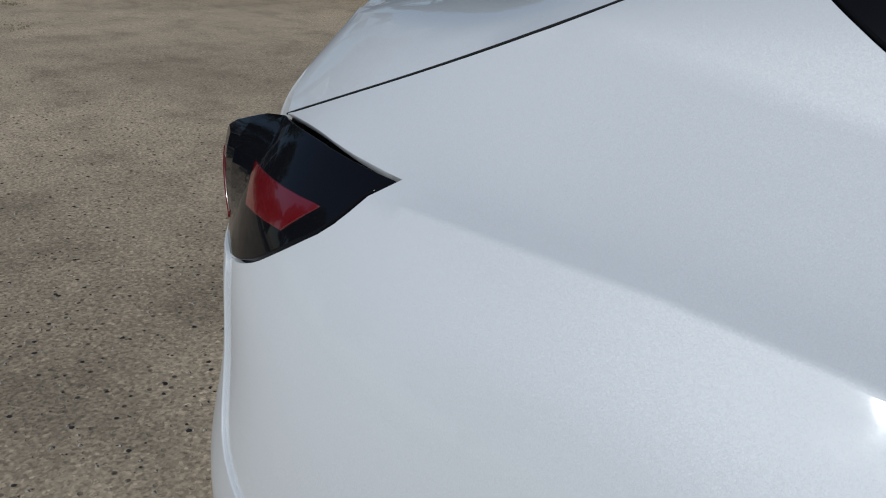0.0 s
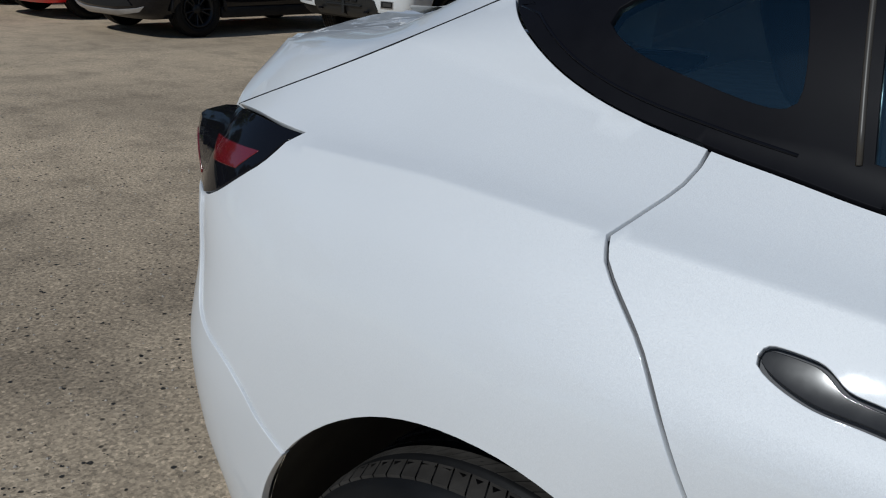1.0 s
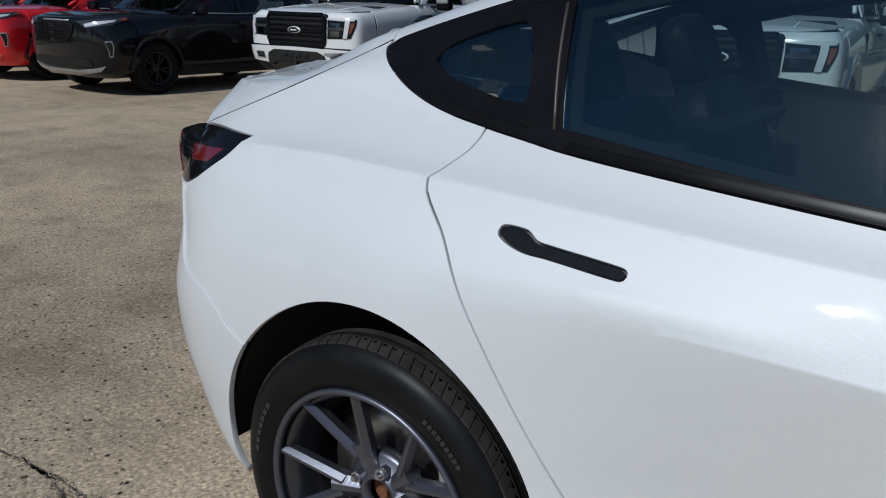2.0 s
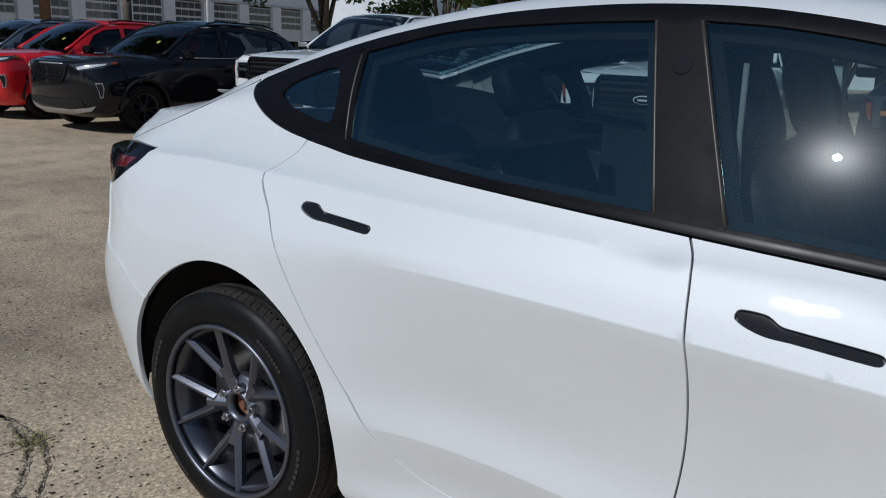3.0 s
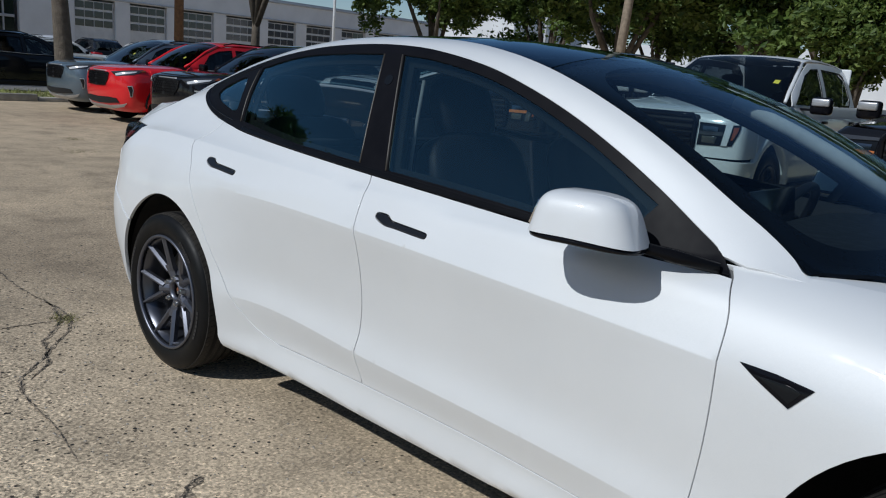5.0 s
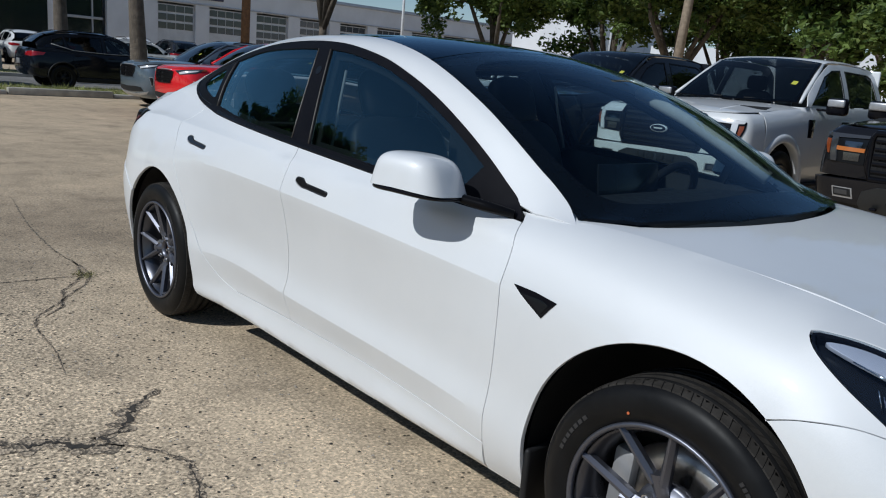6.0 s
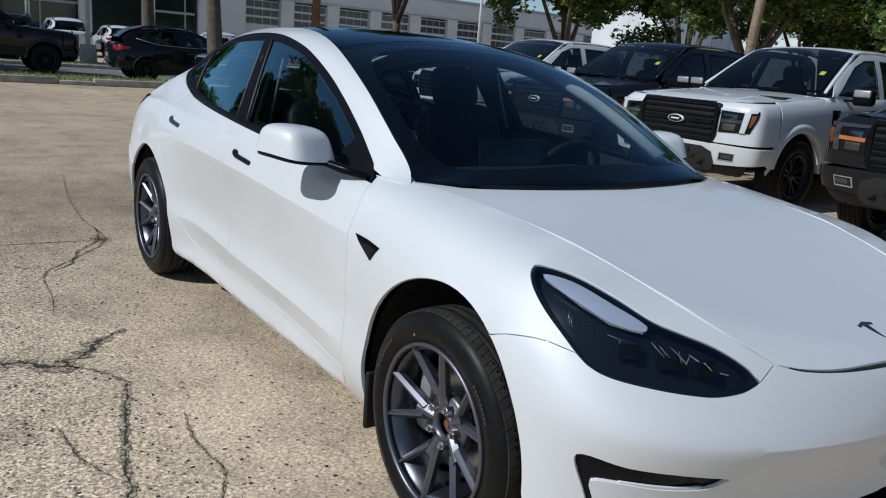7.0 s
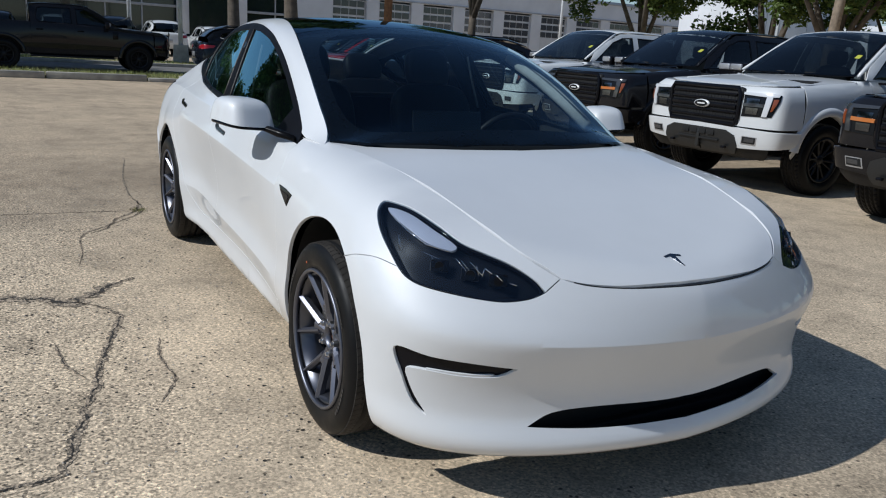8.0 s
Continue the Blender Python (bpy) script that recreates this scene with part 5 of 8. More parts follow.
for who, x0, x1, mat, label in (("roof_glass", -1.30, -2.34, M_ROOF, "dark glass roof"), ("rear_screen", -2.35, -3.17, M_REARGLASS, "sloping tinted rear window")):
    half = ([(-1.298, -0.001), (-1.288, -0.3)] + band(-1.264, x1) if who == "roof_glass" else [(x0, -0.001)] + band(x0, x1)) + [(x1, -0.001)]
    out = np.array(half + [(x, -y) for x, y in half[::-1]])
    lay(who, panel(skin_top, "top", out, gap=0.002, grid=0.04, depth=0.004), mat, sedan, label)
head = [(-1.20, -0.001)] + band(-1.20, -1.40, 0.004, 8) + [(-1.40, -0.001)]
head = np.array(head + [(x, -y) for x, y in head[::-1]])
lay("roof_header", panel(skin_top, "top", head, gap=0.0, lift=-0.022, grid=0.03, depth=0.01), M_BLACKSATIN, sedan, "black cross member under the glass joint")

# door mirrors
def mirror_mesh(sgn):
    """A rounded shell that is flat at the back, over a black foot and arm."""
    v, f = [], []
    nu, nv = 36, 18
    ex = lambda w, e: math.copysign(abs(w) ** e, w)
    for i in range(nv + 1):
        u = math.sin(math.pi / 2 * i / nv)
        dome = max(0.0, 1 - u**7) ** 0.34
        for j in range(nu):
            a = 2 * math.pi * j / nu
            c = math.cos(a)
            x = 0.146 * (1 - 0.24 * u) * dome * ex(c, 0.72) if c > 0 else 0.102 * (1 - 0.28 * u) * dome * ex(c, 0.40)
            y = 0.107 * (1 - 0.17 * u) * dome * ex(math.sin(a), 0.44)
            z = -0.036 + 0.100 * u - 0.010 * max(0, c) * (1 - u) + sgn * y * 0.06
            v.append((x - 0.006 * u, y, z))
        for j in range(nu):
            if i < nv:
                k = (j + 1) % nu
                f.append((i * nu + j, i * nu + k, (i + 1) * nu + k, (i + 1) * nu + j))
    return v, f


for sgn, pair in ((-1, 0), (1, 1)):
    at = Matrix.Translation((-0.880, sgn * 0.945, 1.008)) @ Matrix.Rotation(radians(-sgn * 12), 4, "Z")
    v, f = mirror_mesh(sgn)
    shell = piece("door_mirror", mesh_of("door_mirror", v, f, M_WHITE), doors[0][pair], "white door mirror with black foot", at)
    bm = bmesh.new()
    bmesh.ops.create_uvsphere(bm, u_segments=28, v_segments=12, radius=1)
    for q in bm.verts:
        ex = lambda w, e: math.copysign(abs(w) ** e, w)
        x, y, z = q.co
        q.co = ((0.149 if x > 0 else 0.108) * ex(x, 0.75), 0.110 * ex(y, 0.62), -0.043 + 0.012 * ex(z, 0.7) - 0.010 * max(0, x) + sgn * 0.110 * ex(y, 0.62) * 0.06)
    part("mirror_base", bm, M_BLACKGLOSS, shell, "black lower shell")
    bm = box_bm(0.006, 0.126, 0.058, (-0.0925, 0, 0.008), 0.0015, turn=Matrix.Rotation(radians(20), 4, "Y"))
    part("mirror_glass", bm, M_CHROME, shell, "mirror glass")
    inv = at.inverted()
    arm = [Vector((-0.84, sgn * 0.93, 0.964)), Vector((-0.77, sgn * 0.875, 0.957)), Vector((-0.70, sgn * 0.838, 0.944)), Vector((-0.615, sgn * 0.800, 0.932))]
    bm = bmesh.new()
    rings = []
    for i, c in enumerate(arm):
        hw, hh = (0.030, 0.030, 0.030, 0.012)[i], (0.012, 0.013, 0.017, 0.012)[i]
        rings.append([bm.verts.new(inv @ (c + Vector((hw * math.cos(a) * 0.3, sgn * hw * 0.6 * math.cos(a), hh * math.sin(a))))) for a in np.linspace(0, 2 * math.pi, 13)[:-1]])
    for r0, r1 in zip(rings, rings[1:]):
        for k in range(12):
            bm.faces.new((r0[k], r0[(k + 1) % 12], r1[(k + 1) % 12], r1[k]))
    bm.faces.new(rings[-1])
    part("mirror_arm", bm, M_BLACKSATIN, shell, "black mirror arm")

# hidden structure: dark liner behind the panels, floor, wheel housings
r, c, _ = LOWER.shape
nrm = np.cross(np.gradient(LOWER, axis=1), np.gradient(LOWER, axis=0))
nrm /= np.maximum(np.linalg.norm(nrm, axis=2, keepdims=True), 1e-9)
nrm *= np.sign((nrm * (LOWER - np.array((-1.5, 0, 0.6)))).sum(2, keepdims=True))
mid = LOWER[:-1, :-1]
lamp_hole = inside(shrink(hl_flat, -0.012), np.array([flat("lamp", p) for p in mid.reshape(-1, 3)])).reshape(mid.shape[:2]) & (mid[:, :, 0] > 0.1)
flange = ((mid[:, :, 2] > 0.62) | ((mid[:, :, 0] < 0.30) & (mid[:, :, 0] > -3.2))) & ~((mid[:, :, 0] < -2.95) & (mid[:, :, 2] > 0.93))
# both liners are coloured dark to paint the shade seen through panel gaps
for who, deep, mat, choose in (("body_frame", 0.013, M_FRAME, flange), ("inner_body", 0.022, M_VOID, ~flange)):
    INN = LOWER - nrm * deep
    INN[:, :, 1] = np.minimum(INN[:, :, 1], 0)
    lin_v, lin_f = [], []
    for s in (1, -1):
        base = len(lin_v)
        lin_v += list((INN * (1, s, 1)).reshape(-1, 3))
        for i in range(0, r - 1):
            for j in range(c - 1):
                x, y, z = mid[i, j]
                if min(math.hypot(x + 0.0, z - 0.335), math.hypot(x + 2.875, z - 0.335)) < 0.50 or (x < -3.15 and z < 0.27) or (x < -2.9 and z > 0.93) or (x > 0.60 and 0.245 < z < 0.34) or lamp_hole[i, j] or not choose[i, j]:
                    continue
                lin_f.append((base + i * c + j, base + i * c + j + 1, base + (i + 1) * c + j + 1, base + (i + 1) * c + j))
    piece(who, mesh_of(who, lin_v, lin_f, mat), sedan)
bm = box_bm(2.0, 1.56, 0.05, (-1.43, 0, 0.20), 0.01)
box_bm(0.75, 1.02, 0.05, (0.33, 0, 0.205), 0.01, bm=bm)
box_bm(0.75, 1.02, 0.05, (-3.25, 0, 0.235), 0.01, bm=bm)
part("underbody", bm, M_PLASTIC, sedan)
# a plain black block serves as the shade inside the lower intake
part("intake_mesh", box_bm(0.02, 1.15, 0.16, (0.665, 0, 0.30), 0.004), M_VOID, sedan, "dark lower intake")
for x0 in (0.0, -2.875):
    for sgn in (-1, 1):
        prof = [(x0 + (-0.015 if x0 == 0 else 0) + 0.412 * math.cos(a), 0.335 + 0.415 * math.sin(a)) for a in np.linspace(radians(-3), radians(183), 30)]
        v = [(x, sgn * y, z) for y in (0.862, 0.50) for x, z in prof]
        f = grid_faces(2, 30)
        v.append((x0, sgn * 0.50, 0.335))
        f += [(60, 30 + i, 31 + i) for i in range(29)]
        piece("wheel_housing", mesh_of("wheel_housing", v, f, M_PLASTIC), sedan, "black wheel housing")
for sgn in (-1, 1):
    part("mud_flap", box_bm(0.022, 0.17, 0.20, (-0.414, sgn * 0.795, 0.235), 0.010, 3), M_PLASTIC, sedan)


# wheels
M_BARREL = mottled("wheel_barrel", (0.085, 0.088, 0.105), 0.30, 0.85)


def tyre_bm(R, rim, half, n=96):
    sh = 0.028
    prof = [(rim - 0.008, -half * 0.80), (rim + 0.010, -half * 0.97), (rim + (R - rim) * 0.45, -half * 1.06), (R - sh, -half * 1.0), (R - 0.010, -half * 0.90), (R - 0.002, -half * 0.72)]
    for g in (-0.55, -0.19, 0.19, 0.55):
        prof += [(R, half * (g - 0.06)), (R - 0.007, half * (g - 0.045)), (R - 0.007, half * (g + 0.045)), (R, half * (g + 0.06))]
    prof += [(R - 0.002, half * 0.72), (R - 0.010, half * 0.90), (R - sh, half * 1.0), (rim + (R - rim) * 0.45, half * 1.06), (rim + 0.010, half * 0.97), (rim - 0.008, half * 0.80)]
    return lathe_bm(prof, n)


def tread_bm(R, half, n=84):
    """The sipes and shoulder blocks of the tread, as raised bars between grooves."""
    bm = bmesh.new()
    for k in range(n):
        a = 2 * math.pi * k / n
        for lo, hi, lean in ((-0.95, -0.64, 0.02), (-0.46, -0.26, -0.03), (-0.10, 0.10, 0.03), (0.26, 0.46, -0.03), (0.64, 0.95, 0.02)):
            w = math.pi / n * 0.90
            quad = []
            for y, s in ((lo, -1), (hi, -1), (hi, 1), (lo, 1)):
                ang = a + s * w + lean * (1 if y == hi else -1)
                fall = 0.0045 if abs(y) > 0.9 else 0.0
                quad.append((ang, y * half, fall))
            top = [bm.verts.new(((R + 0.0006 - d) * math.cos(q), y, (R + 0.0006 - d) * math.sin(q))) for q, y, d in quad]
            low = [bm.verts.new(((R - 0.005 - d) * math.cos(q), y, (R - 0.005 - d) * math.sin(q))) for q, y, d in quad]
            bm.faces.new(top[::-1])
            for i in range(4):
                bm.faces.new((top[i], top[(i + 1) % 4], low[(i + 1) % 4], low[i]))
    return bm


def spoke_bm(a0, a1, r0, r1, w0, w1, y0, y1, thick, bm):
    """A tapered spoke with a raised spine, from the hub outwards."""
    rows = []
    for t in np.linspace(0, 1, 7):
        w, y = w0 + (w1 - w0) * t, y0 + (y1 - y0) * t
        px, pz = r0 * math.cos(a0) * (1 - t) + r1 * math.cos(a1) * t, r0 * math.sin(a0) * (1 - t) + r1 * math.sin(a1) * t
        ux, uz = r1 * math.cos(a1) - r0 * math.cos(a0), r1 * math.sin(a1) - r0 * math.sin(a0)
        ln = math.hypot(ux, uz)
        c, s = ux / ln, uz / ln
        row = []
        for k, d in ((-1, 0.36), (-0.28, 0.0), (0.28, 0.0), (1, 0.36), (0.80, 1.0), (-0.80, 1.0)):
            row.append(bm.verts.new((px - k * w * s, y + d * thick, pz + k * w * c)))
        rows.append(row)
    for p, q in zip(rows, rows[1:]):
        for k in range(6):
            bm.faces.new((p[k], p[(k + 1) % 6], q[(k + 1) % 6], q[k]))
    bm.faces.new(rows[0])
    bm.faces.new(rows[-1][::-1])
    return bm


def sedan_wheel(x, sgn, phase):
    """Outside is at -y before the wheel is turned to its side."""
    hub = thing("wheel", "", "")
    for key in ("label", "category"):
        if key in hub:
            del hub[key]
    hub.parent = sedan
    hub.matrix_basis = Matrix.Translation((x, sgn * (0.806 if x == 0 else 0.798), 0.334)) @ (Matrix() if sgn < 0 else Matrix.Rotation(math.pi, 4, "Z")) @ Matrix.Rotation(radians(phase), 4, "Y")
    tyre = part("tyre", tyre_bm(0.331, 0.232, 0.112), M_RUBBER, hub, "black road tyre")
    part("tread", tread_bm(0.331, 0.100), M_TREAD, tyre, smooth=False)
    bm = bmesh.new()
    for start, count, wide in ((0.2, 7, 0.013), (2.3, 9, 0.008), (3.4, 7, 0.013), (5.4, 9, 0.008)):
        for k in range(count):
            turn = Matrix.Rotation(start + k * 0.068 * wide / 0.013, 4, "Y")
            box_bm(0.010, 0.0016, wide, turn @ Vector((0.279, -0.1190, 0)), 0, bm=bm, turn=turn)
    tagged(part("sidewall_mark", bm, M_MARK, tyre, "raised worn marks as plain bars", smooth=False), kind="stuff")
    bm = cyl_bm(0.0035, 0.0035, 0.0012, (0.262 * math.cos(2.0), -0.1178, 0.262 * math.sin(2.0)), Matrix.Rotation(math.pi / 2, 4, "X"), 12)
    if x == 0:
        part("balance_dot", bm, M_DOT, tyre, "small orange paint dot")
    else:
        bm.free()
    prof = [(0.236, -0.116), (0.2405, -0.112), (0.2405, -0.104), (0.234, -0.098), (0.227, -0.098), (0.2275, -0.110), (0.231, -0.115)]
    rim = part("rim", lathe_bm(prof, 72, closed=True), M_RIM, hub, "dark grey alloy rim")
    part("barrel", lathe_bm([(0.229, -0.098), (0.212, -0.040), (0.208, 0.06), (0.228, 0.10), (0.214, 0.10), (0.200, 0.06), (0.203, -0.040), (0.218, -0.094)], 64, closed=True), M_BARREL, rim)
    for k in range(5):
        mid = math.pi + 2 * math.pi * k / 5
        for d in (-1, 1):
            part("spoke", spoke_bm(mid + d * 0.13, mid + d * 0.305, 0.088, 0.228, 0.0135, 0.0100, -0.074, -0.105, 0.030, bmesh.new()), M_RIM, rim, smooth=False)
        part("spoke_root", spoke_bm(mid, mid, 0.045, 0.112, 0.0180, 0.0270, -0.064, -0.0785, 0.034, bmesh.new()), M_RIM, rim, smooth=False)
        a = mid + math.pi / 5
        bolt = cyl_bm(0.0125, 0.0125, 0.022, (0.057 * math.cos(a), -0.062, 0.057 * math.sin(a)), Matrix.Rotation(math.pi / 2, 4, "X"), 6)
        cyl_bm(0.0085, 0.006, 0.010, (0.057 * math.cos(a), -0.077, 0.057 * math.sin(a)), Matrix.Rotation(math.pi / 2, 4, "X"), 12, bolt)
        part("wheel_nut", bolt, M_STEEL, rim, "steel wheel nut")
    prof = [(0.034, -0.048), (0.036, -0.066), (0.045, -0.066), (0.050, -0.054), (0.078, -0.048), (0.086, -0.042), (0.086, -0.020), (0.034, -0.020)]
    part("hub_ring", lathe_bm(prof, 40), M_RIM, rim)
    bm = cyl_bm(0.033, 0.033, 0.012, (0, -0.030, 0), Matrix.Rotation(math.pi / 2, 4, "X"), 24)
    cyl_bm(0.014, 0.012, 0.022, (0, -0.040, 0), Matrix.Rotation(math.pi / 2, 4, "X"), 6, bm)
    part("hub_nut", bm, M_RUST, hub, "rusty hub nut")
    part("brake_disc", lathe_bm([(0.07, 0.0), (0.165, 0.0), (0.165, 0.022), (0.07, 0.022)], 48, closed=True), M_DISC, hub, "grey iron brake disc")
    bm = bmesh.new()
    a = math.pi * (1.0 if x == 0 else 0.0)
    box_bm(0.06, 0.06, 0.20, (0.150 * math.cos(a), 0.0, 0.0), 0.014, bm=bm)
    part("brake_caliper", bm, M_CALIPER, hub, "grey brake caliper")
    # black disc that paints the shade behind the spokes
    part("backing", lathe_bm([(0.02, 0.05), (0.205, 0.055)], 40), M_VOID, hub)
    return hub


for x0, ph in ((0.0, 4), (-2.875, -8)):
    for sgn in (-1, 1):
        sedan_wheel(x0, sgn, ph)

# cabin of the sedan
def soft_block(sx, sy, sz, e=0.35, n=24, bm=None, at=Matrix()):
    bm = bm or bmesh.new()
    got = bmesh.ops.create_uvsphere(bm, u_segments=n, v_segments=n // 2, radius=1)
    for q in got["verts"]:
        q.co = at @ Vector([math.copysign(abs(c) ** e, c) * s / 2 for c, s in zip(q.co, (sx, sy, sz))])
    return bm


def seat(x, y, rear=False):
    s = piece("rear_seat" if rear else "front_seat", None, sedan, "black leatherette car seat")
    s.empty_display_size = 0.1
    w = 0.50
    part("cushion", soft_block(0.52, w, 0.18, 0.4, at=Matrix.Translation((x + 0.12, y, 0.42 if not rear else 0.46)) @ Matrix.Rotation(radians(-8), 4, "Y")), M_SEAT, s)
    lean = Matrix.Rotation(radians(-20 if not rear else -24), 4, "Y")
    top = (x - 0.26, y, 0.79) if not rear else (x - 0.31, y, 0.80)
    part("backrest", soft_block(0.15, w, 0.66 if not rear else 0.60, 0.42, at=Matrix.Translation(top) @ lean), M_SEAT, s)
    hr = (x - 0.40, y, 1.185) if not rear else (x - 0.485, y, 1.150)
    part("headrest", soft_block(0.11, 0.27, 0.24 if not rear else 0.20, 0.6, at=Matrix.Translation(hr) @ lean), M_SEAT, s)
    return s


for yy in (-0.37, 0.37):
    seat(-1.38, yy)
    seat(-2.26, yy, True)
part("cabin_floor", box_bm(2.5, 1.45, 0.04, (-1.55, 0, 0.27), 0.01), M_CABIN, sedan)
part("rear_shelf", box_bm(0.62, 1.12, 0.03, (-2.82, 0, 0.985), 0.01), M_CABIN, sedan)
bm = soft_block(0.46, 1.40, 0.22, 0.4, at=Matrix.Translation((-0.60, 0, 0.83)))
dash = part("dashboard", bm, M_CABIN, sedan, "black dashboard")
part("dash_top", box_bm(0.50, 1.38, 0.02, (-0.44, 0, 0.905), 0.008, turn=Matrix.Rotation(radians(4), 4, "Y")), M_PLASTIC, dash)
part("dash_trim", box_bm(0.03, 1.34, 0.035, (-0.835, 0, 0.845), 0.008), M_WOOD, dash, "pale wood trim strip")
part("touch_screen", box_bm(0.012, 0.36, 0.22, (-0.80, -0.01, 0.925), 0.005, turn=Matrix.Rotation(radians(-8), 4, "Y")), M_SCREEN, dash, "large dark centre screen")
wheel_at = Matrix.Translation((-0.90, 0.37, 0.86)) @ Matrix.Rotation(radians(-66), 4, "Y")
ringp = [(0.175 * math.cos(a), 0.185 * math.sin(a), 0) for a in np.linspace(0, 2 * math.pi, 41)[:-1]]
sw = part("steering_wheel", tube_bm(ringp, 0.016, 10, closed=True), M_SEAT, sedan, "black steering wheel", at=wheel_at)
bm = soft_block(0.12, 0.15, 0.05, 0.5)
part("wheel_boss", bm, M_PLASTIC, sw)
bm = tube_bm([(0, -0.17, 0), (0, -0.06, 0.01)], 0.016, 8)
tube_bm([(0, 0.17, 0), (0, 0.06, 0.01)], 0.016, 8, bm)
tube_bm([(-0.17, 0, 0), (-0.06, 0, 0.01)], 0.018, 8, bm)
part("wheel_spokes", bm, M_LAMPGREY, sw)
part("steering_column", tube_bm([(0, 0, 0), (0, 0, -0.28)], 0.035, 10), M_PLASTIC, sw)
# heater wires of the rear window
for x in np.linspace(-2.52, -3.06, 12):
    w = float(edge_w(x)) - 0.05
    pts = [skin_top.hit((x, y, 5), (0, 0, -1))[0] - np.array((0, 0, 0.008)) for y in np.linspace(-w, w, 9)]
    part("heater_wire", tube_bm(pts, 0.0016, 5), M_PLASTIC, sedan)
# roof lining: two side strips and pillars as seen from inside
for sgn in (-1, 1):
    ln = []
    for x in np.linspace(-0.62, -3.05, 50):
        ln.append([(x, sgn * (float(rail_w(x)) - 0.035 - 0.010 * k), float(rail_z(x)) - 0.02 + 0.010 * k) for k in range(3)] + [(x, sgn * (float(edge_w(x)) - 0.03), float(edge_z(x)) - 0.02)])
    g = np.array(ln)
    piece("roof_lining", mesh_of("roof_lining", g.reshape(-1, 3), grid_faces(50, 4), M_LINER), sedan, "grey roof lining")
    a, b = (on_side([(-1.87, 1.33)])[0] * (1, -sgn, 1)), (on_side([(-1.75, 0.96)])[0] * (1, -sgn, 1))
    part("pillar_lining", tube_bm([a + np.array((0, -sgn * 0.085, 0)), b + np.array((0, -sgn * 0.085, 0))], 0.045, 10), M_CABIN, sedan)
    pts = [(-1.735, sgn * 0.615, 1.275), (-1.725, sgn * 0.645, 1.15), (-1.70, sgn * 0.69, 0.98)]
    part("seat_belt", tube_bm(pts, 0.006, 6), M_BELT, sedan, "grey seat belt")
    pts = [(-0.62, sgn * 0.665, 0.99), (-0.80, sgn * 0.645, 1.095), (-1.00, sgn * 0.615, 1.195), (-1.22, sgn * 0.575, 1.285)]
    part("screen_pillar_lining", tube_bm(pts, [0.030, 0.034, 0.034, 0.030], 10), M_PILLAR, sedan, "pale grey windscreen pillar lining")
    ln = []
    for x in np.linspace(-2.91, -3.30, 16):
        lo, hi = (float(edge_w(x)) + 0.02, float(belt_z(x)) + 0.05), (float(edge_w(x)) - 0.015, float(edge_z(x)) - 0.012)
        ln.append([(x, sgn * (lo[0] + (hi[0] - lo[0]) * t + 0.012 * math.sin(math.pi * t)), lo[1] + (hi[1] - lo[1]) * t) for t in np.linspace(0, 1, 6)])
    piece("rear_pillar_lining", mesh_of("rear_pillar_lining", np.array(ln).reshape(-1, 3), grid_faces(16, 6), M_PILLAR), sedan, "pale fabric rear pillar lining")
    gx = np.linspace(-0.62, -2.55, 30)
    v = [(x, sgn * (float(belt_w(x)) - 0.05), z) for x in gx for z in (float(belt_z(x)) - 0.012, 0.45)]
    v += [(x, sgn * (float(belt_w(x)) - 0.012), float(belt_z(x)) - 0.006) for x in gx]
    f = [(2 * i, 2 * i + 2, 2 * i + 3, 2 * i + 1) for i in range(29)] + [(60 + i, 61 + i, 2 * i + 2, 2 * i) for i in range(29)]
    piece("door_lining", mesh_of("door_lining", v, f, M_CABIN), sedan)

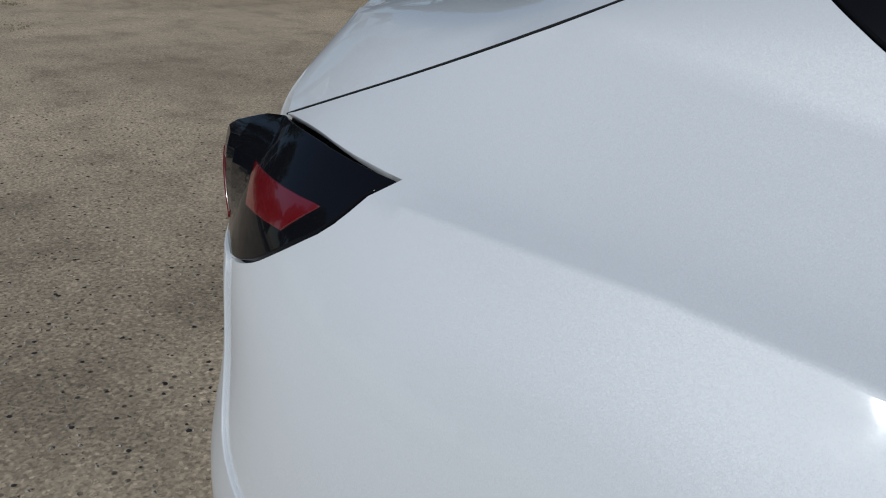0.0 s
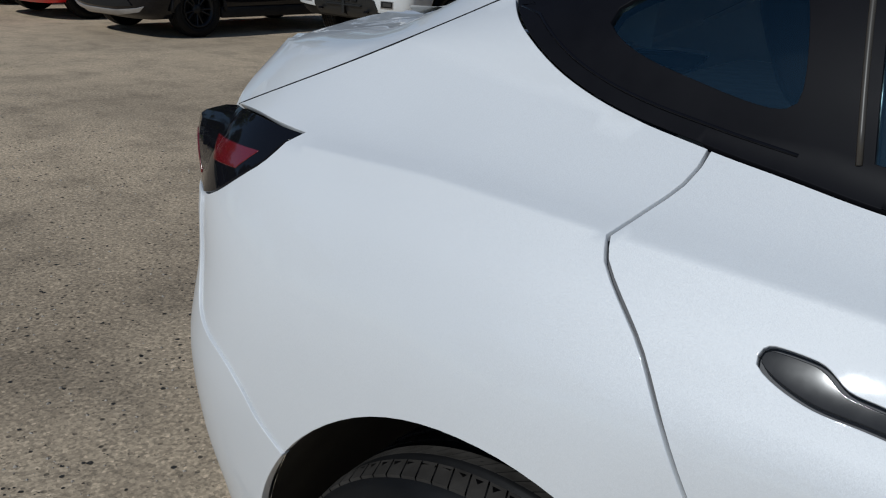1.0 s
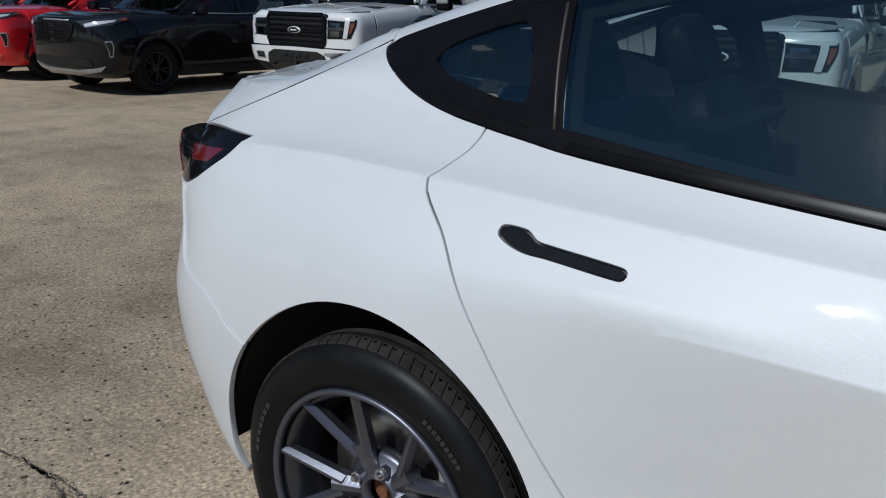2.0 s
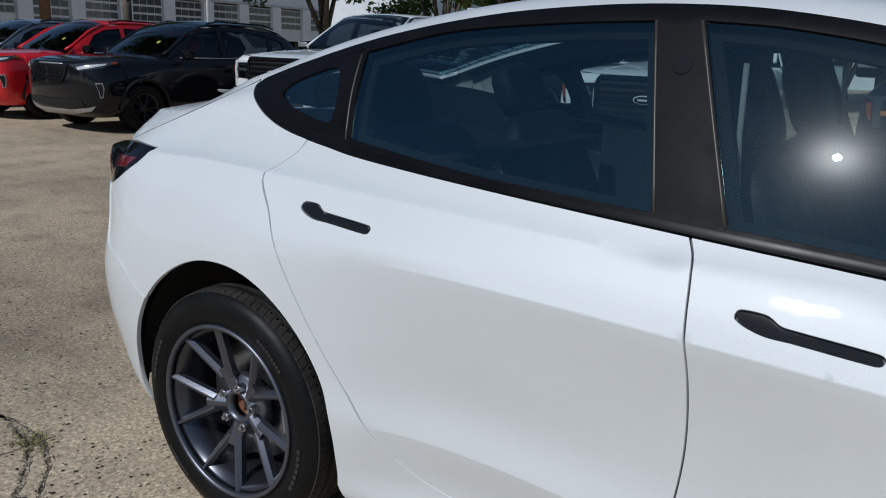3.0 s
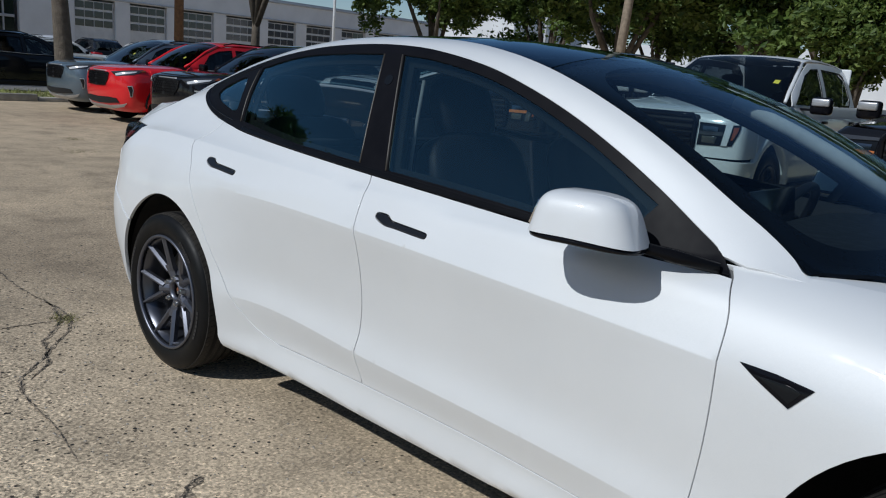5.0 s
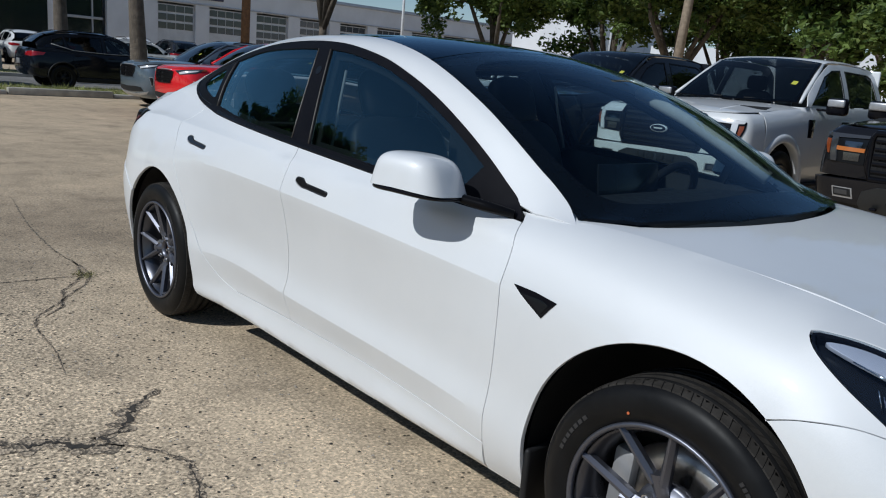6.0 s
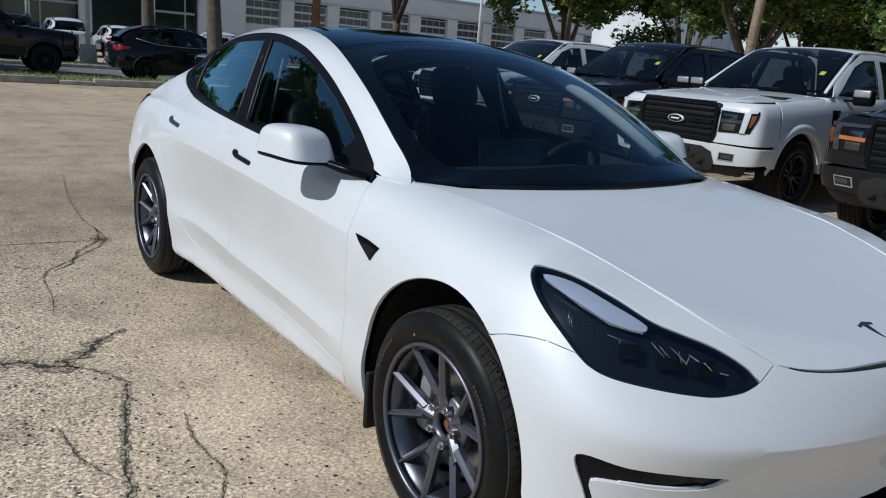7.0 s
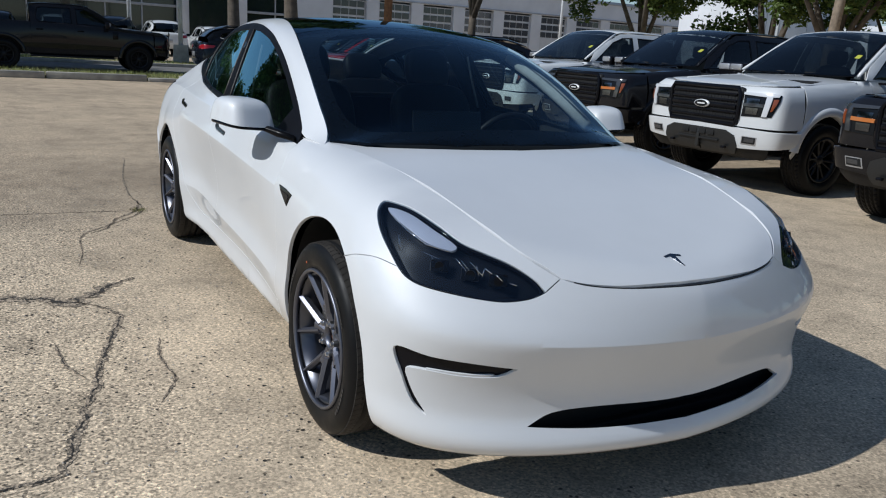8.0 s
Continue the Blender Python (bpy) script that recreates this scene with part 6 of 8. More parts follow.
# ---- parked vehicles: a general shell ----
class Shell:
    """Skins of a vehicle: front axle at x = 0, front towards +x, right side at -y."""

    def __init__(self, sx, zs, ws, nose_x, nose_z, nose_p, nose_q, tail_x, tail_z, gx, rail, edge, roof, hood, belt_end=None):
        nk = len(zs)
        rings = []
        for k in range(nk):
            fz, fw = curve1(sx, zs[k]), curve1(sx, ws[k])
            th = np.linspace(math.pi / 2, 0, 30)[:-1]
            u = np.sin(th) ** (2 / nose_p)
            a = np.stack([sx[0] + (nose_x[k] - sx[0]) * u, ws[k][0] * np.cos(th) ** (2 / nose_q), zs[k][0] + (nose_z[k] - zs[k][0]) * u**1.5], 1)
            x = np.linspace(sx[0], sx[-1], 90)
            b = np.stack([x, fw(x), fz(x)], 1)
            th = np.linspace(0, math.pi / 2, 26)[1:]
            u = np.sin(th) ** (2 / 5)
            c = np.stack([sx[-1] + (tail_x[k] - sx[-1]) * u, ws[k][-1] * np.cos(th) ** (2 / 2.6), zs[k][-1] + (tail_z[k] - zs[k][-1]) * u], 1)
            rings.append(np.concatenate([a, b, c]) * (1, -1, 1))
        rings = np.array(rings)
        lev = np.linspace(0, nk - 1, 8 * (nk - 1) + 1)
        self.low = np.stack([np.stack([curve1(np.arange(nk), rings[:, c, ax])(lev) for ax in range(3)], 1) for c in range(rings.shape[1])], 1)
        self.top_ring = rings[-1]
        self.belt_w, self.belt_z = curve1(sx, ws[-1]), curve1(sx, zs[-1])
        fr, fe, fc = [curve1(gx, c) for c in rail], [curve1(gx, c) for c in edge], curve1(gx, roof)
        self.rail_w, self.rail_z, self.edge_w, self.edge_z, self.roof_z = fr[0], fr[1], fe[0], fe[1], fc
        rows = []
        for x in np.linspace(gx[0], gx[-1], 110):
            bw, bz, rw, rz, ew, ez, cz = (float(f(x)) for f in (self.belt_w, self.belt_z, fr[0], fr[1], fe[0], fe[1], fc))
            row = [(x, -(bw + (rw - bw) * t + 0.012 * math.sin(math.pi * t)), bz + (rz - bz) * t) for t in np.linspace(0, 1, 10)[:-1]]
            row += [(x, -((1 - t) ** 2 * rw + 2 * t * (1 - t) * (rw - 0.15 * (rw - ew)) + t * t * ew), (1 - t) ** 2 * rz + 2 * t * (1 - t) * (rz + 0.75 * (ez - rz)) + t * t * ez) for t in np.linspace(0, 1, 7)[:-1]]
            row += [(x, -ew * t, cz - (cz - ez) * t**2.2) for t in np.linspace(1, 0, 10)]
            rows.append(row)
        self.up = np.array(rows)
        hz = curve1(*hood)
        i = np.argsort(self.top_ring[:, 0])
        rows = []
        for x in np.linspace(nose_x[-1] - 0.002, min(hood[0]), 60):
            w, z = np.interp(x, self.top_ring[i, 0], -self.top_ring[i, 1]), np.interp(x, self.top_ring[i, 0], self.top_ring[i, 2])
            c = float(hz(x))
            rows.append([(x, -w * t, c + (z - c) * t**3) for t in np.linspace(1, 0, 24)])
        self.hood = np.array(rows)
        self.side, self.nose = Skin([self.low, self.up]), Skin([self.low, self.low * FLIP])
        self.top, self.bonnet = Skin([self.up, self.up * FLIP]), Skin([self.hood, self.hood * FLIP, self.low, self.low * FLIP])



def simple_wheel(parent, x, y, r, rim_r, half, metal, spokes=6, phase=0.0, name="wheel"):
    """Outside at -y; y gives the side."""
    hub = piece(name, None, parent, "", Matrix.Translation((x, y, r)) @ (Matrix() if y < 0 else Matrix.Rotation(math.pi, 4, "Z")) @ Matrix.Rotation(phase, 4, "Y"))
    t = part("tyre", tyre_bm(r, rim_r, half, 56), M_RUBBER, hub, "black tyre")
    part("tread", tread_bm(r, half * 0.9, 52), M_RUBBER, t)
    prof = [(rim_r, -half * 0.98), (rim_r - 0.012, -half), (rim_r - 0.03, -half * 0.8), (rim_r - 0.03, half * 0.8), (rim_r - 0.045, half * 0.8), (rim_r - 0.045, -half * 0.75), (rim_r - 0.02, -half * 1.02)]
    rim = part("rim", lathe_bm(prof, 48, closed=True), metal, hub)
    for k in range(spokes):
        a = 2 * math.pi * k / spokes
        for d in (-0.12, 0.12):
            part("spoke", spoke_bm(a + d * 1.2, a + d * 1.7, 0.05, rim_r - 0.03, 0.016, 0.014, -half * 0.68, -half * 0.86, 0.03, bmesh.new()), metal, rim)
    part("hub_cap", lathe_bm([(0.002, -half * 0.75), (0.04, -half * 0.74), (0.06, -half * 0.62), (0.075, -half * 0.3)], 24), metal, hub)
    # black disc in place of shade inside the rim
    part("backing", lathe_bm([(0.02, half * 0.3), (rim_r - 0.03, half * 0.35)], 32), M_VOID, hub)
    return hub


def flank(sh, owner, mat, seams, bottom, arches, belt_line, glass_front):
    """Wing, doors and rear side of both flanks, cut by upright seams with round wheel openings."""
    out = {}
    xs = [s[0] for s in seams]
    for i, name in enumerate(("front_wing", "front_door", "rear_door", "rear_side_panel")):
        x0, x1 = xs[i], xs[i + 1]
        top = [(x, belt_line(x)) for x in np.linspace(x1, x0, max(3, int(abs(x1 - x0) / 0.06)))]
        low = []
        hit = None
        for cx, r in arches:
            if x1 < cx < x0:
                hit = (cx, r)
        if hit:
            cx, r = hit
            rr = np.array([(cx + r * math.cos(a), arches_z + r * math.sin(a)) for a in np.linspace(math.radians(-12), math.radians(192), 26)])
            rr = rr[rr[:, 1] > bottom]
            low = [(x0, bottom)] + [tuple(p) for p in rr] + [(x1, bottom)]
        else:
            low = [(x0, bottom), (x1, bottom)]
        outline = np.array(top + low)
        out[name] = both(name, panel(sh.side, "side", outline, grid=0.05, step=0.03, gap=0.0025), mat, (owner, owner))
    return out


def swap_paint(ob, old, new_mat):
    for o in (ob, *ob.children_recursive):
        if o.type == "MESH" and old.name in [m.name for m in o.data.materials if m]:
            o.data = o.data.copy()
            for i, m in enumerate(o.data.materials):
                if m and m.name == old.name:
                    o.data.materials[i] = new_mat


P_SILVER = paint("light_silver_paint", (0.655, 0.665, 0.67), flake=0.06, metal=0.05, rough=0.4, shine=0.8)
P_BLACK = paint("black_paint", (0.009, 0.009, 0.011), rough=0.12, shine=0.42)
P_OFFWHITE = paint("white_paint", (0.74, 0.75, 0.75), rough=0.4)
P_RED = paint("bright_red_paint", (0.72, 0.014, 0.020), flake=0.06, metal=0.08, rough=0.35)
P_BLUEGREY = paint("blue_grey_paint", (0.13, 0.17, 0.21), flake=0.08, metal=0.4, rough=0.35)
P_NAVY = paint("dark_navy_paint", (0.007, 0.009, 0.014), rough=0.12, shine=0.4)
M_PLATE = material("pale_plate_metal", (0.75, 0.76, 0.78), 0.3, 0.2)
M_INSERT = mottled("dark_grey_plastic", (0.016, 0.017, 0.018), 0.4)
M_AMBER = material("amber_lamp_plastic", (0.20, 0.045, 0.010), 0.25, Coat_Weight=0.6)
M_AMBERBAR = material("amber_light_bar", (0.45, 0.14, 0.03), 0.25, Coat_Weight=0.6)
M_YELLOW = material("yellow_sticker", (0.42, 0.43, 0.05), 0.6)
M_OVAL = material("blue_oval_plate", (0.05, 0.11, 0.32), 0.25, Coat_Weight=0.6)
M_SILVERPL = mottled("silver_plastic", (0.45, 0.45, 0.46), 0.35, 0.6)
M_TRUCKGLASS = window_glass("truck_window_glass", (0.20, 0.24, 0.26))
M_BLACKRIM = mottled("black_wheel_metal", (0.015, 0.015, 0.016), 0.35, 0.4)
M_LAMPCLEAR = material("clear_lamp_plastic", (0.62, 0.63, 0.65), 0.15, 0.1, Coat_Weight=0.4)
M_BRACKET = material("white_light_guide", (0.62, 0.63, 0.65), 0.15, 0.1, Coat_Weight=0.4)
M_BARLAMP = material("smoked_light_bar", (0.05, 0.05, 0.055), 0.12, 0.2, Coat_Weight=0.5)
M_LAMPSMOKE = material("smoked_lamp_plastic", (0.055, 0.057, 0.062), 0.10, 0.3, Coat_Weight=0.6)
arches_z = 0.40


def oval_plate(owner, at, w, h, plate=None):
    """A maker's plate as a plain oval with a pale rim."""
    bm = bmesh.new()
    ring = [(0, w * math.cos(a), h * math.sin(a)) for a in np.linspace(0, 2 * math.pi, 33)[:-1]]
    top = [bm.verts.new((0.012, y * 0.93, z * 0.93)) for _, y, z in ring]
    low = [bm.verts.new((-0.01, y, z)) for _, y, z in ring]
    bm.faces.new(top)
    for i in range(32):
        bm.faces.new((low[i], low[(i + 1) % 32], top[(i + 1) % 32], top[i]))
    ob = part("maker_plate", bm, M_PLATE, owner, "plain oval plate with bright rim", at=at)
    bm = bmesh.new()
    bmesh.ops.create_circle(bm, cap_ends=True, segments=32, radius=1, matrix=Matrix.Translation((0.0135, 0, 0)) @ Matrix.Diagonal((1, w * 0.84, h * 0.80, 1)) @ Matrix.Rotation(math.pi / 2, 4, "Y"))
    part("plate_face", bm, plate or M_OVAL, ob)
    bm = box_bm(0.002, w * 1.0, h * 0.35, (0.0155, 0, 0), 0)
    part("plate_mark", bm, M_PLATE, ob)


def pickup(paint_mat, name, label):
    """A crew-cab pickup."""
    global arches_z
    arches_z = 0.43
    sh = Shell([0.50, -0.6, -1.7, -2.8, -3.7, -4.85],
               [[0.40] * 6, [0.52] * 6, [0.72] * 6, [0.95, 0.96, 0.97, 0.98, 0.98, 0.98], [1.10, 1.16, 1.19, 1.20, 1.20, 1.20], [1.20, 1.28, 1.33, 1.35, 1.36, 1.36], [1.235, 1.31, 1.345, 1.365, 1.375, 1.375]],
               [[0.90, 0.90, 0.90, 0.90, 0.90, 0.92], [0.97, 0.96, 0.95, 0.95, 0.97, 0.97], [1.01, 1.0, 0.985, 0.985, 1.01, 1.0], [1.01, 1.005, 0.995, 0.995, 1.01, 1.0], [0.99, 0.99, 0.985, 0.985, 0.99, 0.98], [0.94, 0.945, 0.95, 0.95, 0.955, 0.95], [0.88, 0.91, 0.93, 0.93, 0.94, 0.94]],
               [0.80, 0.90, 0.945, 0.95, 0.935, 0.90, 0.86], [0.40, 0.52, 0.72, 0.95, 1.09, 1.17, 1.20], 7.0, 2.9,
               [-4.9, -4.93, -4.95, -4.95, -4.95, -4.94, -4.93], [0.45, 0.55, 0.72, 0.98, 1.20, 1.36, 1.375],
               [-0.50, -0.56, -0.75, -1.1, -1.42, -1.8, -2.4, -2.8, -3.0], ([0.60, 0.86, 0.85, 0.79, 0.74, 0.735, 0.73, 0.72, 0.72], [1.30, 1.33, 1.45, 1.66, 1.83, 1.865, 1.865, 1.85, 1.83]),
               ([0.55, 0.82, 0.79, 0.72, 0.66, 0.65, 0.645, 0.64, 0.64], [1.31, 1.345, 1.49, 1.72, 1.89, 1.925, 1.925, 1.90, 1.87]), [1.335, 1.385, 1.53, 1.76, 1.92, 1.955, 1.955, 1.93, 1.90],
               ([0.86, 0.75, 0.45, 0.0, -0.6], [1.205, 1.235, 1.275, 1.315, 1.345]))
    th = thing(name, label, "pickup truck")
    belt = lambda x: float(np.interp(-x, [-0.3, 0.0, 0.55, 1.7, 3.0, 4.9], [1.245, 1.275, 1.325, 1.345, 1.37, 1.372]))
    flank(sh, th, paint_mat, [(0.44,), (-0.72,), (-1.80,), (-2.95,), (-4.80,)], 0.42, [(0.0, 0.50), (-3.68, 0.50)], belt, None)
    # bonnet, nose
    edge = [(0.855, -0.001), (0.845, -0.35), (0.81, -0.62), (0.72, -0.78), (0.50, -0.86), (0.0, -0.885), (-0.53, -0.89), (-0.56, -0.84), (-0.53, -0.5), (-0.505, -0.001)]
    hood_out = np.array(edge + [(x, -y) for x, y in edge[::-1]])
    bon = lay("bonnet", panel(sh.bonnet, "top", hood_out, grid=0.05, step=0.03, gap=0.003), paint_mat, th)
    for y0 in (-0.45, 0.45):
        part("bonnet_rib", tube_bm([(0.70, y0 * 1.25, float(np.interp(0.70, [0, 0.86], [1.31, 1.2])) + 0.02), (0.2, y0 * 1.15, 1.286), (-0.45, y0, 1.323)], [0.006, 0.010, 0.006], 8), paint_mat, bon)
    # front end: bumper, grille, lamps
    def mid(z0, z1, n=16):
        return np.array([sh.low[np.argmin(np.abs(sh.low[:, 0, 2] - z)), 0] for z in np.linspace(z0, z1, n)]) + (0, 0.003, 0)

    def nx(y):
        return 0.5 + 0.44 * max(0.0, 1 - min(1.0, abs(y)) ** 2.9) ** (1 / 7)

    def onto(name, pts, mat, lift, owner, label="", depth=0.02, joins=False):
        """A piece laid on the nose, from (y, z) corners of its right half."""
        q = panel(sh.nose, "front", drawn("front", [(sh.nose.hit((5, -y, z), (-1, 0, 0))[0][0] if y < 0.6 else nx(y), -y if y > 0.01 else 0.003, z) for y, z in pts]), gap=0, lift=lift, depth=depth, grid=0.03, step=0.02)
        if joins:
            return [lay(name, joined(q, mirrored(q)), mat, owner, label)]
        return both(name, q, mat, (owner, owner) if not isinstance(owner, list) else owner, label)

    half = np.concatenate([drawn("front", [(0.44, -0.985, 0.98), (0.44, -0.93, 1.22), (0.60, -0.86, 1.215), (0.72, -0.80, 1.21), (0.80, -0.72, 1.205), (0.845, -0.55, 1.20)]), drawn("front", mid(1.19, 0.75)), drawn("front", [(nx(0.55), -0.55, 0.75), (nx(0.88), -0.88, 0.75), (0.60, -0.985, 0.755), (0.45, -0.998, 0.76)])])
    d = panel(sh.nose, "front", half, grid=0.05, step=0.03, gap=0.002)
    lay("front_panel", joined(d, mirrored(d)), paint_mat, th)
    g = part("grille", box_bm(0.10, 1.10, 0.44, (0.905, 0, 0.965), 0.05, 3), M_PLASTIC, th, "black bar grille")
    part("grille_surround", tube_bm([(0.955, 0.52 * c, 0.965 + 0.205 * s) for c, s in ((-1, -0.6), (-0.94, -1), (0.94, -1), (1, -0.6), (1, 0.7), (0.94, 1), (-0.94, 1), (-1, 0.7))], 0.028, 8, closed=True), M_BLACKGLOSS, g)
    for k, z in enumerate((0.83, 0.90, 1.03, 1.10)):
        part("grille_bar", box_bm(0.03, 0.98, 0.026, (0.962, 0, z), 0.008), M_BLACKGLOSS, g)
    part("grille_bar", box_bm(0.035, 0.98, 0.05, (0.962, 0, 0.965), 0.01), M_BLACKGLOSS, g)
    for k in range(19):
        part("grille_web", box_bm(0.018, 0.008, 0.30, (0.950, -0.45 + 0.05 * k, 0.965), 0), M_PLASTIC, g)
    oval_plate(g, Matrix.Translation((0.985, 0, 0.965)), 0.115, 0.046, M_SCREEN)
    lamps = onto("headlamp", [(0.55, 1.125), (0.90, 1.135), (0.965, 1.12), (0.955, 1.04), (0.90, 0.885), (0.56, 0.87)], M_SCREEN, 0.008, th, "dark headlamp with white bracket light")
    onto("bracket_light", [(0.55, 1.128), (0.955, 1.128), (0.945, 1.100), (0.895, 1.097), (0.855, 0.885), (0.80, 0.885), (0.835, 1.095), (0.55, 1.105)], M_BRACKET, 0.022, lamps, "white bracket-shaped light")
    onto("light_bar", [(0.57, 1.015), (0.86, 1.02), (0.85, 0.985), (0.57, 0.982)], M_BARLAMP, 0.020, lamps)
    onto("side_marker", [(0.905, 1.075), (0.945, 1.078), (0.938, 1.04), (0.902, 0.95), (0.885, 0.945)], M_AMBER, 0.018, lamps, "amber side marker")
    onto("projector", [(0.60, 1.07), (0.76, 1.07), (0.75, 1.0), (0.60, 1.0)], M_DARKCHROME, 0.016, lamps)
    onto("projector", [(0.60, 0.97), (0.75, 0.97), (0.74, 0.90), (0.60, 0.90)], M_DARKCHROME, 0.016, lamps)
    wrap = np.concatenate([drawn("front", [(0.50, -1.0, 0.725), (nx(0.90), -0.90, 0.728), (nx(0.6), -0.60, 0.735)]), drawn("front", mid(0.735, 0.52)), drawn("front", [(nx(0.6), -0.60, 0.52), (nx(0.86), -0.86, 0.535), (0.60, -0.965, 0.56), (0.50, -0.99, 0.60)])])
    d = panel(sh.nose, "front", wrap, grid=0.04, step=0.03, gap=0.001, lift=0.035, depth=0.05)
    bump = lay("bumper", joined(d, mirrored(d)), paint_mat, th)
    onto("bumper_insert", [(0.003, 0.70), (0.40, 0.70), (0.52, 0.65), (0.55, 0.55), (0.50, 0.46), (0.003, 0.45)], M_INSERT, 0.048, bump, "dark grey bumper insert", joins=True)
    for k in range(4):
        # black blocks laid on the insert give its slots their shade
        part("insert_slot", box_bm(0.02, 0.10, 0.065, (0.985, -0.195 + 0.13 * k, 0.645), 0.008), M_VOID, bump)
    part("insert_rib", box_bm(0.04, 0.05, 0.24, (0.968, 0, 0.575), 0.01), M_INSERT, bump)
    part("insert_slot", box_bm(0.02, 0.62, 0.022, (0.975, 0, 0.565), 0.006), M_VOID, bump)
    onto("valance", [(0.003, 0.53), (0.60, 0.53), (0.93, 0.55), (0.93, 0.44), (0.86, 0.325), (0.003, 0.315)], M_PLASTIC, 0.016, bump, "black lower valance", joins=True)
    onto("fog_frame", [(0.62, 0.66), (0.80, 0.66), (0.80, 0.57), (0.62, 0.57)], M_SILVERPL, 0.038, bump)
    # a black plate on the frame stands for the recess's shade
    onto("fog_recess", [(0.632, 0.652), (0.788, 0.652), (0.788, 0.585), (0.632, 0.585)], M_VOID, 0.042, bump)
    onto("fog_lamp", [(0.66, 0.64), (0.775, 0.64), (0.775, 0.60), (0.66, 0.60)], M_LAMPSMOKE, 0.047, bump, "clear fog lamp")
    for s in (-1, 1):
        part("tow_hook", box_bm(0.05, 0.06, 0.03, (0.975, s * 0.40, 0.50), 0.012), M_BLACKGLOSS, bump)
        for cx in (0.0, -3.68):
            rows = [[(cx + q * math.cos(a), s * y, 0.43 + q * math.sin(a)) for q, y in ((0.485, 0.94), (0.488, 1.022), (0.500, 1.034), (0.555, 1.030), (0.585, 1.012), (0.592, 0.985))] for a in np.linspace(0.16, math.pi - 0.02, 28)]
            piece("arch_flare", mesh_of("arch_flare", [p for row in rows for p in row], grid_faces(28, 6), paint_mat), th)
        part("side_vent", box_bm(0.16, 0.02, 0.22, (-0.66, s * 0.995, 1.08), 0.008), M_BLACKGLOSS, th, "black side vent")
        for x in (-1.62, -2.72):
            part("door_handle", box_bm(0.18, 0.03, 0.04, (x, s * 1.0, 1.16), 0.012), M_BLACKSATIN, th)
        part("step_board", box_bm(2.3, 0.16, 0.05, (-1.85, s * 0.93, 0.40), 0.02), M_PLASTIC, th)
        mir = part("door_mirror", box_bm(0.13, 0.24, 0.20, (-0.90, s * 1.16, 1.36), 0.04, 3), M_BLACKGLOSS, th, "black door mirror")
        part("mirror_cap", box_bm(0.04, 0.20, 0.09, (-0.83, s * 1.165, 1.40), 0.018, 3), M_SILVERPL, mir, "silver mirror cap")
        part("mirror_arm", box_bm(0.06, 0.16, 0.03, (-0.90, s * 1.0, 1.31), 0.01), M_BLACKGLOSS, mir)
    # cab glass, pillars
    G1 = [(-0.80, 1.36), (-1.71, 1.365), (-1.73, 1.80), (-1.50, 1.785), (-1.27, 1.70)]
    G2 = [(-1.86, 1.365), (-2.72, 1.38), (-2.80, 1.46), (-2.76, 1.76), (-2.66, 1.79), (-1.88, 1.80)]
    cab = [(-0.72, belt(-0.72)), (-1.8, belt(-1.8)), (-2.95, belt(-2.95)), (-2.95, 1.80), (-2.80, 1.86), (-2.4, 1.885), (-1.8, 1.885), (-1.45, 1.865), (-1.15, 1.72), (-0.80, 1.50), (-0.66, belt(-0.6) + 0.01)]
    ps = both("cab_side", panel(sh.side, "side", cab, grid=0.05, step=0.03, gap=0.002, holes=[G1, G2]), paint_mat, (th, th))
    for who, q in (("front_window", G1), ("rear_window", G2)):
        both(who, panel(sh.side, "side", q, gap=-0.006, lift=-0.006, grid=0.06, step=0.03, depth=0), M_TRUCKGLASS, (th, th), "dark tinted side window")
        both("window_seal", panel(sh.side, "side", shrink(q, -0.012), gap=0, lift=0.002, grid=0.06, step=0.03, depth=0.004, holes=[shrink(q, 0.006)]), M_BLACKSATIN, ps)
    wsb = [(-0.535, -0.001), (-0.555, -0.5), (-0.60, -0.80), (-0.80, -0.765), (-1.12, -0.705), (-1.40, -0.655), (-1.43, -0.3), (-1.435, -0.001)]
    wo = np.array(wsb + [(x, -y) for x, y in wsb[::-1]])
    lay("windscreen", panel(sh.top, "top", wo, grid=0.06, step=0.03, depth=0, gap=0.002), M_TRUCKGLASS, th, "raked windscreen with yellow sticker")
    lay("screen_border", panel(sh.top, "top", shrink(wo, -0.01), grid=0.06, step=0.03, depth=0, gap=0.002, lift=-0.004, holes=[shrink(wo, 0.035)]), M_BLACKSATIN, th)
    sp = [(-0.86, 0.57), (-0.86, 0.635), (-0.925, 0.635), (-0.925, 0.57)]
    lay("sticker", panel(sh.top, "top", sp, grid=0.05, step=0.03, depth=0, gap=0, lift=0.004), M_YELLOW, th, "yellow paper sticker")
    rf = [(-1.44, -0.001), (-1.43, -0.4), (-1.40, -0.70), (-1.8, -0.70), (-2.4, -0.695), (-2.96, -0.69), (-2.98, -0.001)]
    ro = np.array(rf + [(x, -y) for x, y in rf[::-1]])
    lay("roof", panel(sh.top, "top", ro, grid=0.06, step=0.03, gap=0.001), paint_mat, th)
    for s in (-1, 1):
        pts = [(-0.60, s * 0.845, 1.375), (-0.80, s * 0.80, 1.50), (-1.12, s * 0.742, 1.705), (-1.37, s * 0.695, 1.858)]
        part("screen_pillar", tube_bm(pts, [0.020, 0.026, 0.026, 0.018], 8), paint_mat, th)
